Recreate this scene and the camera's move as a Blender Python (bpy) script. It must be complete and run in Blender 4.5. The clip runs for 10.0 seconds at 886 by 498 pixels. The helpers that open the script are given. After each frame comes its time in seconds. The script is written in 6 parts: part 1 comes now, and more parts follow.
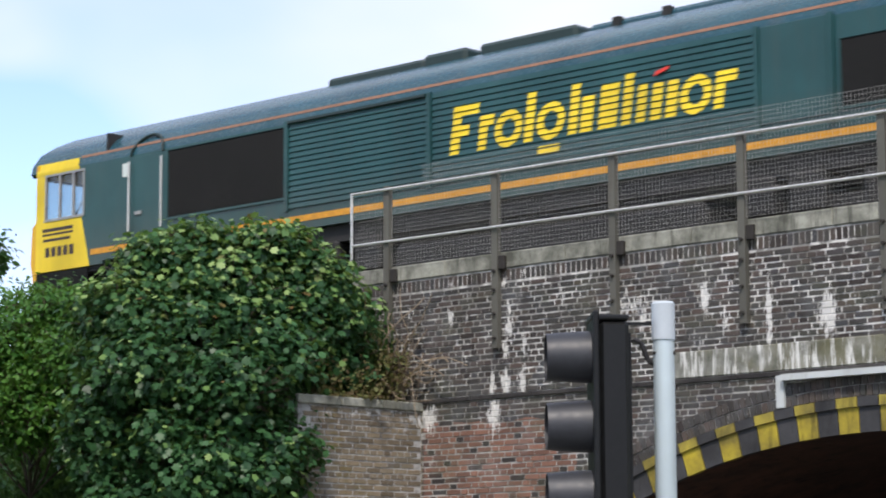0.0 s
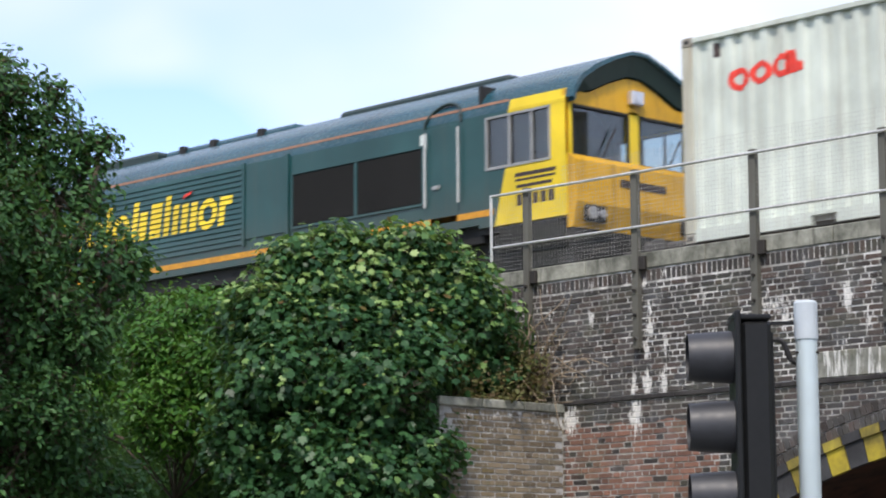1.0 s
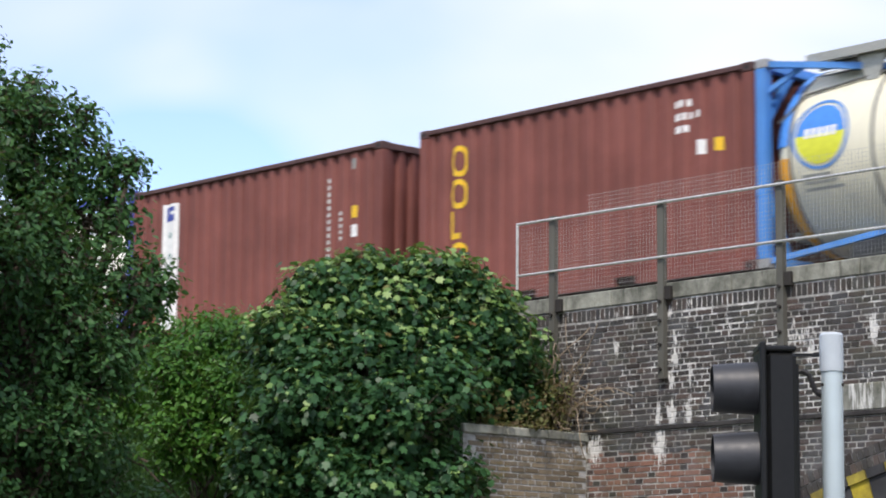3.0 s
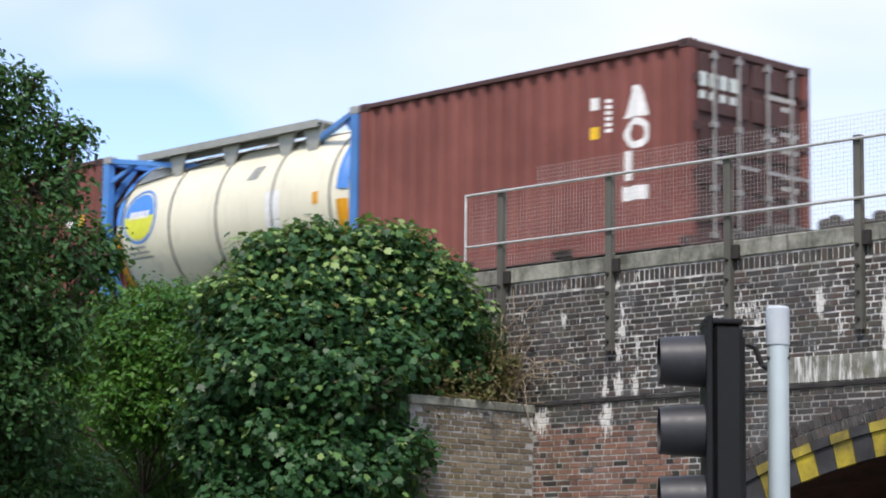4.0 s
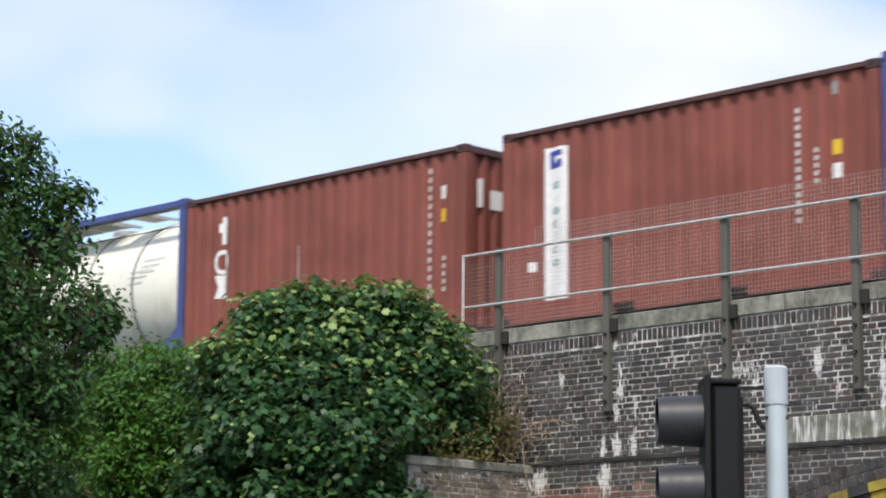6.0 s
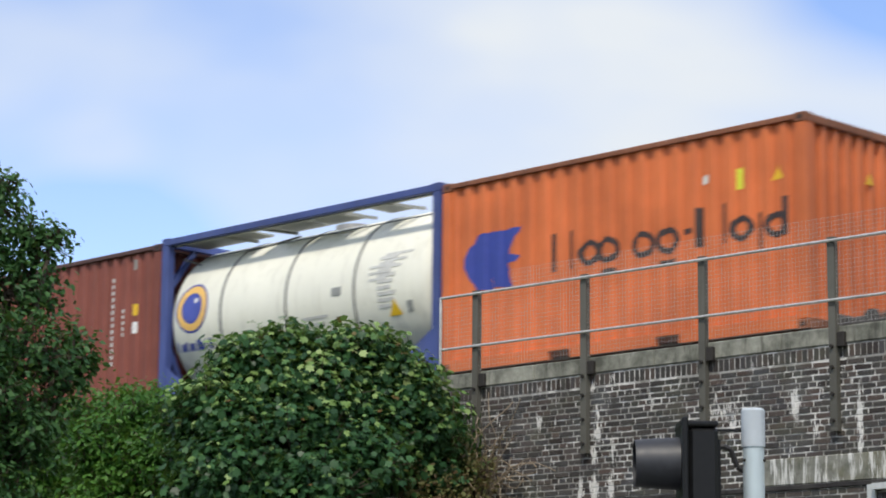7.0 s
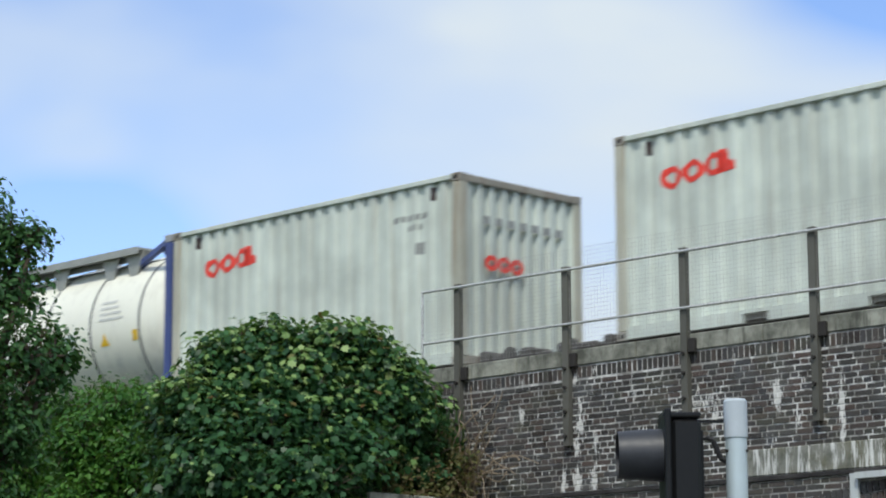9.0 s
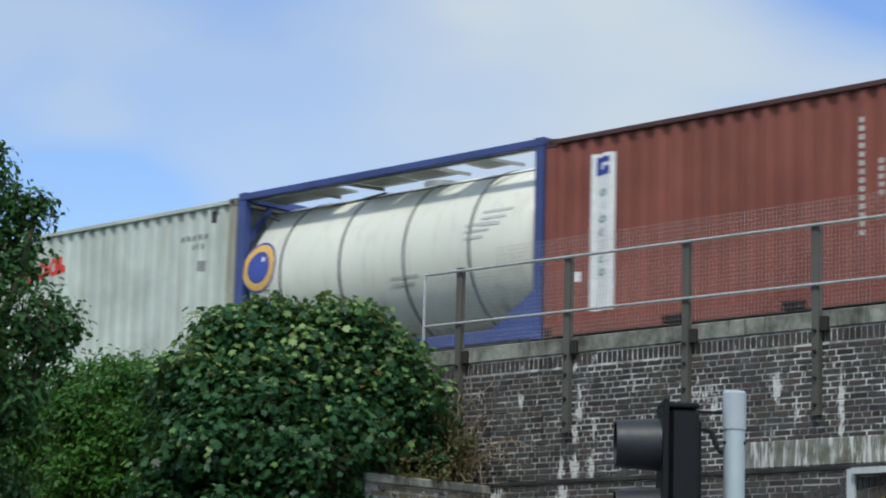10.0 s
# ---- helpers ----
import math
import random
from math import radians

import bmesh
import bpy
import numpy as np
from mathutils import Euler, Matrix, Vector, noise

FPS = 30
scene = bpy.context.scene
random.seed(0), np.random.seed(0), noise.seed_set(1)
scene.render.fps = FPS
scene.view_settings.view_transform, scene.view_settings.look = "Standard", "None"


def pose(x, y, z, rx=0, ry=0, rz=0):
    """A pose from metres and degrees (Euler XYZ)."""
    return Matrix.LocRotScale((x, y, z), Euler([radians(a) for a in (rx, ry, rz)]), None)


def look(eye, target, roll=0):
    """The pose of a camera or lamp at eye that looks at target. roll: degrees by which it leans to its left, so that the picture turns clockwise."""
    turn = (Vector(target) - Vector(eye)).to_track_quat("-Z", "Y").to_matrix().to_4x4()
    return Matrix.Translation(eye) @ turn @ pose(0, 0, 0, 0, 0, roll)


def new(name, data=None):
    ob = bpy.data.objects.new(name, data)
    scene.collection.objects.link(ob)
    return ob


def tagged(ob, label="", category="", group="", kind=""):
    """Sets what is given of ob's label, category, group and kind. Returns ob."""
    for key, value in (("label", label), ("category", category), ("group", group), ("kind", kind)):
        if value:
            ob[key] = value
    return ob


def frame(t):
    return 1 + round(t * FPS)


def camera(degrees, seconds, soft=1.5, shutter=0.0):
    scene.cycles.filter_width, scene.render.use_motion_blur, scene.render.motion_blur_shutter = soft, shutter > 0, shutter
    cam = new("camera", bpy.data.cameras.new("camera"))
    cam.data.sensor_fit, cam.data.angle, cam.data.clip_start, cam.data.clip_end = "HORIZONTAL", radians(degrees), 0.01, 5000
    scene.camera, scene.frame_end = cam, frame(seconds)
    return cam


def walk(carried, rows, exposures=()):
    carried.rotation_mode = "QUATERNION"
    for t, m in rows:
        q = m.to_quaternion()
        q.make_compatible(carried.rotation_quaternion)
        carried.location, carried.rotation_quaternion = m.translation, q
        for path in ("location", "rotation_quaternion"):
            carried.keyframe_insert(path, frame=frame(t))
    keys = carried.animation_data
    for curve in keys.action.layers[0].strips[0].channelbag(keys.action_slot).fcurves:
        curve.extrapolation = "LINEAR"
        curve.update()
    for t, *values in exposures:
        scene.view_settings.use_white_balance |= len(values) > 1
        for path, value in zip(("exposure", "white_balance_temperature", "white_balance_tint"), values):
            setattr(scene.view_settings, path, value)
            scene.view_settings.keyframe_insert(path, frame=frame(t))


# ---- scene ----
# ---- camera ----
EYE = (0.0, 0.0, 1.6)
cam = camera(21.07, 10.0, soft=1.9, shutter=0.2)
AIM = [  # seconds, pan to the left, tilt up, roll
    (0, 43.171, 8.271, -0.254),
    (0.5, 45.130, 8.132, -0.786),
    (1, 46.565, 8.331, -0.362),
    (1.5, 47.967, 9.094, -0.281),
    (2, 47.713, 9.286, 0.118),
    (2.2, 47.487, 9.271, 0.212),
    (3.3, 46.847, 8.656, 0.698),
    (3.5, 46.451, 8.119, 0.736),
    (4, 45.934, 8.304, 0.673),
    (4.5, 45.936, 8.399, 0.600),
    (5, 45.587, 9.166, 0.740),
    (5.2, 45.643, 9.427, 0.909),
    (6.3, 45.803, 9.986, 0.322),
    (6.5, 45.501, 10.535, 0.381),
    (7, 45.349, 10.772, 0.521),
    (7.5, 45.169, 10.730, 0.613),
    (8, 45.132, 9.590, 0.661),
    (8.5, 45.067, 9.630, 0.538),
    (9, 44.881, 10.631, -0.188),
    (9.5, 44.288, 11.266, 0.752),
    (10, 44.974, 10.222, 1.587),
]
RUN = [  # seconds, place of the first container's end along the track
    (0, -7.16), (0.5, -13.10), (1, -19.04), (1.5, -25.08), (2, -31.16), (2.2, -33.63), (3.3, -47.16), (3.5, -49.63), (4, -55.86), (4.5, -62.14), (5, -68.44), (5.2, -70.98), (6.3, -85.00), (6.5, -87.57), (7, -94.07), (7.5, -100.59), (8, -107.13), (8.5, -113.81), (9, -120.41), (9.5, -127.16), (10, -133.88),
]
walk(cam, [(t, pose(*EYE, 90 + tilt, 0, pan) @ pose(0, 0, 0, 0, 0, roll)) for t, pan, tilt, roll in AIM],
     exposures=[(0.0, 0.16, 6700, 13), (1.0, 0.24, 6700, 13), (2.0, 0.19, 6700, 13), (3.5, 0.15, 6700, 13), (5.0, 0.14, 6700, 13), (6.5, 0.02, 6850, 11), (7.0, -0.14, 6800, 9), (7.5, -0.28, 6750, 8), (8.0, -0.22, 6650, 8), (9.0, -0.25, 6420, 5), (10.0, -0.50, 6200, 4)])

# ---- sky, sun ----
SUN_EL, SUN_AZ = radians(53), radians(143)  # azimuth clockwise from +y
world = bpy.data.worlds.new("sky")
scene.world = world
world.use_nodes = True
wn, wl = world.node_tree.nodes, world.node_tree.links
wn.clear()
sky = wn.new("ShaderNodeTexSky")
sky.sky_type, sky.sun_disc = "NISHITA", False
sky.sun_elevation, sky.sun_rotation = SUN_EL, SUN_AZ
sky.air_density, sky.dust_density, sky.ozone_density = 1.0, 0.6, 2.0
tc = wn.new("ShaderNodeTexCoord")
mp = wn.new("ShaderNodeMapping")
mp.inputs["Scale"].default_value = (1.0, 1.0, 2.6)
mp.inputs["Location"].default_value = (0.35, 0.1, 0.0)
cl = wn.new("ShaderNodeTexNoise")
cl.inputs["Scale"].default_value, cl.inputs["Detail"].default_value = 2.6, 4.0
cl.inputs["Roughness"].default_value, cl.inputs["Distortion"].default_value = 0.45, 0.2
ramp = wn.new("ShaderNodeValToRGB")
ramp.color_ramp.elements[0].position, ramp.color_ramp.elements[1].position = 0.33, 0.63
mixc = wn.new("ShaderNodeMix")
mixc.data_type = "RGBA"
mixc.inputs[7].default_value = (4.15, 4.50, 5.0, 1)
bg = wn.new("ShaderNodeBackground")
bg.inputs["Strength"].default_value = 0.21
wo = wn.new("ShaderNodeOutputWorld")
wl.new(tc.outputs["Generated"], mp.inputs["Vector"])
wl.new(mp.outputs["Vector"], cl.inputs["Vector"])
# one broad cloud bank, a small puff beside it, and clear sky round them: direction, reach, weight
cover = cl.outputs["Fac"]
for way, reach, weight in (((-0.66, 0.71, 0.252), 0.13, 0.15), ((-0.786, 0.575, 0.226), 0.035, 0.06), ((-0.52, 0.80, 0.30), 0.10, -0.30), ((-0.79, 0.585, 0.182), 0.07, -0.26), ((-0.80, 0.55, 0.30), 0.06, -0.10)):
    off = wn.new("ShaderNodeVectorMath")
    off.operation = "SUBTRACT"
    off.inputs[1].default_value = way
    squash = wn.new("ShaderNodeVectorMath")
    squash.operation = "MULTIPLY"
    squash.inputs[1].default_value = (1.0, 1.0, 1.7)
    far = wn.new("ShaderNodeVectorMath")
    far.operation = "LENGTH"
    near = wn.new("ShaderNodeMapRange")
    near.interpolation_type = "SMOOTHSTEP"
    near.inputs["From Min"].default_value, near.inputs["From Max"].default_value = reach, reach * 0.2
    near.inputs["To Min"].default_value, near.inputs["To Max"].default_value = 0.0, weight
    total_cover = wn.new("ShaderNodeMath")
    wl.new(tc.outputs["Generated"], off.inputs[0])
    wl.new(off.outputs["Vector"], squash.inputs[0])
    wl.new(squash.outputs["Vector"], far.inputs[0])
    wl.new(far.outputs["Value"], near.inputs["Value"])
    wl.new(cover, total_cover.inputs[0])
    wl.new(near.outputs["Result"], total_cover.inputs[1])
    cover = total_cover.outputs["Value"]
wl.new(cover, ramp.inputs["Fac"])
wl.new(ramp.outputs["Color"], mixc.inputs[0])
hue = wn.new("ShaderNodeHueSaturation")
hue.inputs["Hue"].default_value = 0.515
hue.inputs["Saturation"].default_value, hue.inputs["Value"].default_value = 1.12, 1.10
wl.new(sky.outputs["Color"], hue.inputs["Color"])
wl.new(hue.outputs["Color"], mixc.inputs[6])
wl.new(mixc.outputs[2], bg.inputs["Color"])
wl.new(bg.outputs["Background"], wo.inputs["Surface"])
sun_data = bpy.data.lights.new("sun", "SUN")
sun_data.energy, sun_data.angle, sun_data.color = 3.2, radians(6), (1.0, 0.95, 0.88)
sun = new("sun", sun_data)
sun_way = Vector((math.sin(SUN_AZ) * math.cos(SUN_EL), math.cos(SUN_AZ) * math.cos(SUN_EL), math.sin(SUN_EL)))
sun.matrix_world = look(sun_way * 60, (0, 0, 0))

# ---- mesh and material helpers ----
class Geo:
    """A mesh in the making: vertices, faces and a material index a face."""

    def __init__(self):
        self.v, self.f, self.m = [], [], []

    def add(self, verts, faces, mi=0):
        n = len(self.v)
        self.v += [tuple(q) for q in verts]
        self.f += [tuple(n + i for i in f) for f in faces]
        self.m += [mi] * len(faces)
        return self

    def box(self, x0, x1, y0, y1, z0, z1, mi=0, c=0.0):
        if c <= 0:
            v = [(x, y, z) for z in (z0, z1) for y in (y0, y1) for x in (x0, x1)]
            return self.add(v, [(0, 2, 3, 1), (4, 5, 7, 6), (0, 1, 5, 4), (2, 6, 7, 3), (0, 4, 6, 2), (1, 3, 7, 5)], mi)
        bm = bmesh.new()
        bmesh.ops.create_cube(bm, size=1)
        for w in bm.verts:
            w.co = Vector(((x0 + x1) / 2 + w.co.x * (x1 - x0), (y0 + y1) / 2 + w.co.y * (y1 - y0), (z0 + z1) / 2 + w.co.z * (z1 - z0)))
        bmesh.ops.bevel(bm, geom=bm.edges[:], offset=c, segments=1, affect="EDGES")
        bm.verts.index_update()
        self.add([w.co for w in bm.verts], [[w.index for w in f.verts] for f in bm.faces], mi)
        bm.free()
        return self

    def tube(self, a, b, r, n=10, mi=0, r2=None, cap=True):
        a, b = Vector(a), Vector(b)
        q = (b - a).to_track_quat("Z", "Y")
        r2 = r if r2 is None else r2
        ring = [q @ Vector((math.cos(2 * math.pi * i / n), math.sin(2 * math.pi * i / n), 0)) for i in range(n)]
        v = [a + w * r for w in ring] + [b + w * r2 for w in ring]
        f = [(i, (i + 1) % n, n + (i + 1) % n, n + i) for i in range(n)]
        if cap:
            f += [tuple(range(n - 1, -1, -1)), tuple(range(n, 2 * n))]
        return self.add(v, f, mi)

    def beam(self, a, b, w, h, mi=0):
        """A square bar from a to b, w wide and h high."""
        a, b = Vector(a), Vector(b)
        d = (b - a).normalized()
        s = d.cross(Vector((0, 0, 1)))
        s = s.normalized() if s.length > 1e-4 else Vector((1, 0, 0))
        u = s.cross(d)
        v = [e + s * (w / 2 * i) + u * (h / 2 * j) for e in (a, b) for j in (-1, 1) for i in (-1, 1)]
        return self.add(v, [(0, 2, 3, 1), (4, 5, 7, 6), (0, 1, 5, 4), (2, 6, 7, 3), (0, 4, 6, 2), (1, 3, 7, 5)], mi)

    def path(self, pts, r, n=6, mi=0):
        for a, b in zip(pts, pts[1:]):
            self.tube(a, b, r, n, mi)
        return self

    def lathe_x(self, prof, cy, cz, n=40, mi=0, a0=0.0, a1=2 * math.pi):
        """Turns a profile of (x, radius) about the line along x through cy, cz."""
        k = n if a1 - a0 > 6.28 else n + 1
        v = [(x, cy + r * math.cos(a0 + (a1 - a0) * i / n), cz + r * math.sin(a0 + (a1 - a0) * i / n)) for x, r in prof for i in range(k)]
        f = []
        for j in range(len(prof) - 1):
            for i in range(n):
                i2 = (i + 1) % k
                f.append((j * k + i, j * k + i2, (j + 1) * k + i2, (j + 1) * k + i))
        return self.add(v, f, mi)

    def prism(self, poly, axis, a, b, mi=0):
        """Extrudes a 2D outline along an axis from a to b."""
        def at(p, t):
            return {"x": (t, p[0], p[1]), "y": (p[0], t, p[1]), "z": (p[0], p[1], t)}[axis]
        n = len(poly)
        v = [at(p, a) for p in poly] + [at(p, b) for p in poly]
        f = [(i, (i + 1) % n, n + (i + 1) % n, n + i) for i in range(n)] + [tuple(range(n - 1, -1, -1)), tuple(range(n, 2 * n))]
        return self.add(v, f, mi)

    def mesh(self, name, mats, smooth=False, fix=True):
        me = bpy.data.meshes.new(name)
        me.from_pydata(self.v, [], self.f)
        for m in mats if isinstance(mats, (list, tuple)) else [mats]:
            me.materials.append(m)
        me.polygons.foreach_set("material_index", self.m)
        if fix:
            bm = bmesh.new()
            bm.from_mesh(me)
            bmesh.ops.recalc_face_normals(bm, faces=bm.faces[:])
            bm.to_mesh(me)
            bm.free()
        if smooth:
            me.shade_smooth()
            me.set_sharp_from_angle(angle=radians(38))
        me.update()
        return me


RIB_P = (6.058 - 0.26) / 21      # pitch of a box container's ribs


def rib_depth(x):
    """How far a container's ribbed side lies back at x, from 0 to 1."""
    f = ((x - 0.13) % RIB_P) / RIB_P
    return 0.0 if f < 0.36 else (f - 0.36) / 0.14 if f < 0.5 else 1.0 if f < 0.86 else (1.0 - f) / 0.14


def cut(poly, x, keep_right):
    """The part of an outline of (x, z) on one side of an upright line."""
    out = []
    for (xa, za), (xb, zb) in zip(poly, poly[1:] + poly[:1]):
        ina, inb = (xa >= x) == keep_right or xa == x, (xb >= x) == keep_right or xb == x
        if ina:
            out.append((xa, za))
        if ina != inb:
            k = (x - xa) / (xb - xa)
            out.append((x, za + (zb - za) * k))
    return out


def on_ribs(g):
    """Paint on the near side of a box container, folded over its ribs."""
    ymin = min(q[1] for q in g.v)
    lift = max(0.003, -1.219 + 0.026 - ymin)
    out = Geo()
    for f in g.f:
        if any(g.v[i][1] > ymin + 0.001 for i in f):
            continue
        poly = [(g.v[i][0], g.v[i][2]) for i in f]
        x0, x1 = min(q[0] for q in poly), max(q[0] for q in poly)
        edges = [0.13 + RIB_P * (k + d) for k in range(-1, 22) for d in (0.0, 0.36, 0.5, 0.86)]
        stops = [x0] + [e for e in edges if x0 + 1e-4 < e < x1 - 1e-4] + [x1]
        for a, b in zip(stops, stops[1:]):
            q = cut(cut(poly, a, True), b, False)
            if len(q) > 2:
                out.add([(x, -1.219 + 0.030 + 0.045 * rib_depth(min(max(x, a + 1e-6), b - 1e-6)) - lift, z) for x, z in q], [tuple(range(len(q)))])
    return out


def part(name, geo, mats, parent=None, label="", smooth=False, at=None):
    """Links a Geo (or a ready mesh) as one object, under a thing or part where one is given."""
    top = parent
    while top is not None and top.parent is not None:
        top = top.parent
    if top is not None and top.name.startswith("shipping_container") and isinstance(geo, Geo):
        ys = [q[1] for q in geo.v]
        if -1.219 + 0.005 < min(ys) < -1.219 + 0.03 and max(ys) - min(ys) < 0.02:
            geo = on_ribs(geo)
    ob = new(name, geo.mesh(name, mats, smooth) if isinstance(geo, Geo) else geo)
    if parent is not None:
        ob.parent = parent
    if at is not None:
        ob.matrix_basis = at
    if label:
        ob["label"] = label
    return ob


def thing(name, label, category, group="", kind="", at=None):
    ob = new(name)
    ob.empty_display_size = 0.2
    if at is not None:
        ob.matrix_basis = at
    return tagged(ob, label, category, group, kind)


class Nodes:
    """Short ways to write a node material."""

    def __init__(self, name, rough=0.6, metal=0.0, spec=0.5):
        self.mat = bpy.data.materials.new(name)
        self.mat.use_nodes = True
        self.t = self.mat.node_tree
        self.b = self.t.nodes["Principled BSDF"]
        self.b.inputs["Roughness"].default_value = rough
        self.b.inputs["Metallic"].default_value = metal
        self.b.inputs["Specular IOR Level"].default_value = spec

    def n(self, kind, **ins):
        nd = self.t.nodes.new("ShaderNode" + kind)
        for k, v in ins.items():
            self.put(nd.inputs[k.replace("_", " ")], v)
        return nd

    def put(self, sock, v):
        if isinstance(v, bpy.types.NodeSocket):
            self.t.links.new(v, sock)
        elif isinstance(v, tuple) and len(v) == 3 and sock.type == "RGBA":
            sock.default_value = (*v, 1)
        else:
            sock.default_value = v

    def coord(self, kind="Object", scale=(1, 1, 1)):
        if kind == "World":
            src = self.n("NewGeometry").outputs["Position"]
        else:
            src = self.n("TexCoord").outputs[kind]
        m = self.n("Mapping", Vector=src, Scale=scale)
        return m.outputs["Vector"]

    def noise(self, vec, scale, detail=4.0, rough=0.55, dist=0.0):
        return self.n("TexNoise", Vector=vec, Scale=scale, Detail=detail, Roughness=rough, Distortion=dist).outputs["Fac"]

    def ramp(self, fac, lo, hi, a=(0, 0, 0), b=(1, 1, 1)):
        r = self.n("ValToRGB", Fac=fac)
        r.color_ramp.elements[0].position, r.color_ramp.elements[1].position = lo, hi
        r.color_ramp.elements[0].color, r.color_ramp.elements[1].color = (*a, 1), (*b, 1)
        return r.outputs["Color"]

    def mix(self, fac, a, b, mode="MIX"):
        m = self.t.nodes.new("ShaderNodeMix")
        m.data_type, m.blend_type = "RGBA", mode
        for s, v in ((m.inputs[0], fac), (m.inputs[6], a), (m.inputs[7], b)):
            self.put(s, v)
        return m.outputs[2]

    def math(self, op, a, b=0.0, clamp=False):
        m = self.t.nodes.new("ShaderNodeMath")
        m.operation, m.use_clamp = op, clamp
        self.put(m.inputs[0], a)
        self.put(m.inputs[1], b)
        return m.outputs[0]

    def bump(self, h, strength=0.3, dist=0.01):
        self.put(self.b.inputs["Normal"], self.n("Bump", Height=h, Strength=strength, Distance=dist).outputs["Normal"])

    def out(self, color):
        self.put(self.b.inputs["Base Color"], color)
        return self.mat


def paint(name, col, rough=0.45, dirt=(0.10, 0.085, 0.07), amount=0.45, streak=True, dent=0.0, spec=0.5, metal=0.0, grime=None):
    """Weathered paint: fading, vertical dirt runs, spots of grime and rust."""
    m = Nodes(name, rough, metal, spec)
    c = m.coord("Object")
    big = m.noise(c, 0.9, 5)
    run = m.noise(m.coord("Object", (5.0, 5.0, 0.35)), 1.6, 6, 0.6) if streak else m.noise(c, 3.0, 6)
    fine = m.noise(c, 22.0, 5, 0.65)
    pale = tuple(min(1.0, v * 1.15 + 0.006) for v in col)
    deep = tuple(v * 0.80 for v in col)
    base = m.mix(m.ramp(big, 0.35, 0.68), deep, pale)
    soil = m.math("MULTIPLY", m.ramp(run, 0.50, 0.78), amount)
    base = m.mix(soil, base, dirt)
    base = m.mix(m.math("MULTIPLY", m.ramp(fine, 0.62, 0.74), amount * 0.6), base, dirt)
    if grime:
        # road dirt thrown up from the track, thinning between two heights
        z = m.n("SeparateXYZ", Vector=m.n("NewGeometry").outputs["Position"]).outputs["Z"]
        k = m.math("DIVIDE", m.math("SUBTRACT", grime[1], z), grime[1] - grime[0], True)
        base = m.mix(m.math("MULTIPLY", k, m.math("ADD", 0.10, m.math("MULTIPLY", run, 0.55)), True), base, (0.085, 0.080, 0.060))
    m.put(m.b.inputs["Roughness"], m.math("ADD", m.math("MULTIPLY", fine, 0.25), rough - 0.1))
    m.bump(m.math("ADD", m.math("MULTIPLY", fine, 0.25), m.math("MULTIPLY", big, dent * 8)), 0.25, 0.01)
    return m.out(base)


def plain(name, col, rough=0.5, metal=0.0, var=0.15, scale=14.0, spec=0.5):
    m = Nodes(name, rough, metal, spec)
    c = m.coord("Object")
    a = m.noise(c, scale, 6, 0.6)
    b = m.noise(c, scale * 0.12, 3)
    base = m.mix(m.ramp(a, 0.3, 0.7), tuple(v * (1 - var) for v in col), tuple(min(1, v * (1 + var)) for v in col))
    base = m.mix(m.math("MULTIPLY", m.ramp(b, 0.45, 0.7), var * 1.5), base, tuple(v * 0.55 for v in col))
    m.put(m.b.inputs["Roughness"], m.math("ADD", m.math("MULTIPLY", a, 0.3), rough - 0.15))
    m.bump(a, 0.15, 0.004)
    return m.out(base)

# ---- materials of the place ----
WALL_Y = 20.35          # face of the bridge wall
RAIL_Z = 4.905          # top of the rails
TRACK_Y = 23.353        # middle of the track
DECK_Z = 5.885          # underside of the containers
ARCH_X, ARCH_Z = -13.10, -4.995   # middle of the arch's circle
R_IN, R_MID, R_OUT = 8.20, 8.56, 8.80
COURSE = 0.0672

# white lime runs on the wall: x, top z, width, length
LIME = [(-18.12, 5.25, 0.05, 0.15), (-18.06, 4.98, 0.06, 0.2), (-18.06, 4.76, 0.12, 0.22), (-18.11, 4.46, 0.1, 0.14), (-17.83, 5.25, 0.04, 0.11), (-17.83, 4.53, 0.05, 0.22),
        (-17.24, 4.95, 0.04, 0.09), (-19.65, 4.97, 0.05, 0.1), (-18.98, 4.91, 0.08, 0.19), (-18.72, 4.78, 0.04, 0.07), (-17.11, 4.53, 0.18, 0.05), (-15.26, 4.89, 0.13, 0.3),
        (-14.91, 4.88, 0.04, 0.07), (-15.0, 4.53, 0.06, 0.15), (-16.24, 4.75, 0.48, 0.07), (-16.1, 4.67, 0.09, 0.23), (-16.33, 4.9, 0.04, 0.1), (-14.43, 4.88, 0.08, 0.67),
        (-18.32, 4.15, 0.09, 0.27), (-18.11, 4.16, 0.14, 0.29), (-17.86, 4.15, 0.1, 0.29), (-18.3, 3.82, 0.2, 0.35), (-19.32, 3.8, 0.24, 0.27), (-13.69, 4.64, 0.22, 0.41)]


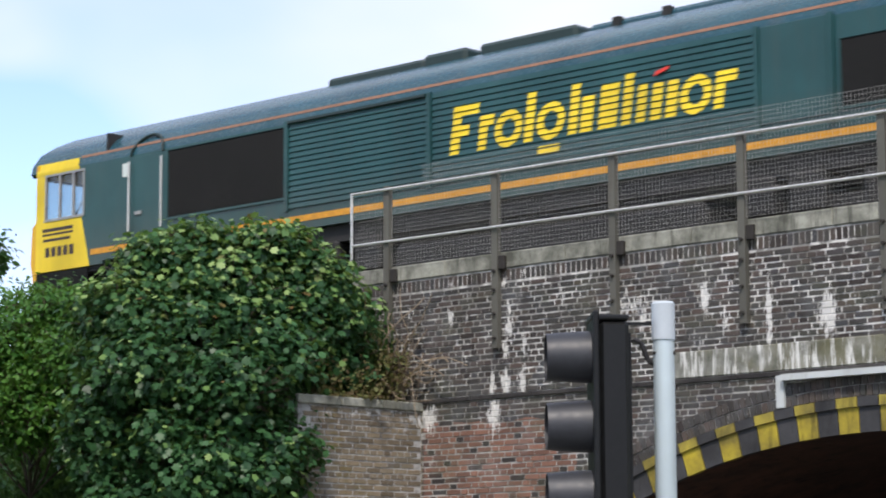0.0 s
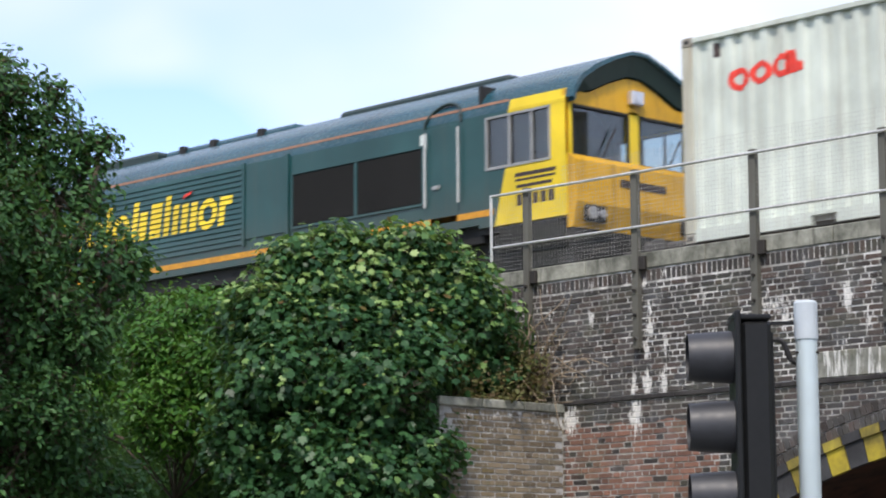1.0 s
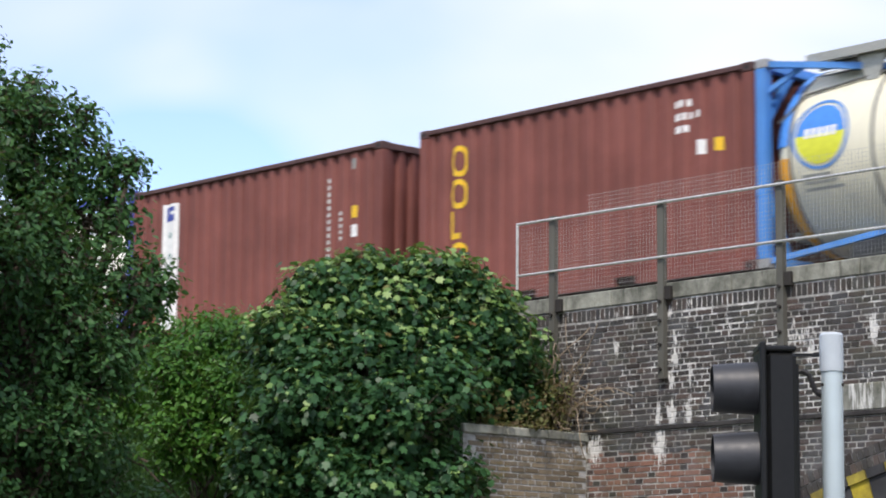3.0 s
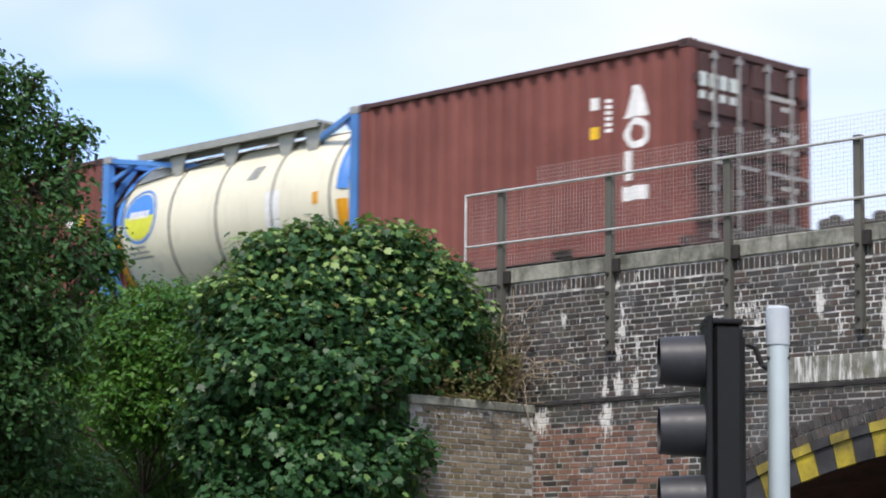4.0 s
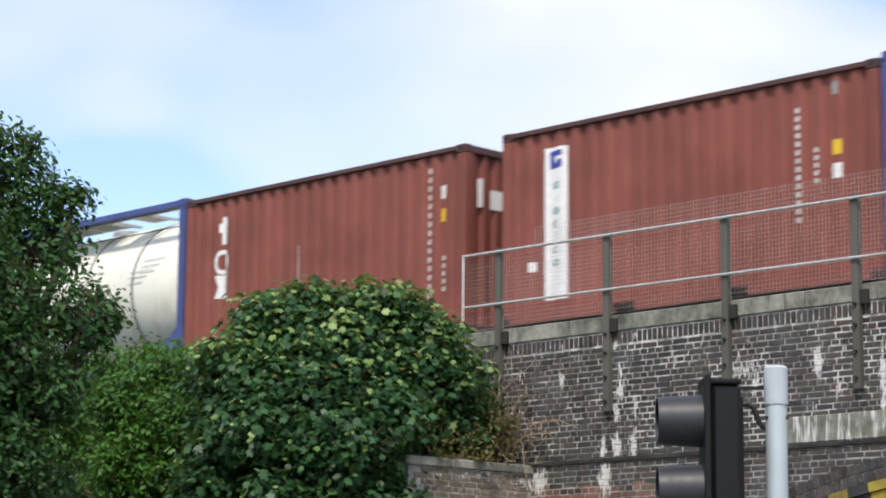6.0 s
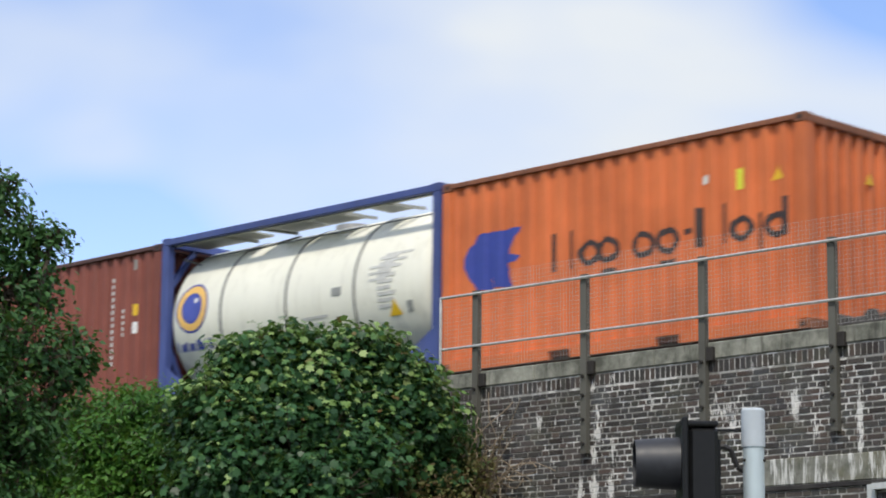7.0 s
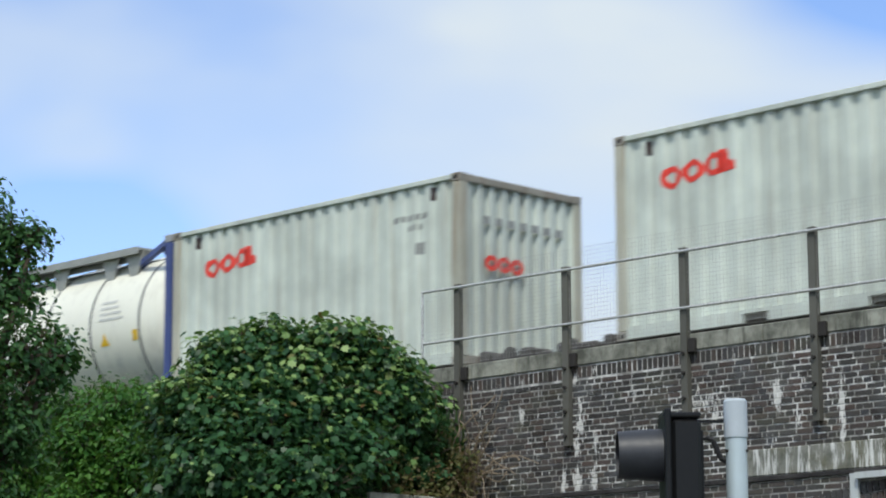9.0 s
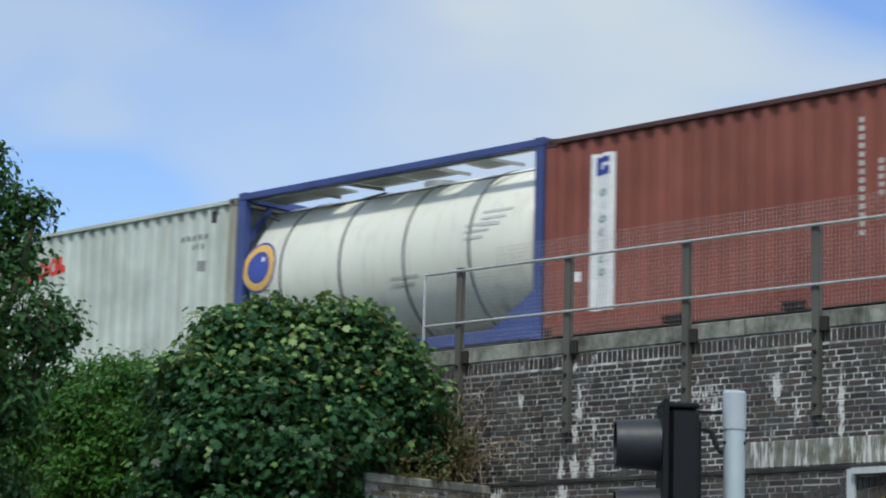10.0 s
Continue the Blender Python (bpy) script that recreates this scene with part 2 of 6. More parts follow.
def wall_nodes(name, mortar):
    """Sooty brick or its mortar, with lime runs and red and mossy stretches of brick."""
    m = Nodes(name, 0.85, 0, 0.3)
    p = m.n("NewGeometry")
    xyz = m.n("SeparateXYZ", Vector=p.outputs["Position"])
    x, z = xyz.outputs["X"], xyz.outputs["Z"]
    w = m.coord("World")
    rnd = m.math("FRACT", m.math("ADD", m.n("ObjectInfo").outputs["Random"], p.outputs["Random Per Island"]))
    cloud = m.noise(w, 1.1, 5, 0.6)
    grit = m.noise(w, 46.0, 5, 0.7)
    if mortar:
        base = m.mix(m.ramp(cloud, 0.35, 0.65), (0.25, 0.244, 0.226), (0.53, 0.52, 0.485))
        base = m.mix(m.ramp(m.noise(w, 9, 4), 0.46, 0.72), base, (0.18, 0.170, 0.15))
    else:
        r = m.n("ValToRGB", Fac=rnd)
        cr = r.color_ramp
        for pos, col in ((0.22, (0.053, 0.051, 0.048)), (0.45, (0.070, 0.065, 0.059)), (0.62, (0.082, 0.070, 0.063)), (0.80, (0.105, 0.077, 0.065)), (0.9, (0.060, 0.062, 0.066))):
            cr.elements.new(pos).color = (*col, 1)
        cr.elements[0].color, cr.elements[-1].color = (0.040, 0.031, 0.028, 1), (0.085, 0.058, 0.046, 1)
        base = m.mix(m.math("MULTIPLY", m.ramp(cloud, 0.45, 0.7), 0.55), r.outputs["Color"], (0.034, 0.034, 0.032))
        # newer red brick below the string course
        red = m.mix(rnd, (0.13, 0.068, 0.050), (0.34, 0.170, 0.115))
        wob = m.math("MULTIPLY", m.math("SUBTRACT", m.noise(w, 1.7, 3), 0.5), 0.9)
        a = m.math("MULTIPLY", m.math("GREATER_THAN", x, -19.42), m.math("LESS_THAN", m.math("ADD", x, wob), -17.05))
        b = m.math("LESS_THAN", m.math("ADD", z, m.math("MULTIPLY", wob, 0.25)), 3.60)
        sel = m.math("MULTIPLY", m.math("MULTIPLY", a, b), m.ramp(m.math("ADD", rnd, m.math("MULTIPLY", cloud, 0.4)), 0.30, 0.38))
        base = m.mix(m.math("MULTIPLY", sel, m.math("ADD", 0.45, m.math("MULTIPLY", m.noise(w, 3.1, 5, 0.65), 0.8), True)), base, red)
        # brown and mossy wing wall
        wing = m.math("LESS_THAN", x, -19.44)
        low = m.math("LESS_THAN", z, 3.86)
        base = m.mix(m.math("MULTIPLY", m.math("MULTIPLY", wing, low), 0.75), base, m.mix(rnd, (0.17, 0.13, 0.080), (0.36, 0.285, 0.18)))
        base = m.mix(m.math("MULTIPLY", m.math("MULTIPLY", wing, low), m.ramp(m.noise(w, 2.6, 5), 0.60, 0.72)), base, (0.17, 0.13, 0.03))
    base = m.mix(m.math("MULTIPLY", m.ramp(grit, 0.35, 0.75), 0.35), base, (0.028, 0.024, 0.022))
    # lime: the runs, and whitened stretches of joint
    dx = m.math("MULTIPLY", m.math("SUBTRACT", m.noise(m.coord("World", (7, 1, 3.0)), 3.0, 5), 0.5), 0.16)
    dz = m.math("MULTIPLY", m.math("SUBTRACT", m.noise(m.coord("World", (18, 1, 1.0)), 2.6, 5), 0.5), 0.55)
    xs, zs = m.math("ADD", x, dx), m.math("ADD", z, dz)
    total = None
    for lx, lz, lw, ll in LIME:
        ax = m.math("SUBTRACT", 1.0, m.math("DIVIDE", m.math("ABSOLUTE", m.math("SUBTRACT", xs, lx)), lw * 0.66), True)
        az = m.math("SUBTRACT", 1.0, m.math("DIVIDE", m.math("ABSOLUTE", m.math("SUBTRACT", zs, lz - ll / 2)), ll * 0.72), True)
        q = m.math("MULTIPLY", ax, az)
        total = q if total is None else m.math("MAXIMUM", total, q)
    patchy = m.noise(m.coord("World", (2.6, 1, 0.55)), 17.0, 5, 0.65)
    lime = m.ramp(m.math("ADD", total, m.math("MULTIPLY", m.math("SUBTRACT", patchy, 0.5), 1.5)), 0.22, 0.36)
    upper = m.math("ADD", m.math("MULTIPLY", m.math("GREATER_THAN", z, 3.89), 0.75), 0.25)
    if mortar:
        spread = m.ramp(m.noise(w, 1.3, 3), 0.42, 0.62)
        fl = m.ramp(m.math("MULTIPLY", m.noise(m.coord("World", (3.2, 3.2, 7.5)), 1.7, 4, 0.6), m.math("ADD", 0.78, m.math("MULTIPLY", spread, 0.34))), 0.47, 0.54)
    else:
        fl = m.ramp(m.noise(m.coord("World", (17, 17, 3.6)), 1.2, 3, 0.5), 0.68, 0.72)
    lime = m.math("MULTIPLY", lime, 1.0 if mortar else 0.86)
    lime = m.math("MAXIMUM", lime, m.math("MULTIPLY", m.math("MULTIPLY", fl, upper), 0.95 if mortar else 0.6))
    haze = m.math("MULTIPLY", m.ramp(m.noise(w, 2.2, 5), 0.50, 0.72), 0.24)
    base = m.mix(haze, base, (0.245, 0.255, 0.26))
    green = m.math("MULTIPLY", m.ramp(m.noise(m.coord("World", (1.0, 1.0, 1.6)), 1.9, 5), 0.52, 0.70), 0.30)
    base = m.mix(green, base, (0.105, 0.115, 0.070))
    base = m.mix(m.math("MULTIPLY", lime, 0.95), base, (0.74, 0.73, 0.69))
    m.bump(m.math("ADD", grit, m.math("MULTIPLY", rnd, 0.2)), 0.45, 0.006)
    return m.out(base)


MORTAR = wall_nodes("old mortar", True)
BRICK = wall_nodes("sooty brick", False)


def concrete(name, a, b, rough=0.9):
    m = Nodes(name, rough, 0, 0.3)
    w = m.coord("World")
    base = m.mix(m.ramp(m.noise(w, 2.3, 6, 0.62), 0.36, 0.64), a, b)
    base = m.mix(m.ramp(m.noise(m.coord("World", (6, 6, 1.0)), 1.6, 6), 0.55, 0.75), base, tuple(v * 0.35 for v in a))
    g = m.noise(w, 60, 5, 0.7)
    base = m.mix(m.math("MULTIPLY", m.ramp(g, 0.5, 0.8), 0.4), base, tuple(v * 0.4 for v in a))
    m.bump(g, 0.4, 0.006)
    return m.out(base)


CONCRETE = concrete("weathered concrete", (0.105, 0.107, 0.086), (0.40, 0.40, 0.335))


def lintel_nodes():
    """Grey concrete with moss and white lime running down it."""
    m = Nodes("lime-stained concrete", 0.9, 0, 0.3)
    w = m.coord("World")
    base = m.mix(m.ramp(m.noise(w, 3.1, 6, 0.65), 0.36, 0.62), (0.10, 0.105, 0.085), (0.30, 0.30, 0.26))
    base = m.mix(m.math("MULTIPLY", m.ramp(m.noise(w, 1.7, 5), 0.5, 0.66), 0.6), base, (0.14, 0.13, 0.06))
    run = m.noise(m.coord("World", (11, 1, 1.3)), 1.5, 6, 0.65)
    base = m.mix(m.math("MULTIPLY", m.ramp(m.math("MULTIPLY", run, m.math("ADD", 0.7, m.math("MULTIPLY", m.noise(w, 1.4, 3), 0.6))), 0.50, 0.60), 0.9), base, (0.72, 0.72, 0.68))
    g = m.noise(w, 55, 5, 0.7)
    base = m.mix(m.math("MULTIPLY", m.ramp(g, 0.5, 0.75), 0.4), base, (0.07, 0.07, 0.06))
    m.bump(g, 0.5, 0.008)
    return m.out(base)


LINTEL = lintel_nodes()
# the ledge is coloured near black for the shadow line along it
STRING = concrete("shadow-dark ledge", (0.028, 0.026, 0.026), (0.07, 0.066, 0.062))
ASPHALT = concrete("asphalt", (0.045, 0.045, 0.047), (0.065, 0.064, 0.063))
BALLAST = concrete("ballast stones", (0.10, 0.09, 0.08), (0.22, 0.20, 0.18))
SOFFIT = concrete("sooty vault brick", (0.05, 0.025, 0.018), (0.10, 0.045, 0.03))
POST = paint("weathered grey-green fence steel", (0.105, 0.102, 0.084), 0.65, (0.05, 0.035, 0.02), 0.5)
RAILING = plain("worn galvanised rail", (0.70, 0.69, 0.65), 0.36, 0.6, 0.25, 30)
WIRE = plain("galvanised mesh wire", (0.40, 0.40, 0.38), 0.6, 0.0)
BOLT = plain("rusty iron", (0.036, 0.032, 0.028), 0.8, 0.3)
HAZ_Y = concrete("worn yellow hazard paint", (0.19, 0.15, 0.035), (0.50, 0.39, 0.04), 0.7)
HAZ_Y2 = concrete("faded yellow hazard paint", (0.18, 0.145, 0.04), (0.46, 0.37, 0.06), 0.6)
HAZ_B = concrete("black hazard paint", (0.035, 0.035, 0.036), (0.065, 0.065, 0.068), 0.75)
PALE_STEEL = paint("pale grey steel", (0.50, 0.53, 0.52), 0.5, (0.2, 0.18, 0.15), 0.35)


def soil_nodes():
    m = Nodes("grassy soil", 0.95, 0, 0.2)
    w = m.coord("World")
    base = m.mix(m.ramp(m.noise(w, 1.3, 6, 0.6), 0.35, 0.65), (0.030, 0.050, 0.016), (0.065, 0.095, 0.030))
    base = m.mix(m.ramp(m.noise(w, 14, 6, 0.65), 0.5, 0.7), base, (0.045, 0.038, 0.022))
    m.bump(m.noise(w, 30, 5), 0.6, 0.03)
    return m.out(base)


SOIL = soil_nodes()

# ---- ground, road, embankment ----
g = Geo()
g.box(-2500, 2500, -2500, 2500, -0.6, -0.02)
tagged(part("ground", g, SOIL), "flat grassy ground reaching to the horizon", "ground", kind="structure")
g = Geo()
g.box(-16.2, -10.0, -60, 90, -0.018, 0.0)
g.box(-10.0, 14, -14, 8, -0.018, 0.0)
tagged(part("road", g, ASPHALT), "dark grey asphalt road running under the bridge", "road", kind="structure")
g = Geo()
g.box(-18.2, -16.2, -60, 90, -0.018, 0.12)
g.box(-10.0, 8, 8, 14.5, -0.018, 0.12)
tagged(part("pavement", g, CONCRETE), "grey concrete pavement beside the road", "pavement", kind="structure")

WING_X = -19.45


def bank_z(x, y):
    """Height of the embankment's slope, which rises to the track."""
    k = min(1.0, max(0.0, (y - 16.2) / 4.6))
    k = k * k * (3 - 2 * k)
    top = 4.55
    edge = min(1.0, max(0.0, (WING_X - x) / 1.2))
    wob = 0.22 * noise.noise(Vector((x * 0.55, y * 0.55, 3.0))) + 0.08 * noise.noise(Vector((x * 2.1, y * 2.1, 7.0)))
    return max(0.0, 0.35 + (top - 0.35) * k + wob * (0.4 + 0.6 * edge))


g = Geo()
nx, ny = 96, 48
v, f = [], []
for j in range(ny + 1):
    for i in range(nx + 1):
        x = WING_X - 0.2 - (i / nx) ** 1.6 * 130
        y = 11.0 + 10.6 * j / ny
        v.append((x, y, bank_z(x, y)))
for j in range(ny):
    for i in range(nx):
        a = j * (nx + 1) + i
        f.append((a, a + 1, a + nx + 2, a + nx + 1))
g.add(v, f)
tagged(part("embankment", g, SOIL, smooth=True), "overgrown railway embankment rising to the track", "embankment", kind="structure")
g = Geo()
g.box(-150, WING_X - 0.2, 21.4, 31, -0.6, 4.75)
tagged(part("track_bed", g, BALLAST), "grey ballast bed of the railway line", "track bed", kind="structure")
g = Geo()
g.box(WING_X - 0.2, 60, 20.86, 30.5, 4.25, 4.75)
tagged(part("bridge_deck", g, BALLAST), "ballasted bridge deck behind the brick parapet", "bridge deck", kind="structure")
for dy in (-0.7525, 0.7525):
    g = Geo()
    g.prism([(TRACK_Y + dy + a, RAIL_Z + b) for a, b in ((-0.035, 0), (0.035, 0), (0.035, -0.04), (0.01, -0.05), (0.01, -0.13), (0.07, -0.155), (-0.07, -0.155), (-0.01, -0.13), (-0.01, -0.05), (-0.035, -0.04))], "x", -150, 60)
    tagged(part("rail", g, BOLT), "rusty steel running rail on the bridge", "rail", "running rails", kind="structure")

# ---- bridge wall ----
def arch_z(x, r):
    return ARCH_Z + math.sqrt(max(0.0, r * r - (x - ARCH_X) ** 2))


X_L, X_R = -20.75, -4.0
HALF = 3.9


def wall_body():
    """Mortar core of the bridge wall with the arched opening through it."""
    g = Geo()
    core = WALL_Y + 0.006
    back = 20.85
    # parapet and spandrel above the arch, cut into upright strips
    n = 44
    xs = [X_L, ARCH_X - HALF] + [ARCH_X - HALF + 2 * HALF * i / n for i in range(1, n + 1)] + [X_R]
    for a, b in zip(xs, xs[1:]):
        inside = a >= ARCH_X - HALF - 1e-6 and b <= ARCH_X + HALF + 1e-6
        za, zb = (arch_z(a, R_IN), arch_z(b, R_IN)) if inside else (-0.4, -0.4)
        z1 = 5.33
        v = [(a, core, za), (b, core, zb), (b, core, z1), (a, core, z1), (a, back, za), (b, back, zb), (b, back, z1), (a, back, z1)]
        g.add(v, [(0, 1, 2, 3), (5, 4, 7, 6), (3, 2, 6, 7)])
        if not inside:
            g.add(v, [(0, 3, 7, 4), (1, 5, 6, 2)])
    return g


wall = thing("wall_bridge", "sooty dark red brick railway bridge wall with white lime runs", "wall", kind="structure")
part("wall_core", wall_body(), MORTAR, wall)
g = Geo()
n = 40
pts = [(ARCH_X - HALF + 2 * HALF * i / n) for i in range(n + 1)]
outline = [(pts[0], -0.4)] + [(x, arch_z(x, R_IN)) for x in pts] + [(pts[-1], -0.4)]
v = [(x, y, z) for y in (WALL_Y + 0.02, 30.5) for x, z in outline]
k = len(outline)
g.add(v, [(i, i + 1, k + i + 1, k + i) for i in range(k - 1)])
part("vault", g, SOFFIT, wall, "dark sooty brick vault under the bridge")
tagged(part("wall_far", Geo().box(X_L, ARCH_X - HALF - 0.02, 30.5, 31.0, -0.4, 5.6).box(ARCH_X + HALF + 0.02, X_R, 30.5, 31.0, -0.4, 5.6).box(X_L, X_R, 30.5, 31.0, 3.3, 5.6), SOFFIT), "far brick face of the railway bridge", "wall", kind="structure")

# coping slabs, ledge
xs = [X_L - 0.02, -19.05, -17.2, -15.42, -13.6, -11.8, -10, -8, -6, X_R]
for a, b in zip(xs, xs[1:]):
    part("coping_slab", Geo().box(a + 0.004, b - 0.004, WALL_Y - 0.012, 20.90, 5.332, 5.52, c=0.012), CONCRETE, wall, "weathered pale concrete coping slab")
for i in range(16):
    a = -19.60 + i * 0.95
    part("ledge_block", Geo().box(a + 0.003, a + 0.947, WALL_Y - 0.020, WALL_Y + 0.02, 3.832, 3.885, c=0.008), STRING, wall)

for a, b in ((-15.72, -14.86), (-14.86, -13.93), (-13.93, -13.02), (-13.02, -12.1), (-12.1, -11.0)):
    part("lintel_block", Geo().box(a + 0.004, b - 0.004, WALL_Y - 0.010, WALL_Y + 0.02, 3.889, 4.175, c=0.010), LINTEL, wall, "lime-stained pale concrete block")

# painted hazard blocks round the arch
half_n = 15
step = 0.257
for i in range(-half_n, half_n):
    a0, a1 = i * step / R_MID + 0.0006, (i + 1) * step / R_MID + 0.0006
    for r0, r1, out, kind in ((R_IN, 8.455, 0.016, 0), (8.46, R_MID, 0.045, 1)):
        g = Geo()
        q = []
        for a, r in ((a0 + 0.0007, r0), (a1 - 0.0007, r0), (a1 - 0.0007, r1), (a0 + 0.0007, r1)):
            q.append((ARCH_X + r * math.sin(a), ARCH_Z + r * math.cos(a)))
        if abs(q[0][0] - ARCH_X) > HALF or abs(q[1][0] - ARCH_X) > HALF:
            continue
        g.prism(q, "y", WALL_Y - out, WALL_Y + 0.05)
        yellow = i % 2 == 0
        part("hazard_block", g, (HAZ_Y2 if kind else HAZ_Y) if yellow else HAZ_B, wall, "worn yellow painted arch block" if yellow else "black painted arch block")

# wing wall beside the road
wing = thing("wall_wing", "brown mossy brick wing wall below the embankment", "wall", kind="structure")
g = Geo()
g.box(WING_X - 0.34, WING_X - 0.006, 18.35, 20.34, -0.4, 3.745)
part("wall_core", g, MORTAR, wing)
for i in range(3):
    y1 = 20.36 - i * 0.68
    part("coping_slab", Geo().box(WING_X - 0.40, WING_X + 0.03, y1 - 0.672, y1, 3.747, 3.85, c=0.012), CONCRETE, wing, "lichened concrete coping slab")

# ---- fence on the parapet ----
fence = thing("parapet_fence", "grey steel post and rail fence bolted to the parapet", "fence")
P0, DX = -19.965, 1.753
X_END = -20.53


def fall(x):
    """The fence follows the line's slight fall."""
    return -0.0065 * (x + 19.9)


for i in range(9):
    x = P0 + DX * i
    dz = fall(x)
    z0 = 4.41 if i else 4.60
    g = Geo()
    g.box(x - 0.045, x + 0.045, WALL_Y - 0.075, WALL_Y - 0.062, z0, 6.505 + dz)
    g.box(x - 0.045, x - 0.032, WALL_Y - 0.062, WALL_Y - 0.004, z0, 6.505 + dz)
    g.box(x + 0.032, x + 0.045, WALL_Y - 0.062, WALL_Y - 0.004, z0, 6.505 + dz)
    post = part("post", g, POST, fence)
    part("clamp", Geo().box(x + 0.05, x + 0.145, WALL_Y - 0.07, WALL_Y - 0.014, 5.325 + dz, 5.485 + dz, c=0.008), BOLT, post, "dark iron clamp block")
    for zz in (5.30, 5.08, 4.80, 4.52):
        if zz > z0:
            part("bolt", Geo().tube((x, WALL_Y - 0.105, zz), (x, WALL_Y - 0.074, zz), 0.022, 6), BOLT, post)
for z, r in ((6.46, 0.018), (5.822, 0.0165)):
    for i in range(-1, 8):
        a = P0 + DX * i if i >= 0 else X_END
        b = P0 + DX * (i + 1)
        part("fence_rail", Geo().tube((a, WALL_Y - 0.095, z + fall(a)), (b, WALL_Y - 0.095, z + fall(b)), r, 8), RAILING, fence, "worn galvanised steel rail", smooth=True)
part("end_post", Geo().tube((X_END, WALL_Y - 0.095, 5.58), (X_END, WALL_Y - 0.095, 6.478), 0.018, 8), RAILING, fence, smooth=True)
# welded mesh behind the rails; past the first bay it stands higher than the top rail
MESH, WIRE_R = 0.048, 0.0011
g = Geo()
x = X_END + 0.02
while x < -11.5:
    g.box(x - WIRE_R * 0.6, x + WIRE_R * 0.6, WALL_Y - 0.0475, WALL_Y - 0.0453, 5.53, 6.70 if x > -19.4 else 6.44)
    x += MESH
z = 5.54
while z < 6.70:
    g.box(X_END + 0.02 if z < 6.45 else -19.4, -11.5, WALL_Y - 0.045, WALL_Y - 0.0428, z - WIRE_R, z + WIRE_R)
    z += MESH
part("wire_mesh", g, WIRE, fence, "fine grey wire mesh")

# steel frame of a height sign above the arch
sign = thing("sign_frame", "pale grey steel sign frame above the arch", "sign frame")
part("upright", Geo().box(-14.33, -14.23, WALL_Y - 0.05, WALL_Y - 0.017, 3.50, 3.835), PALE_STEEL, sign)
part("top_rail", Geo().box(-14.228, -11.0, WALL_Y - 0.11, WALL_Y - 0.017, 3.775, 3.84), PALE_STEEL, sign)

# ---- train: containers ----
CONT_L, CONT_W, CONT_H = 6.058, 2.438, 2.591
TRAIN = []   # (object, distance behind the first container's end)


def corrugated(g, x0, x1, z0, z1, y, out, pitch, depth, mi=0):
    """A trapezoid-ribbed sheet along x; out is -1 or 1, the side to which it faces."""
    n = max(1, round((x1 - x0) / pitch))
    p = (x1 - x0) / n
    pts = []
    for i in range(n):
        a = x0 + i * p
        pts += [(a, 0), (a + p * 0.36, 0), (a + p * 0.50, 1), (a + p * 0.86, 1)]
    pts.append((x1, 0))
    yy = [y - out * depth * d for _, d in pts]
    v = [(q[0], w, z) for z in (z0, z1) for q, w in zip(pts, yy)]
    k = len(pts)
    g.add(v, [(i, i + 1, k + i + 1, k + i) for i in range(k - 1)], mi)
    return g


def corrugated_end(g, y0, y1, z0, z1, x, out, pitch, depth):
    s = Geo()
    corrugated(s, y0, y1, z0, z1, 0, out, pitch, depth)
    return g.add([(x + b, a, c) for a, b, c in s.v], s.f)


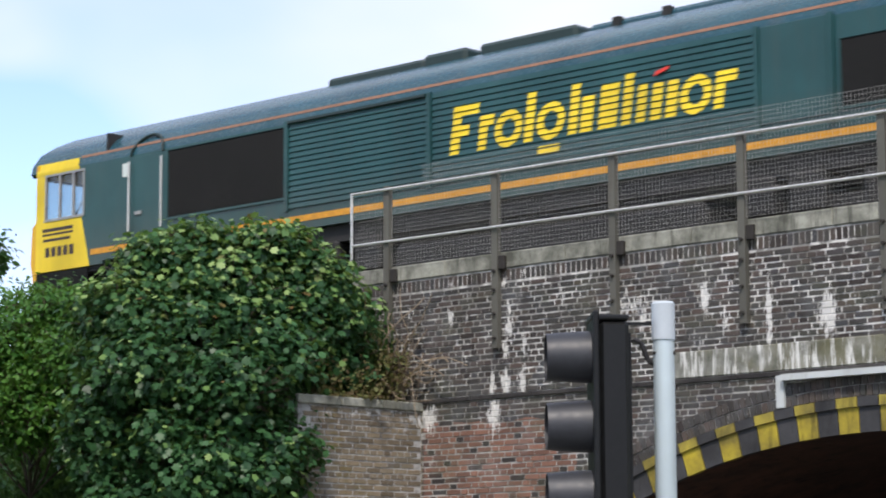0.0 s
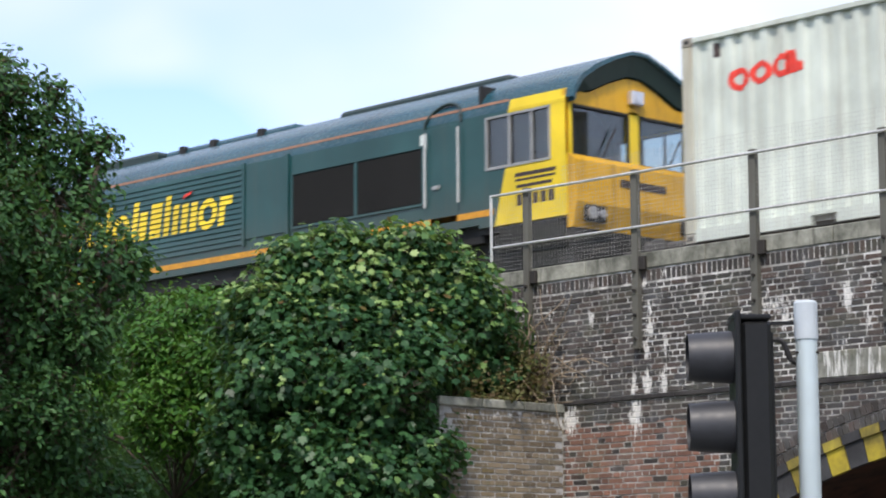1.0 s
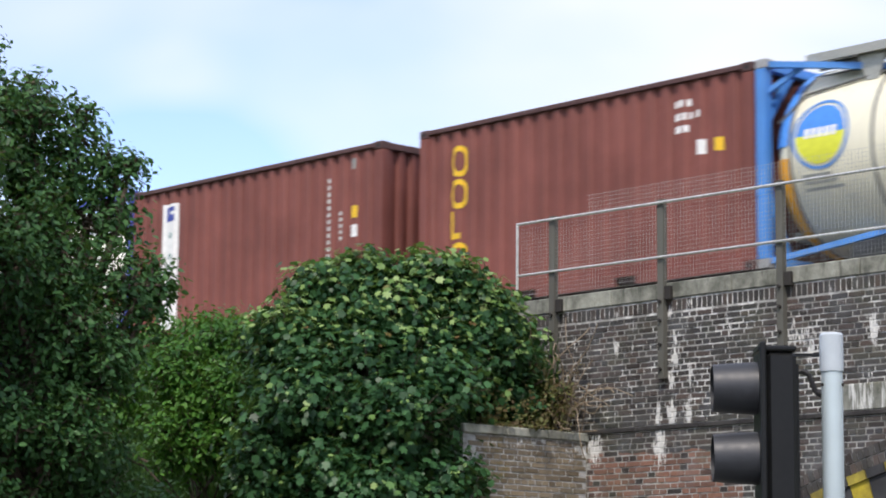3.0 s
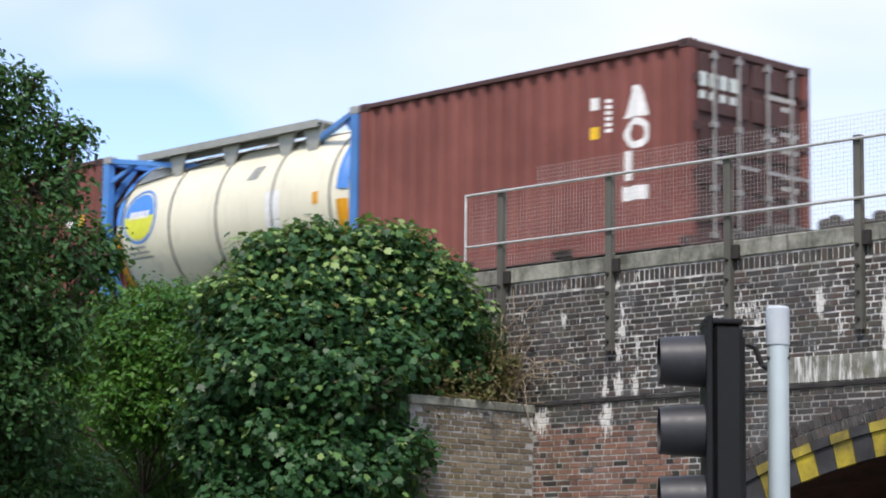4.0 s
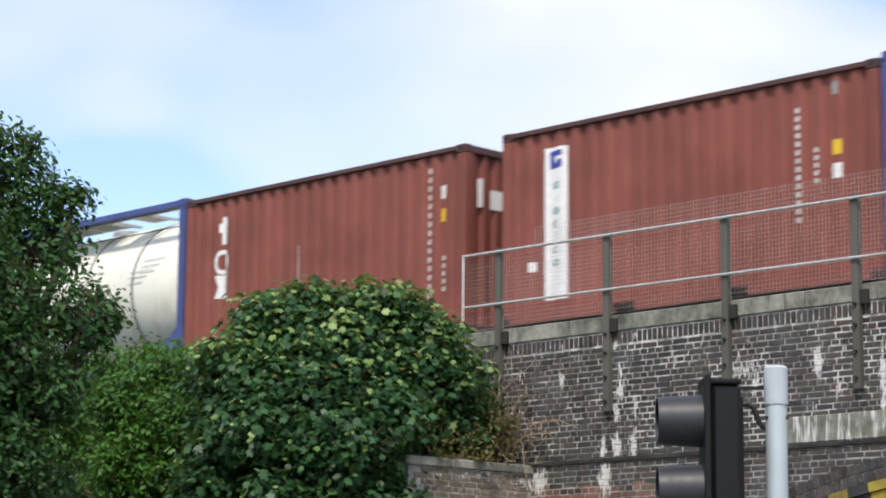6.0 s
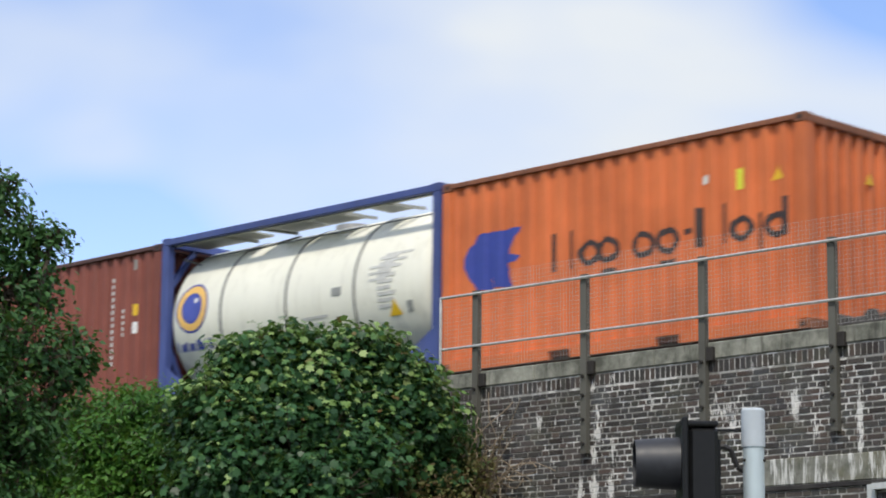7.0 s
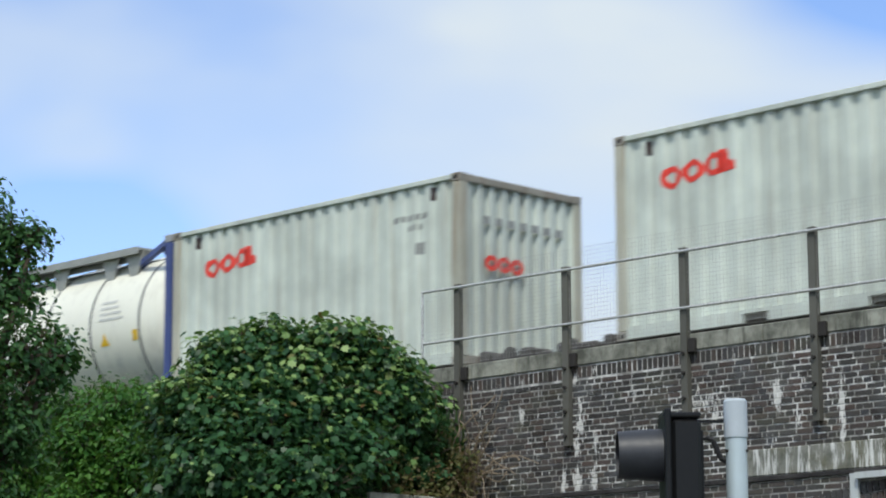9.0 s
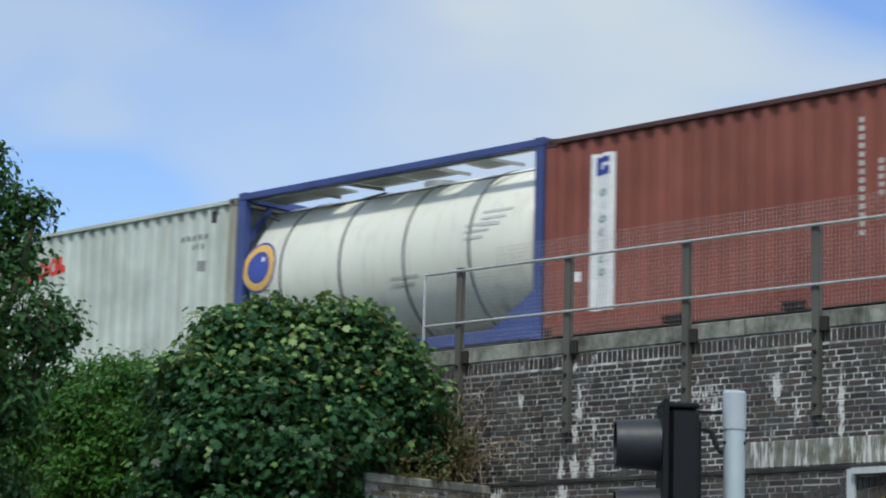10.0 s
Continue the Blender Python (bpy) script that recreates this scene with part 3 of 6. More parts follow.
def box_container(label, u, mat, dark, door_end=False, rib=0.278, rail=None, post=None):
    """A 20 ft box container whose near lower left corner is the origin; u: its place in the train."""
    L, W, H = CONT_L, CONT_W, CONT_H
    c = thing("shipping_container", label, "container", "containers on the train")
    h = W / 2
    for s in (-1, 1):
        g = corrugated(Geo(), 0.13, L - 0.13, 0.17, H - 0.065, s * (h - 0.030), s, rib, 0.045)
        part("side_panel", g, mat, c)
        g = Geo()
        g.box(0.17, L - 0.17, s * h - (0.06 if s > 0 else 0), s * h + (0.06 if s < 0 else 0), H - 0.080, H - 0.012, c=0.008)
        part("top_rail", g, rail or dark, c)
        g = Geo()
        y0, y1 = sorted((s * h, s * (h - 0.07)))
        for a, b in ((0.17, 1.95), (2.32, 3.74), (4.11, L - 0.17)):
            g.box(a, b, y0, y1, 0.02, 0.172)
        g.box(1.95, 2.32, y0, y1, 0.13, 0.172)
        g.box(3.74, 4.11, y0, y1, 0.13, 0.172)
        part("bottom_rail", g, mat, c)
    g = Geo()
    n = 20
    for i in range(n):
        a = 0.2 + (L - 0.4) * i / n
        g.box(a + 0.03, a + (L - 0.4) / n - 0.03, -h + 0.07, h - 0.07, H - 0.05, H - 0.022)
    g.box(0.15, L - 0.15, -h + 0.05, h - 0.05, H - 0.07, H - 0.05)
    part("roof", g, mat, c)
    part("floor", Geo().box(0.1, L - 0.1, -h + 0.06, h - 0.06, 0.06, 0.16), dark, c)
    for x in (0.0, L - 0.16):
        for s in (-1, 1):
            y0, y1 = sorted((s * (h - 0.003), s * (h - 0.15)))
            part("corner_post", Geo().box(x, x + 0.16, y0, y1, 0.118, H - 0.118, c=0.012), post or mat, c)
    for x in (0.0, L - 0.178):
        for s in (-1, 1):
            for z in (0.0, H - 0.118):
                y0, y1 = sorted((s * h, s * (h - 0.162)))
                g = Geo().box(x, x + 0.178, y0, y1, z, z + 0.118, c=0.010)
                part("corner_casting", g, dark, c)
                # flat black plate in place of the hole's dark inside
                g = Geo().box(x + 0.055, x + 0.123, s * h - 0.002, s * h + 0.002, z + 0.035, z + 0.083)
                part("casting_hole", g, BLACK, c)
    # ends
    for x, s in ((0.0, -1), (L, 1)):
        xa, xb = sorted((x - s * 0.004, x - s * 0.12))
        part("end_rail", Geo().box(xa, xb, -h + 0.165, h - 0.165, H - 0.112, H - 0.01, c=0.008), dark, c)
        part("end_rail", Geo().box(xa, xb, -h + 0.165, h - 0.165, 0.02, 0.14, c=0.008), dark, c)
        if s > 0 and door_end:
            continue
        part("end_panel", corrugated_end(Geo(), -h + 0.15, h - 0.15, 0.14, H - 0.11, x - s * 0.035, s, 0.25, 0.06), mat, c)
    if door_end:
        for y0, y1 in ((-h + 0.155, -0.006), (0.006, h - 0.155)):
            g = Geo().box(L - 0.07, L - 0.045, y0, y1, 0.15, H - 0.12)
            for k in range(5):
                za = 0.24 + k * 0.455
                g.box(L - 0.045, L - 0.012, y0 + 0.05, y1 - 0.05, za + 0.09, za + 0.40, c=0.014)
            door = part("door", g, dark, c)
            for fy in (0.28, 0.74):
                y = y0 + (y1 - y0) * fy
                rod = part("lock_rod", Geo().tube((L + 0.025, y, 0.12), (L + 0.025, y, H - 0.10), 0.019, 8), STEEL, door, "bare galvanised locking rod", smooth=True)
                g = Geo()
                for z in (0.16, 0.75, 1.55, 2.42):
                    g.box(L - 0.012, L + 0.05, y - 0.045, y + 0.045, z - 0.035, z + 0.035)
                part("keeper", g, STEEL, rod)
                part("handle", Geo().box(L + 0.02, L + 0.045, y, y + 0.36, 1.06, 1.10), STEEL, rod)
            for z in (0.35, 0.9, 1.5, 2.1):
                yy = y0 - 0.03 if y0 < -0.5 else y1 + 0.03
                part("hinge", Geo().box(L - 0.03, L + 0.015, yy - 0.06, yy + 0.06, z - 0.05, z + 0.05), dark, door)
    TRAIN.append((c, u, DECK_Z))
    return c


def sticker(c, x0, x1, z0, z1, mat, name="sticker", y=None, label="", ribs=True):
    """A flat patch of paint or film on the near side; it follows the ribs closely enough as a thin plate."""
    y = -CONT_W / 2 + 0.026 if y is None else y
    return part(name, Geo().box(x0, x1, y - 0.003, y + 0.002, z0, z1), mat, c, label)


def shape(c, poly, mat, name="mark", y=None, label=""):
    y = -CONT_W / 2 + 0.026 if y is None else y
    return part(name, Geo().prism(poly, "y", y - 0.003, y + 0.002), mat, c, label)


def ring_geo(cx, cz, rx, rz, w, y, gap=None, n=18, slant=0.0):
    """A flat ring; gap: the part of the turn, in degrees, that is left open."""
    g = Geo()
    for i in range(n):
        a0, a1 = 2 * math.pi * i / n, 2 * math.pi * (i + 1) / n
        mid = math.degrees((a0 + a1) / 2)
        if gap and (gap[0] <= mid <= gap[1] or gap[0] <= mid - 360 <= gap[1]):
            continue
        q = [(cx + (rx - d) * math.cos(a) + slant * (rz - d) * math.sin(a), cz + (rz - d) * math.sin(a)) for a, d in ((a0, 0), (a1, 0), (a1, w), (a0, w))]
        g.prism(q, "y", y - 0.003, y + 0.002)
    return g


def bars(c, x, z0, z1, n, w, mat, fill=0.6, rng=None, name="marking", y=None):
    """A column of small plain bars where small figures stand."""
    g = Geo()
    y = -CONT_W / 2 + 0.026 if y is None else y
    h = (z1 - z0) / n
    for i in range(n):
        a = z0 + i * h
        g.box(x, x + w, y - 0.003, y + 0.002, a, a + h * fill)
    return part(name, g, mat, c)


def bar_row(c, x0, x1, z0, z1, n, mat, fill=0.62, name="marking", y=None):
    g = Geo()
    y = -CONT_W / 2 + 0.026 if y is None else y
    w = (x1 - x0) / n
    for i in range(n):
        g.box(x0 + i * w, x0 + i * w + w * fill, y - 0.003, y + 0.002, z0, z1)
    return part(name, g, mat, c)


BLACK = plain("black gap", (0.012, 0.012, 0.012), 0.7)
STEEL = plain("galvanised steel", (0.40, 0.39, 0.37), 0.45, 0.5, 0.25, 30)
RED_A = paint("oxide red container paint", (0.240, 0.066, 0.045), 0.62, (0.09, 0.036, 0.025), 0.35, dent=0.1)
RED_B = paint("brick red container paint", (0.245, 0.071, 0.047), 0.6, (0.16, 0.05, 0.03), 0.30, dent=0.1)
RED_C = paint("maroon container paint", (0.205, 0.061, 0.046), 0.62, (0.10, 0.038, 0.028), 0.3, dent=0.1)
RED_DK = paint("dark maroon container steel", (0.085, 0.035, 0.030), 0.55, (0.04, 0.02, 0.018), 0.5)
ORANGE = paint("orange container paint", (0.66, 0.160, 0.040), 0.5, (0.35, 0.08, 0.03), 0.3, dent=0.1)
ORANGE_DK = paint("dark orange container steel", (0.25, 0.09, 0.04), 0.6, (0.06, 0.03, 0.02), 0.6)
PALE = paint("pale grey-green container paint", (0.59, 0.64, 0.57), 0.5, (0.30, 0.24, 0.16), 0.40, dent=0.1)
PALE_DK = paint("rusting grey container steel", (0.30, 0.28, 0.23), 0.6, (0.13, 0.06, 0.035), 0.8)
PALE_POST = paint("rust-streaked pale post paint", (0.46, 0.45, 0.36), 0.55, (0.26, 0.13, 0.06), 0.85)
WHITE = plain("white sign paint", (0.80, 0.80, 0.78), 0.5, 0, 0.1)
YELLOW = plain("yellow sign paint", (0.80, 0.50, 0.02), 0.5, 0, 0.1)
RED_INK = plain("red sign paint", (0.75, 0.05, 0.03), 0.5, 0, 0.15)
BLUE_INK = plain("blue sign paint", (0.035, 0.06, 0.32), 0.5, 0, 0.1)
LIME_INK = plain("lime sign paint", (0.70, 0.72, 0.05), 0.5, 0, 0.1)
GREY_INK = plain("faded grey marking", (0.30, 0.31, 0.29), 0.6, 0, 0.2)
GREEN_INK = plain("faded green marking", (0.22, 0.35, 0.33), 0.6, 0, 0.2)
DARK_INK = plain("dark marking", (0.045, 0.03, 0.028), 0.6, 0, 0.2)

# wagons: where each one's first container begins, behind the first container's end
WAGON_U = [0.0, 19.06, 40.49, 59.44, 80.43, 101.39]
STEP = 6.10


def ringlogo(c, x, z, k, mat, y=None):
    """Plain red shapes in a row: three rings and a foot."""
    y = -CONT_W / 2 + 0.024 if y is None else y
    for i, gap in ((0, None), (1, None), (2, None)):
        part("logo_ring", ring_geo(x + (0.17 + i * 0.33) * k, z + (0.15 + i * 0.03) * k, 0.165 * k, 0.145 * k, 0.075 * k, y, gap), mat, c)
    part("logo_foot", Geo().prism([(x + 0.88 * k, z + 0.10 * k), (x + 1.16 * k, z + 0.10 * k), (x + 1.16 * k, z + 0.20 * k), (x + 1.06 * k, z + 0.24 * k), (x + 1.0 * k, z + 0.38 * k), (x + 0.90 * k, z + 0.38 * k)], "y", y - 0.003, y + 0.002), mat, c)


PALE_B = plain("fresher pale patch", (0.62, 0.68, 0.64), 0.5, 0, 0.06)
PALE_C = plain("rust-stained patch", (0.50, 0.50, 0.42), 0.6, 0, 0.2)


def pale_container(u, z_up=0.0, seed=1, end_logo=False):
    c = box_container("scuffed pale grey-green steel container with small red rings", u, PALE, PALE_DK, rail=PALE, post=PALE_POST)
    ringlogo(c, 0.72, 1.80, 1.0, RED_INK)
    for x, z in ((0.50, 2.30), (5.47, 2.30)):
        sticker(c, x, x + 0.07, z - 0.02, z + 0.16, DARK_INK, "vent")
    bar_row(c, 4.72, 5.45, 2.06, 2.14, 8, GREY_INK)
    bar_row(c, 5.0, 5.3, 1.92, 2.0, 4, GREY_INK)
    sticker(c, 5.18, 5.32, 1.58, 1.74, GREY_INK)
    if end_logo:
        g = Geo()
        for i in range(3):
            s = ring_geo(0.0, 0.0, 0.13, 0.11, 0.07, 0.0, None, 14)
            g.add([(CONT_L + 0.004 + y, -0.62 + i * 0.25 + x, 1.42 + z) for x, y, z in s.v], s.f)
        part("logo_ring", g, RED_INK, c)
        g = Geo()
        for i in range(7):
            g.box(CONT_L - 0.03, CONT_L - 0.022, -0.75 + 0.24 * i, -0.62 + 0.24 * i, 1.95, 2.06)
        part("marking", g, GREY_INK, c)
    return c


def strip_container(u, mat, label, seed=0):
    """Red container with a white upright strip and columns of small figures."""
    c = box_container(label, u, mat, RED_DK)
    s = sticker(c, 0.76, 1.13, 0.29, 2.30, WHITE, "logo_strip", label="white upright strip with blue mark")
    y = -CONT_W / 2 + 0.022
    part("logo_mark", Geo().prism([(0.82, 2.02), (1.06, 2.02), (1.06, 2.13), (0.97, 2.13), (0.97, 2.09), (0.90, 2.09), (0.90, 2.18), (1.06, 2.18), (1.06, 2.25), (0.82, 2.25)], "y", y - 0.003, y + 0.0005), BLUE_INK, s)
    g = Geo()
    for i in range(8):
        z = 1.84 - i * 0.17
        if i % 3 == 1:
            g.box(0.92, 0.965, y - 0.003, y + 0.0005, z - 0.10, z)
        else:
            r = ring_geo(0.945, z - 0.05, 0.075, 0.055, 0.03, y, (-50, 50) if i % 2 else None, 12)
            g.add(r.v, r.f)
    part("logo_letters", g, GREEN_INK, s)
    bars(c, 4.84, 0.80, 2.22, 14, 0.06, GREY_LT, 0.62)
    bars(c, 5.11, 1.24, 1.70, 5, 0.055, GREY_LT, 0.62)
    sticker(c, 5.38, 5.49, 1.54, 1.72, YELLOW)
    sticker(c, 5.36, 5.49, 1.26, 1.44, WHITE)
    sticker(c, 0.46, 0.58, 0.69, 0.82, WHITE)
    sticker(c, 5.38, 5.46, 2.26, 2.42, GREY_INK)
    return c


# ---- tank containers ----
TANK_R, TANK_Z = 1.185, 1.375


def tank_nodes(name, col):
    m = Nodes(name, 0.32, 0, 0.5)
    c = m.coord("Object")
    fine = m.noise(c, 18, 6, 0.65)
    run = m.noise(m.coord("Object", (4, 4, 0.4)), 1.5, 6, 0.6)
    base = m.mix(m.ramp(m.noise(c, 0.8, 5), 0.3, 0.7), tuple(v * 0.9 for v in col), col)
    base = m.mix(m.math("MULTIPLY", m.ramp(run, 0.52, 0.80), 0.35), base, (0.34, 0.31, 0.24))
    zz = m.n("SeparateXYZ", Vector=c).outputs["Z"]
    spots = m.math("MULTIPLY", m.ramp(m.noise(c, 2.6, 5, 0.6), 0.56, 0.66), m.ramp(m.math("SUBTRACT", 1.15, zz), 0.1, 0.6))
    base = m.mix(m.math("MULTIPLY", spots, 0.5), base, (0.28, 0.29, 0.27))
    base = m.mix(m.math("MULTIPLY", m.ramp(fine, 0.62, 0.75), 0.25), base, (0.22, 0.2, 0.17))
    m.put(m.b.inputs["Roughness"], m.math("ADD", m.math("MULTIPLY", fine, 0.3), 0.22))
    return m.out(base)


TANK_WHITE = tank_nodes("white tank cladding", (0.90, 0.89, 0.76))
TANK_CREAM = tank_nodes("cream tank cladding", (0.84, 0.80, 0.62))
BAND = plain("dark cladding band", (0.16, 0.16, 0.15), 0.5, 0.4)
BLUE_A = paint("bright blue frame paint", (0.055, 0.085, 0.40), 0.45, (0.05, 0.05, 0.10), 0.35)
BLUE_B = paint("dull blue frame paint", (0.055, 0.085, 0.27), 0.5, (0.06, 0.06, 0.08), 0.4)
BLUE_C = paint("sky blue frame paint", (0.07, 0.25, 0.62), 0.45, (0.08, 0.10, 0.14), 0.3)
WALKWAY = plain("grey aluminium walkway", (0.40, 0.40, 0.36), 0.5, 0.4, 0.2, 25)
SKY_BLUE = plain("sky blue sign paint", (0.06, 0.25, 0.68), 0.45, 0, 0.1)
AMBER = plain("amber sign paint", (0.80, 0.36, 0.01), 0.45, 0, 0.1)
SAND = plain("pale amber sign paint", (0.82, 0.50, 0.13), 0.45, 0, 0.08)
HAZE_RED = plain("orange-red placard", (0.72, 0.10, 0.02), 0.5, 0, 0.12)


def on_tank(x, z, lift=0.006):
    d = max(-0.999, min(0.999, (z - TANK_Z) / TANK_R))
    r = TANK_R + lift
    a = math.asin(d)
    return (x, -r * math.cos(a), TANK_Z + r * math.sin(a))


def tank_patch(x0, x1, z0, z1, n=6, lift=0.006, slant=0.0):
    """A patch that lies on the tank's side."""
    g = Geo()
    v = []
    for i in range(n + 1):
        z = z0 + (z1 - z0) * i / n
        v += [on_tank(x0 + slant * (z - z0), z, lift), on_tank(x1 + slant * (z - z0), z, lift)]
    return g.add(v, [(2 * i, 2 * i + 1, 2 * i + 3, 2 * i + 2) for i in range(n)])


def tank_disc(cx, cz, r, r0=0.0, lift=0.006, n=32, a0=0.0, a1=2 * math.pi):
    g = Geo()
    k = 4
    v = []
    for j in range(k + 1):
        rr = r0 + (r - r0) * j / k
        v += [on_tank(cx + rr * math.cos(a0 + (a1 - a0) * i / n), cz + rr * math.sin(a0 + (a1 - a0) * i / n), lift) for i in range(n + 1)]
    return g.add(v, [(j * (n + 1) + i, j * (n + 1) + i + 1, (j + 1) * (n + 1) + i + 1, (j + 1) * (n + 1) + i) for j in range(k) for i in range(n)])


def tank_diamond(cx, cz, r, lift=0.007):
    g = Geo()
    n = 6
    v = []
    for i in range(n + 1):
        z = cz - r + 2 * r * i / n
        w = max(0.004, r - abs(z - cz))
        v += [on_tank(cx - w, z, lift), on_tank(cx + w, z, lift)]
    return g.add(v, [(2 * i, 2 * i + 1, 2 * i + 3, 2 * i + 2) for i in range(n)])


def tank_triangle(cx, z0, r, lift=0.007):
    g = Geo()
    n = 4
    v = []
    for i in range(n + 1):
        w = max(0.004, r * (1 - i / n))
        v += [on_tank(cx - w, z0 + 1.7 * r * i / n, lift), on_tank(cx + w, z0 + 1.7 * r * i / n, lift)]
    return g.add(v, [(2 * i, 2 * i + 1, 2 * i + 3, 2 * i + 2) for i in range(n)])


def tank_container(label, u, skin, frame_mat, boxed, bands, ends=None, xa=0.30, xb=5.76):
    """A 20 ft tank container; boxed: with side rails along the top, else with struts alone."""
    L, H, h = CONT_L, CONT_H + (0.055 if boxed else 0.0), CONT_W / 2
    c = thing("tank_container", label, "tank container", "containers on the train")
    dish = [(0.0, 0.0), (0.03, 0.40), (0.09, 0.72), (0.17, 0.94), (0.27, 1.07)]
    prof = [(xa - 0.24 + a * 0.9, r * TANK_R / 1.13) for a, r in dish] + [(xa + 0.12, TANK_R)] + [(xa + 0.12 + (xb - xa - 0.24) * i / 6, TANK_R) for i in range(1, 7)] + [(xb + 0.24 - a * 0.9, r * TANK_R / 1.13) for a, r in reversed(dish)]
    tank = part("tank", Geo().lathe_x(prof, 0, TANK_Z, 56), skin, c, smooth=True)
    for x in bands:
        part("band", Geo().lathe_x([(x - 0.022, TANK_R + 0.001), (x - 0.018, TANK_R + 0.009), (x + 0.018, TANK_R + 0.009), (x + 0.022, TANK_R + 0.001)], 0, TANK_Z, 56), BAND, tank, "dark cladding band", smooth=True)
    part("manhole", Geo().tube((3.03, 0, TANK_Z + TANK_R - 0.03), (3.03, 0, TANK_Z + TANK_R + 0.05), 0.28, 20), STEEL, tank, smooth=True)
    part("seam", Geo().box(xa + 0.15, xb - 0.15, -0.62, -0.60, TANK_Z + 1.01, TANK_Z + 1.028), BAND, tank)
    if ends:
        top, low = ends
        for x0, x1 in ((xa - 0.02, xa + 0.17), (xb - 0.17, xb + 0.02)):
            for a0, a1, m in ((math.pi * 0.02, math.pi * 0.98, top), (math.pi * 1.02, math.pi * 1.98, low)):
                r0 = TANK_R * 0.985
                part("end_stripe", Geo().lathe_x([(x0, r0 + (0.02 if x0 > 3 else -0.04)), ((x0 + x1) / 2, TANK_R + 0.008), (x1, r0 + (0.02 if x0 < 3 else -0.04))], 0, TANK_Z, 28, 0, a0, a1), m, tank, smooth=True)
    for x0, x1 in ((0.0, 0.15), (L - 0.15, L)):
        g = Geo()
        for s in (-1, 1):
            y0, y1 = sorted((s * h, s * (h - 0.14)))
            g.box(x0, x1, y0, y1, 0.118, H - 0.118, c=0.01)
            g.beam(((x0 + x1) / 2, s * (h - 0.12), 0.95), ((x0 + x1) / 2, s * 0.72, 0.16), 0.09, 0.09)
            g.beam(((x0 + x1) / 2, s * (h - 0.12), H - 0.75), ((x0 + x1) / 2, s * 0.65, H - 0.14), 0.08, 0.08)
        g.box(x0 + 0.01, x1 - 0.01, -h + 0.14, h - 0.14, H - 0.13, H - 0.02)
        g.box(x0 + 0.01, x1 - 0.01, -h + 0.14, h - 0.14, 0.02, 0.16)
        part("end_frame", g, frame_mat, c)
    for x in (0.0, L - 0.178):
        for s in (-1, 1):
            for z in (0.0, H - 0.118):
                y0, y1 = sorted((s * h, s * (h - 0.162)))
                part("corner_casting", Geo().box(x, x + 0.178, y0, y1, z, z + 0.118, c=0.010), STEEL if not boxed else frame_mat, c)
    for s in (-1, 1):
        if boxed:
            y0, y1 = sorted((s * h, s * (h - 0.09)))
            part("top_rail", Geo().box(0.15, L - 0.15, y0, y1, H - 0.115, H - 0.015, c=0.008), frame_mat, c)
            part("bottom_rail", Geo().box(0.15, L - 0.15, y0, y1, 0.02, 0.19, c=0.008), frame_mat, c)
            for x0, x1 in ((0.15, 0.95), (L - 0.15, L - 0.95)):
                yg = s * (h - 0.03)
                part("gusset", Geo().prism([(x0, 0.19), (x1, 0.19), (x1 - (0.12 if x1 < 3 else -0.12), 0.22), (x0, 0.66)], "y", yg - 0.008, yg + 0.008), frame_mat, c)
        else:
            for x0, x1 in ((0.1, 1.9), (L - 0.1, L - 1.55)):
                part("strut", Geo().beam((x0, s * (h - 0.08), H - 0.06), (x1, s * 0.74, TANK_Z + 0.90), 0.09, 0.075), frame_mat, c)
                part("strut", Geo().beam((x0, s * (h - 0.08), 0.08), (x1, s * 0.62, TANK_Z - 0.96), 0.07, 0.07), frame_mat, c)
                part("strut", Geo().beam((x0, s * (h - 0.08), H - 0.42), (x0 + (0.45 if x0 < 3 else -0.45), s * (h - 0.30), H - 0.10), 0.06, 0.06), frame_mat, c)
            part("cradle", Geo().box(0.9, L - 0.9, s * 0.5 - 0.06, s * 0.5 + 0.06, 0.10, 0.36), BAND, c)
    if boxed:
        for a, b in ((0.2, 1.80), (2.12, 3.05), (3.1, 3.9), (4.35, 4.85)):
            part("walkway_panel", Geo().box(a, b, -1.12, -0.50, H - 0.09, H - 0.065), WALKWAY, c, "grey walkway panel")
        part("walkway_rail", Geo().box(0.2, 5.85, -1.125, -1.06, H - 0.13, H - 0.104), WALKWAY, c)
        for x in (1.3, 2.2, 3.9, 4.9):
            part("walkway_brace", Geo().beam((x, -1.12, H - 0.12), (x + 0.25, -0.60, H - 0.15), 0.04, 0.04), WALKWAY, c)
        g = Geo()
        g.path([(0.2, -0.95, H - 0.30), (0.5, -0.78, H - 0.42), (1.4, -0.66, H - 0.30), (2.5, -0.6, H - 0.2)], 0.016)
        part("pipe", g, BAND, c)
    else:
        g = Geo().box(0.62, L - 1.12, -0.975, -0.50, H - 0.05, H - 0.015)
        g.box(0.62, L - 1.12, -1.0, -0.975, H - 0.12, H - 0.01)
        for x in (1.3, 2.6, 3.9, 4.5):
            part("walkway_bracket", Geo().prism([(x, H - 0.05), (x + 0.46, H - 0.05), (x + 0.32, TANK_Z + 0.78), (x + 0.14, TANK_Z + 0.78)], "y", -0.90, -0.87), WALKWAY, c)
        # dark bar added to fill the shadowed gap below the walkway
        part("bearer", Geo().box(0.7, L - 1.2, -0.84, -0.80, H - 0.19, H - 0.10), BAND, c)
        part("walkway", g, WALKWAY, c, "grey raised walkway")
        g = Geo()
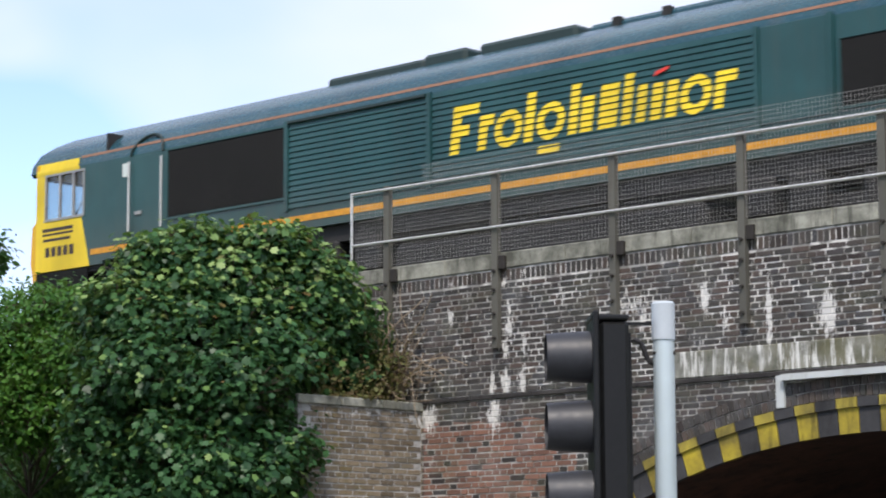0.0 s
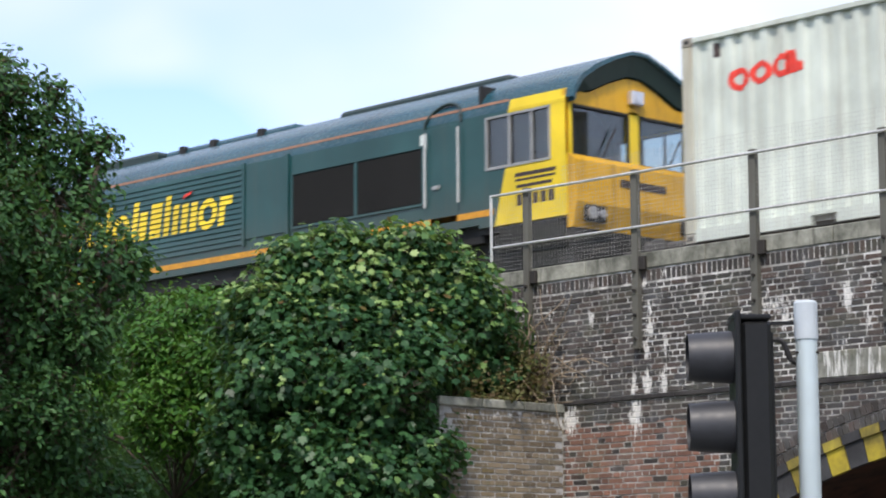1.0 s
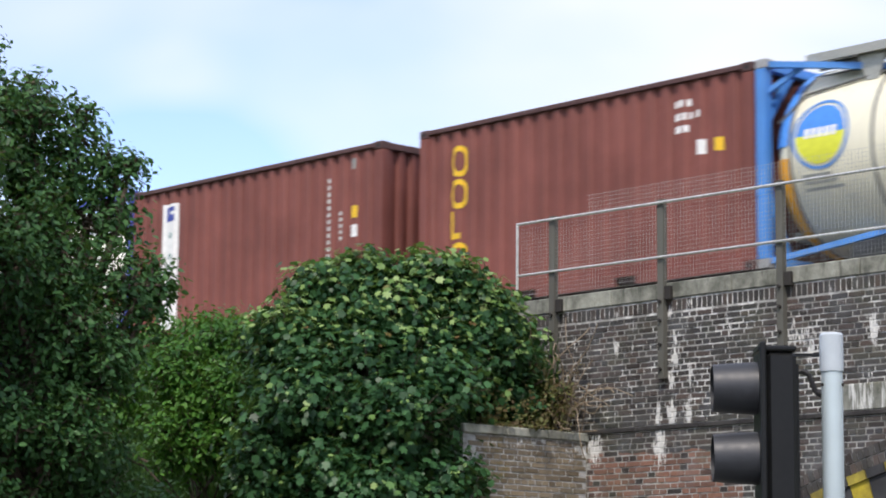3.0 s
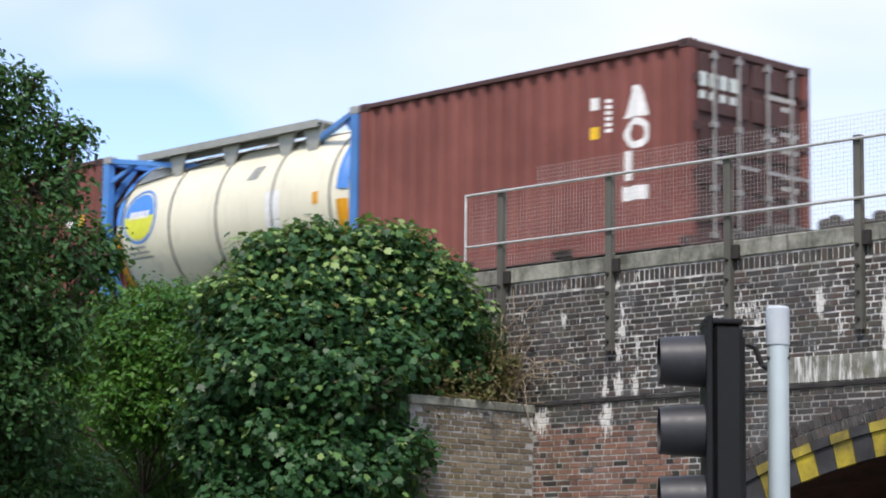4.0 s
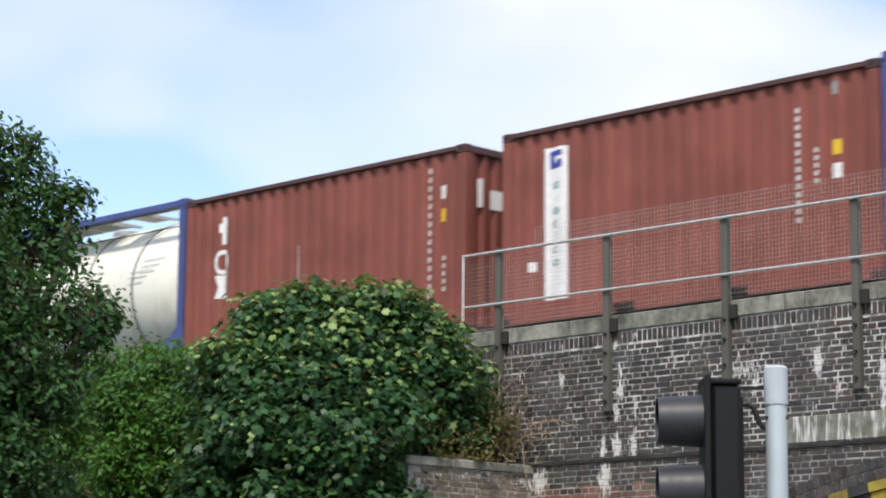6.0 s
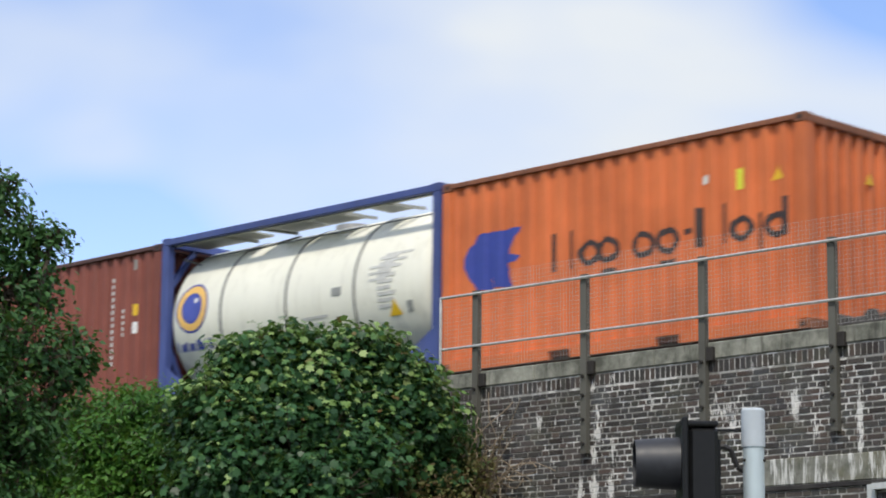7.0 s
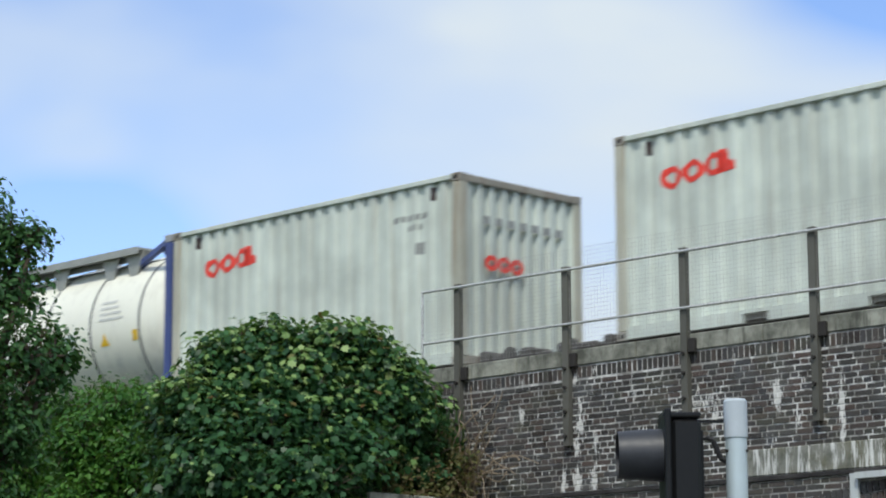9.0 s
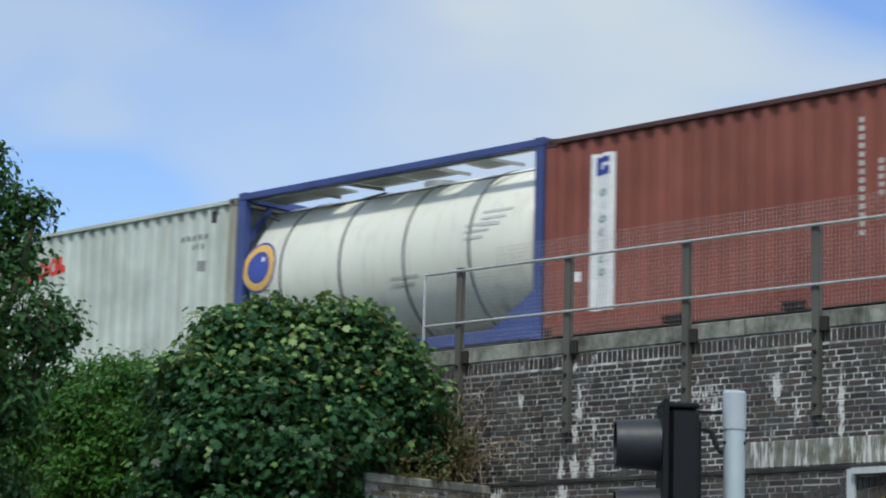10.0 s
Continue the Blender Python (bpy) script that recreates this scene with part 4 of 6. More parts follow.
        g.path([on_tank(0.32, 1.75, 0.03), on_tank(0.6, 2.08, 0.03), on_tank(1.6, 2.20, 0.03), on_tank(2.7, 2.33, 0.03)], 0.016)
        part("pipe", g, BAND, c)
    part("valve", Geo().tube((0.12, -0.35, 0.45), (0.12, -0.35, 0.95), 0.05, 10).tube((0.12, -0.6, 0.45), (0.12, -0.2, 0.45), 0.06, 10), STEEL, c, smooth=True)
    TRAIN.append((c, u, DECK_Z))
    return c


def eye_tank(u, frame_mat, sign=1, label="", bands=(1.40, 2.87, 4.32), mark=0.72):
    """White tank with a round blue and amber roundel."""
    c = tank_container(label, u, TANK_WHITE, frame_mat, True, bands, None, 0.20)
    x, z = mark, 1.50
    for r0, r1, m, k in ((0.345, 0.375, BLUE_INK, 0.006), (0.235, 0.345, SAND, 0.006), (0.205, 0.235, BLUE_INK, 0.006), (0.0, 0.205, BLUE_A, 0.006)):
        part("roundel", tank_disc(x, z, r1, r0, k), m, c)
    part("roundel", tank_disc(x + 0.09, z + 0.11, 0.04, 0.0, 0.010), WHITE, c)
    g = Geo()
    for i, (w, hh) in enumerate(((0.03, 0.15), (0.09, 0.11), (0.05, 0.14), (0.09, 0.11), (0.05, 0.11), (0.10, 0.15), (0.07, 0.11), (0.03, 0.15), (0.08, 0.15))):
        s = tank_patch(mark - 0.38 + i * 0.092, mark - 0.38 + i * 0.092 + w * 0.85, 0.87, 0.87 + hh, 2)
        g.add(s.v, s.f)
    part("logo_letters", g, BLUE_INK, c)
    if sign == 1:   # faded small panels and a warning triangle
        part("placard", tank_patch(3.86, 4.06, 1.32, 1.44), GREY_INK, c)
        part("warning_sign", tank_triangle(5.12, 0.93, 0.13), YELLOW, c)
        part("placard", tank_patch(5.36, 5.47, 0.95, 1.10), GREY_INK, c)
        g = Geo()
        for i in range(9):
            s = tank_patch(4.80, 4.80 + 0.26 + 0.05 * (i % 3), 1.05 + i * 0.085, 1.10 + i * 0.085, 1)
            g.add(s.v, s.f)
        part("marking", g, GREY_LT, c)
    elif sign == 2:
        part("warning_sign", tank_triangle(4.78, 1.02, 0.11), YELLOW, c)
        part("placard", tank_patch(5.18, 5.58, 0.72, 0.98), HAZE_RED, c, "orange-red hazard placard")
        part("placard", tank_patch(5.05, 5.12, 1.05, 1.2), GREY_INK, c)
        for x0, x1 in ((0.30, 1.15), (4.75, 5.60)):
            part("rail_stripe", Geo().box(x0, x1, -CONT_W / 2 - 0.004, -CONT_W / 2 + 0.001, 0.075, 0.135), AMBER, c, "amber stripe on the bottom rail")
    for k, (x, z, n) in enumerate(((4.62, 1.62, 3), (3.2, 1.05, 2), (4.9, 1.78, 3))):
        g = Geo()
        for i in range(n):
            s = tank_patch(x, x + 0.55 - 0.1 * i, z - i * 0.09, z - i * 0.09 + 0.035, 1)
            g.add(s.v, s.f)
        part("marking", g, GREY_LT, c)
    return c


GREY_LT = plain("pale worn marking", (0.60, 0.60, 0.56), 0.6, 0, 0.15)
SOOT = plain("spilt dark stain", (0.24, 0.24, 0.22), 0.7, 0, 0.3, 9)


def stain(c, cx, cz, r, hollow=0.0):
    """An uneven smear of many small spots, with short runs below it."""
    rng = random.Random(int(cx * 100 + cz * 7))
    g = Geo()
    for k in range(46):
        a, q = rng.random() * 6.283, r * (hollow + (1 - hollow) * rng.random() ** 0.6)
        x, z = cx + q * math.cos(a), cz + 0.8 * q * math.sin(a)
        s = tank_disc(x, z, r * (0.05 + 0.13 * rng.random() ** 2), 0.0, 0.004 + 0.0001 * k, 7)
        g.add(s.v, s.f)
        if k % 4 == 0:
            s = tank_patch(x - 0.008, x + 0.008, z - 0.10 - 0.22 * rng.random(), z, 3, 0.0038 + 0.0001 * k)
            g.add(s.v, s.f)
    part("stain", g, SOOT, c)["kind"] = "stuff"


# wagon 1
pale_container(0.0, seed=3)
eye_tank(STEP, BLUE_A, 2, "white tank container in a bright blue frame with round emblem")
strip_container(2 * STEP, RED_C, "dull red steel container with a white upright strip")
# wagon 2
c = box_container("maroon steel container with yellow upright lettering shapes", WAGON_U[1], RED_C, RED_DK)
yy = -CONT_W / 2 + 0.024
part("logo_letters", ring_geo(0.78, 2.07, 0.17, 0.22, 0.075, yy), YELLOW, c)
part("logo_letters", ring_geo(0.77, 1.61, 0.17, 0.21, 0.075, yy), YELLOW, c)
part("logo_letters", Geo().box(0.60, 0.69, yy - 0.003, yy + 0.002, 0.98, 1.38).box(0.69, 0.80, yy - 0.003, yy + 0.002, 0.98, 1.06), YELLOW, c)
part("logo_letters", ring_geo(0.78, 0.73, 0.18, 0.20, 0.075, yy), YELLOW, c)
bar_row(c, 4.74, 5.05, 2.20, 2.29, 3, WHITE)
bar_row(c, 4.74, 5.21, 2.03, 2.12, 6, WHITE)
bar_row(c, 4.74, 5.00, 1.87, 1.96, 3, WHITE)
sticker(c, 5.13, 5.25, 1.55, 1.74, WHITE)
sticker(c, 5.42, 5.54, 1.56, 1.73, YELLOW)
c = tank_container("cream tank container with blue and amber ends", WAGON_U[1] + STEP, TANK_CREAM, BLUE_C, False, (0.50, 1.72, 2.86, 4.16, 5.45), (SKY_BLUE, AMBER))
part("roundel", tank_disc(0.95, 1.54, 0.43, 0.39, 0.006), BLUE_C, c)
part("roundel", tank_disc(0.95, 1.54, 0.36, 0.0, 0.006, 32, 0.0, math.pi), SKY_BLUE, c)
part("roundel", tank_disc(0.95, 1.54, 0.36, 0.0, 0.006, 32, math.pi, 2 * math.pi), LIME_INK, c)
g = Geo()
for i in range(5):
    s = tank_patch(0.72 + i * 0.1, 0.79 + i * 0.1, 1.50, 1.62, 2, 0.011)
    g.add(s.v, s.f)
part("logo_letters", g, WHITE, c)
for i in range(3):
    part("marking", tank_patch(0.66, 1.24 - 0.08 * i, 0.88 + 0.08 * i, 0.915 + 0.08 * i, 1), GREY_INK, c)
part("placard", tank_patch(3.48, 3.72, 1.82, 2.02, 4, 0.006, 0.5), GREY_INK, c)
part("placard", tank_patch(5.08, 5.20, 1.28, 1.46), AMBER, c)
part("placard", tank_patch(4.02, 4.34, 1.02, 1.58), WHITE, c)
c = box_container("maroon steel container with white letter shapes and dark doors", WAGON_U[1] + 2 * STEP, RED_C, RED_DK, True)
part("logo_letters", Geo().prism([(4.94, 1.72), (5.35, 1.72), (5.21, 2.12), (5.08, 2.12)], "y", yy - 0.003, yy + 0.002), WHITE, c)
part("logo_letters", ring_geo(5.15, 1.51, 0.21, 0.20, 0.09, yy), WHITE, c)
part("logo_letters", Geo().box(4.95, 5.08, yy - 0.003, yy + 0.002, 0.92, 1.30), WHITE, c)
part("logo_letters", Geo().box(4.93, 5.33, yy - 0.003, yy + 0.002, 0.66, 0.84), WHITE, c)
bars(c, 4.64, 1.58, 2.04, 6, 0.08, WHITE)
sticker(c, 4.38, 4.50, 1.90, 2.06, WHITE)
sticker(c, 4.38, 4.50, 1.52, 1.68, YELLOW)
g = Geo()
for i in range(4):
    g.box(CONT_L - 0.011, CONT_L - 0.007, -1.02 + i * 0.2, -0.87 + i * 0.2, 2.02, 2.20)
    g.box(CONT_L - 0.011, CONT_L - 0.007, -1.02 + i * 0.2, -0.90 + i * 0.2, 1.86, 1.96)
part("logo_letters", g, PALE_B, c)
g = Geo()
for z, y0, n in ((2.05, 0.30, 7), (1.93, 0.62, 3), (1.60, 0.62, 4), (1.50, 0.25, 3), (1.38, 0.62, 4), (1.05, 0.62, 4), (0.90, 0.62, 4)):
    for i in range(n):
        g.box(CONT_L - 0.011, CONT_L - 0.007, y0 + i * 0.09, y0 + i * 0.09 + 0.06, z, z + 0.06)
part("marking", g, GREY_LT, c)
# wagon 3
strip_container(WAGON_U[2], RED_B, "brick red steel container with a white upright strip")
c = eye_tank(WAGON_U[2] + STEP, BLUE_B, 3, "white stained tank container in a dull blue frame with round emblem", (0.95, 2.20, 3.48, 4.72), 0.47)
for x, z, r in ((3.55, 1.02, 0.30), (3.95, 1.08, 0.26), (3.75, 0.85, 0.25), (4.3, 1.12, 0.2)):
    stain(c, x, z, r)
part("stain", tank_disc(3.05, 0.72, 0.14, 0.10, 0.004, 14), SOOT, c)
c = box_container("maroon steel container with white rounded letter shapes", WAGON_U[2] + 2 * STEP, RED_A, RED_DK)
part("logo_letters", Geo().box(0.81, 0.90, yy - 0.003, yy + 0.002, 1.82, 2.24).box(0.77, 0.81, yy - 0.003, yy + 0.002, 2.0, 2.14), WHITE, c)
part("logo_letters", ring_geo(0.84, 1.55, 0.16, 0.19, 0.065, yy), WHITE, c)
part("logo_letters", Geo().prism([(0.69, 1.0), (0.99, 1.0), (0.90, 1.175), (0.99, 1.35), (0.69, 1.35), (0.78, 1.175)], "y", yy - 0.003, yy + 0.002), WHITE, c)
bars(c, 0.64, 0.20, 0.58, 4, 0.07, WHITE)
bars(c, 5.28, 0.55, 2.40, 15, 0.055, GREY_LT)
bars(c, 5.56, 0.62, 1.15, 5, 0.055, GREY_LT)
sticker(c, 5.53, 5.66, 1.90, 2.08, WHITE)
sticker(c, 5.53, 5.66, 1.58, 1.76, YELLOW)
bars(c, 2.55, 0.9, 1.6, 1, 0.03, GREY_LT, 1.0)
g = Geo().box(CONT_L - 0.034, CONT_L - 0.030, -0.95, -0.85, 1.75, 2.15).box(CONT_L - 0.034, CONT_L - 0.030, -0.70, -0.45, 1.75, 2.02)
part("logo_letters", g, WHITE, c)
# wagon 4
strip_container(WAGON_U[3], RED_A, "oxide red steel container with a white upright strip")
eye_tank(WAGON_U[3] + STEP, BLUE_B, 1, "off-white tank container in a dark blue frame with round emblem")
c = box_container("orange steel container with blue arrow and dark letter shapes", WAGON_U[3] + 2 * STEP, ORANGE, ORANGE_DK)
for dx in (0.0, 0.36):
    part("logo_arrow", Geo().prism([(0.36 + dx, 1.46), (0.62 + dx, 1.82), (0.98 + dx * 1.2, 1.84), (0.84 + dx, 1.50), (1.06 + dx * 0.9, 1.46), (0.98 + dx, 1.38), (0.80 + dx, 1.38), (0.94 + dx, 1.05), (0.60 + dx, 1.08)], "y", yy - 0.003 - dx * 0.003, yy + 0.002), BLUE_INK, c)
for k, x, w, z0, z1 in (("H", 1.95, 0.40, 1.16, 1.66), ("o", 2.62, 0.19, 1.33, 0.17), ("p", 2.92, 0.19, 1.33, 0.17), ("o", 3.50, 0.19, 1.32, 0.17), ("p", 3.92, 0.19, 1.32, 0.17), ("-", 4.15, 0.16, 1.36, 1.43), ("L", 4.36, 0.32, 1.17, 1.66), ("l", 4.76, 0.08, 1.17, 1.66), ("o", 5.06, 0.18, 1.32, 0.16), ("l", 5.30, 0.08, 1.02, 1.48), ("o", 5.58, 0.17, 1.30, 0.16)):
    if k in "op":
        s = ring_geo(x, z0, w, z1, 0.075, yy)
        if k == "p":
            s.box(x - 0.12, x + 0.12, yy - 0.003, yy + 0.002, z0 - 0.31, z0 - 0.24)
    elif k == "H":
        s = Geo().box(x, x + 0.08, yy - 0.003, yy + 0.002, z0, z1).box(x + w - 0.08, x + w, yy - 0.003, yy + 0.002, z0, z1)
    elif k == "L":
        s = Geo().box(x, x + 0.10, yy - 0.003, yy + 0.002, z0, z1)
    else:
        s = Geo().box(x, x + w, yy - 0.003, yy + 0.002, z0, z1)
    part("logo_letters", s, DARK_INK, c)
part("logo_letters", Geo().box(5.68, 5.76, yy - 0.003, yy + 0.002, 1.15, 1.62), DARK_INK, c)
sticker(c, 4.46, 4.57, 1.94, 2.05, PALE_B)
sticker(c, 4.97, 5.11, 1.80, 2.06, LIME_INK)
shape(c, [(5.50, 1.84), (5.70, 1.84), (5.62, 2.02)], YELLOW, "warning_sign")
g = Geo()
g.add([(CONT_L - 0.024, 0.0, 1.9), (CONT_L - 0.024, 0.16, 1.9), (CONT_L - 0.024, 0.08, 2.05)], [(0, 1, 2)])
part("warning_sign", g, YELLOW, c)
# wagon 5
c = box_container("maroon steel container with small blue and yellow label", WAGON_U[4], RED_C, RED_DK)
s = sticker(c, 0.73, 1.11, 1.90, 2.34, WHITE, "label_plate", label="white-edged blue label with yellow flashes")
part("label_field", Geo().box(0.77, 1.07, yy - 0.006, yy - 0.002, 1.97, 2.32), BLUE_INK, s)
part("label_flash", Geo().prism([(0.80, 2.16), (0.86, 2.25), (1.05, 2.29), (0.97, 2.21)], "y", yy - 0.009, yy - 0.005).prism([(0.80, 2.05), (0.85, 2.13), (0.99, 2.17), (0.92, 2.10)], "y", yy - 0.009, yy - 0.005), LIME_INK, s)
part("paint_patch", Geo().box(4.33, 4.70, yy - 0.0035, yy, 1.52, 2.07), RED_DK, c)
bars(c, 5.13, 0.90, 2.22, 15, 0.055, GREY_LT)
bars(c, 5.44, 1.78, 2.22, 5, 0.055, GREY_LT)
sticker(c, 5.40, 5.52, 1.40, 1.56, YELLOW)
sticker(c, 5.54, 5.68, 1.48, 1.58, WHITE)
sticker(c, 5.38, 5.49, 1.12, 1.29, WHITE)
sticker(c, 3.0, 3.08, 0.80, 0.88, GREY_LT)
c = tank_container("white tank container with a blue upright stripe", WAGON_U[4] + STEP, TANK_WHITE, BLUE_B, False, (0.36, 1.69, 2.86, 4.02, 5.25))
part("stripe", tank_patch(0.68, 1.22, 0.50, 2.10, 14), BLUE_A, c)
g = Geo()
for i, z in enumerate((1.88, 1.62, 1.36, 1.10, 0.86)):
    s = tank_patch(0.84, 1.04, z, z + 0.14, 2, 0.011) if i % 2 else tank_patch(0.90, 0.99, z - 0.02, z + 0.16, 2, 0.011)
    g.add(s.v, s.f)
part("logo_letters", g, WHITE, c)
for x, m in ((1.93, WHITE), (2.28, RED_INK)):
    part("hazard_diamond", tank_diamond(x, 0.74, 0.15), m, c)
part("hazard_diamond", tank_diamond(1.93, 0.70, 0.10, 0.010), DARK_INK, c)
for x in (1.98, 2.42):
    part("hazard_diamond", tank_diamond(x, 1.92, 0.13), GREY_LT if x < 2.2 else GREY_INK, c)
part("marking", tank_patch(1.95, 2.48, 1.70, 1.76, 1), GREY_INK, c)
part("placard", tank_patch(3.22, 3.62, 1.0, 1.32), PALE_B, c)
part("warning_sign", tank_triangle(4.38, 1.06, 0.11), YELLOW, c)
part("placard", tank_patch(5.08, 5.20, 1.08, 1.24), YELLOW, c)
for i in range(4):
    part("marking", tank_patch(4.25, 4.85 - 0.07 * i, 1.45 + 0.09 * i, 1.485 + 0.09 * i, 1), GREY_LT, c)
stain(c, 1.45, 0.82, 0.26, 0.55)
pale_container(WAGON_U[4] + 2 * STEP, seed=7, end_logo=True)
# wagon 6
pale_container(WAGON_U[5], seed=9, end_logo=True)
eye_tank(WAGON_U[5] + STEP, BLUE_B, 3, "white tank container in a dull blue frame with round emblem", (0.95, 2.20, 3.48, 4.72), 0.47)
strip_container(WAGON_U[5] + 2 * STEP, RED_B, "weathered brick red container with a white upright strip")

# ---- wagons ----
FRAME = paint("dirty wagon steel", (0.075, 0.07, 0.065), 0.75, (0.03, 0.025, 0.02), 0.6)
WHEEL = plain("worn wheel steel", (0.09, 0.075, 0.06), 0.55, 0.6, 0.3)


def wheelset(parent, x, r):
    for s in (-1, 1):
        g = Geo().tube((x, s * 0.70, r), (x, s * 0.83, r), r, 28).tube((x, s * 0.68, r), (x, s * 0.71, r), r + 0.03, 28)
        part("wheel", g, WHEEL, parent, smooth=True)
    part("axle", Geo().tube((x, -0.7, r), (x, 0.7, r), 0.08, 12), WHEEL, parent, smooth=True)


def wagon(u, left, right):
    """left, right: how far the frame reaches past the outer containers."""
    w = thing("container_wagon", "dirty dark steel flat container wagon on the track", "wagon", "wagons of the train")
    top = DECK_Z - RAIL_Z
    x0, x1 = -left, 18.26 + right
    for s in (-1, 1):
        part("side_sill", Geo().box(x0 + 0.1, x1 - 0.1, s * 1.02 - 0.10, s * 1.02 + 0.10, top - 0.42, top - 0.06), FRAME, w)
    for x in [0.05 + i * 6.1 + d for i in range(3) for d in (0.05, 5.95)]:
        part("cross_member", Geo().box(x - 0.09, x + 0.09, -1.20, 1.20, top - 0.28, top - 0.002), FRAME, w)
    for x, d, reach in ((x0, -1, left), (x1, 1, right)):
        part("headstock", Geo().box(x - 0.08, x + 0.08, -1.25, 1.25, top - 0.45, top + 0.01, c=0.01), FRAME, w)
        if reach > 0.5:
            a, b = sorted((x, x - d * (reach - 0.06)))
            part("end_platform", Geo().box(a, b, -1.15, 1.15, top - 0.10, top - 0.03), FRAME, w)
            g = Geo()
            for i, (dx, hh, ww) in enumerate(((0.20, 0.13, 0.22), (0.62, 0.09, 0.30), (0.95, 0.15, 0.16))):
                if dx < reach - 0.1:
                    xc = x - d * dx
                    part("equipment_box", Geo().box(xc - ww / 2, xc + ww / 2, -1.1, -0.62, top - 0.028, top + hh, c=0.035), FRAME, w)
            part("hand_wheel", Geo().tube((x - d * 0.4, -1.12, top + 0.02), (x - d * 0.4, -1.16, top + 0.02), 0.13, 16), FRAME, w)
        for s in (-1, 1):
            part("buffer", Geo().tube((x, s * 0.87, top - 0.16), (x + d * 0.13, s * 0.87, top - 0.16), 0.09, 14).tube((x + d * 0.10, s * 0.87, top - 0.16), (x + d * 0.13, s * 0.87, top - 0.16), 0.20, 18), FRAME, w, smooth=True)
        part("coupling", Geo().box(min(x, x + d * 0.13), max(x, x + d * 0.13), -0.14, 0.14, top - 0.40, top - 0.10), FRAME, w)
        g = Geo()
        g.path([(x, 0.3, top - 0.05), (x + d * 0.08, 0.34, top - 0.02), (x + d * 0.12, 0.32, top - 0.2), (x + d * 0.13, 0.3, top - 0.4)], 0.03, 8)
        part("air_hose", g, BLACK, w, smooth=True)
    for x in (2.3, 16.0):
        b = part("bogie", Geo().box(x - 1.35, x + 1.35, -1.08, -0.92, 0.30, 0.56, c=0.03).box(x - 1.35, x + 1.35, 0.92, 1.08, 0.30, 0.56, c=0.03).box(x - 0.3, x + 0.3, -0.92, 0.92, 0.32, 0.58), FRAME, w)
        for dx in (-0.9, 0.9):
            wheelset(b, x + dx, 0.42)
    TRAIN.append((w, u, RAIL_Z))


for u, left, right in zip(WAGON_U, (0.9, 0.32, 1.45, 0.28, 1.22, 1.22), (0.32, 1.45, 0.28, 1.22, 1.22, 0.3)):
    wagon(u, left, right)

# ---- locomotive ----
LOCO_GREEN = paint("dark green locomotive paint", (0.009, 0.064, 0.064), 0.32, (0.06, 0.07, 0.06), 0.25, dent=0.03, grime=(6.62, 7.25))
# body green with the sky's reflected blue put into its colour
LOCO_ROOF = paint("green roof paint with reflected blue", (0.014, 0.066, 0.088), 0.24, (0.08, 0.09, 0.09), 0.4, streak=False)
LOCO_YEL = paint("yellow cab paint", (0.80, 0.58, 0.012), 0.40, (0.35, 0.26, 0.03), 0.25)
LOCO_OCH = paint("grimy orange-yellow cab front", (0.66, 0.36, 0.012), 0.5, (0.16, 0.10, 0.03), 0.6)
LOCO_LINE = plain("faded orange lining", (0.38, 0.19, 0.115), 0.5, 0, 0.15)
LOCO_STRIPE = plain("orange sole stripe", (0.62, 0.28, 0.02), 0.5, 0, 0.2)
LOCO_GRILLE = plain("dark grille mesh", (0.011, 0.0115, 0.011), 0.85, 0, 0.3, 40, 0.2)
LOCO_DARK = paint("dark underframe steel", (0.016, 0.0155, 0.015), 0.75, (0.02, 0.018, 0.015), 0.5)
LOCO_HOOD = plain("black-green hood paint", (0.012, 0.03, 0.026), 0.45)
HANDRAIL = plain("white-grey handrail", (0.55, 0.56, 0.54), 0.45, 0, 0.1)
RUBBER = plain("black rubber", (0.015, 0.015, 0.016), 0.6)
LAMP = plain("silver lamp glass", (0.6, 0.6, 0.62), 0.15, 0.6, 0.05)


def glass_nodes(name, tint):
    m = bpy.data.materials.new(name)
    m.use_nodes = True
    t = m.node_tree
    t.nodes.clear()
    o = t.nodes.new("ShaderNodeOutputMaterial")
    mx = t.nodes.new("ShaderNodeMixShader")
    tr = t.nodes.new("ShaderNodeBsdfTransparent")
    tr.inputs["Color"].default_value = (*tint, 1)
    gl = t.nodes.new("ShaderNodeBsdfGlossy")
    gl.inputs["Roughness"].default_value = 0.03
    mx.inputs["Fac"].default_value = 0.10
    t.links.new(tr.outputs["BSDF"], mx.inputs[1])
    t.links.new(gl.outputs["BSDF"], mx.inputs[2])
    t.links.new(mx.outputs["Shader"], o.inputs["Surface"])
    return m


GLASS = glass_nodes("cab glass", (0.80, 0.86, 0.88))
LB, LE = -22.05, -1.90          # ends of the body
HW = 1.325                      # half its width
ROOF = [(1.325, 3.12), (1.295, 3.25), (1.15, 3.44), (0.86, 3.62), (0.50, 3.78), (0.16, 3.89), (0.0, 3.90)]
ROOF_ALL = [(-y, z) for y, z in ROOF] + [(y, z) for y, z in reversed(ROOF[:-1])]


def shell(g, x0, x1, line, thick=0.05, mi=0):
    """A curved sheet along x over a line of (y, z), with a lining under it."""
    n = len(line)
    v = [(x, y, z) for x in (x0, x1) for y, z in line] + [(x, y * 0.965, z - thick) for x in (x0, x1) for y, z in line]
    f = [(i, i + 1, n + i + 1, n + i) for i in range(n - 1)] + [(2 * n + i, 2 * n + i + 1, 3 * n + i + 1, 3 * n + i) for i in range(n - 1)]
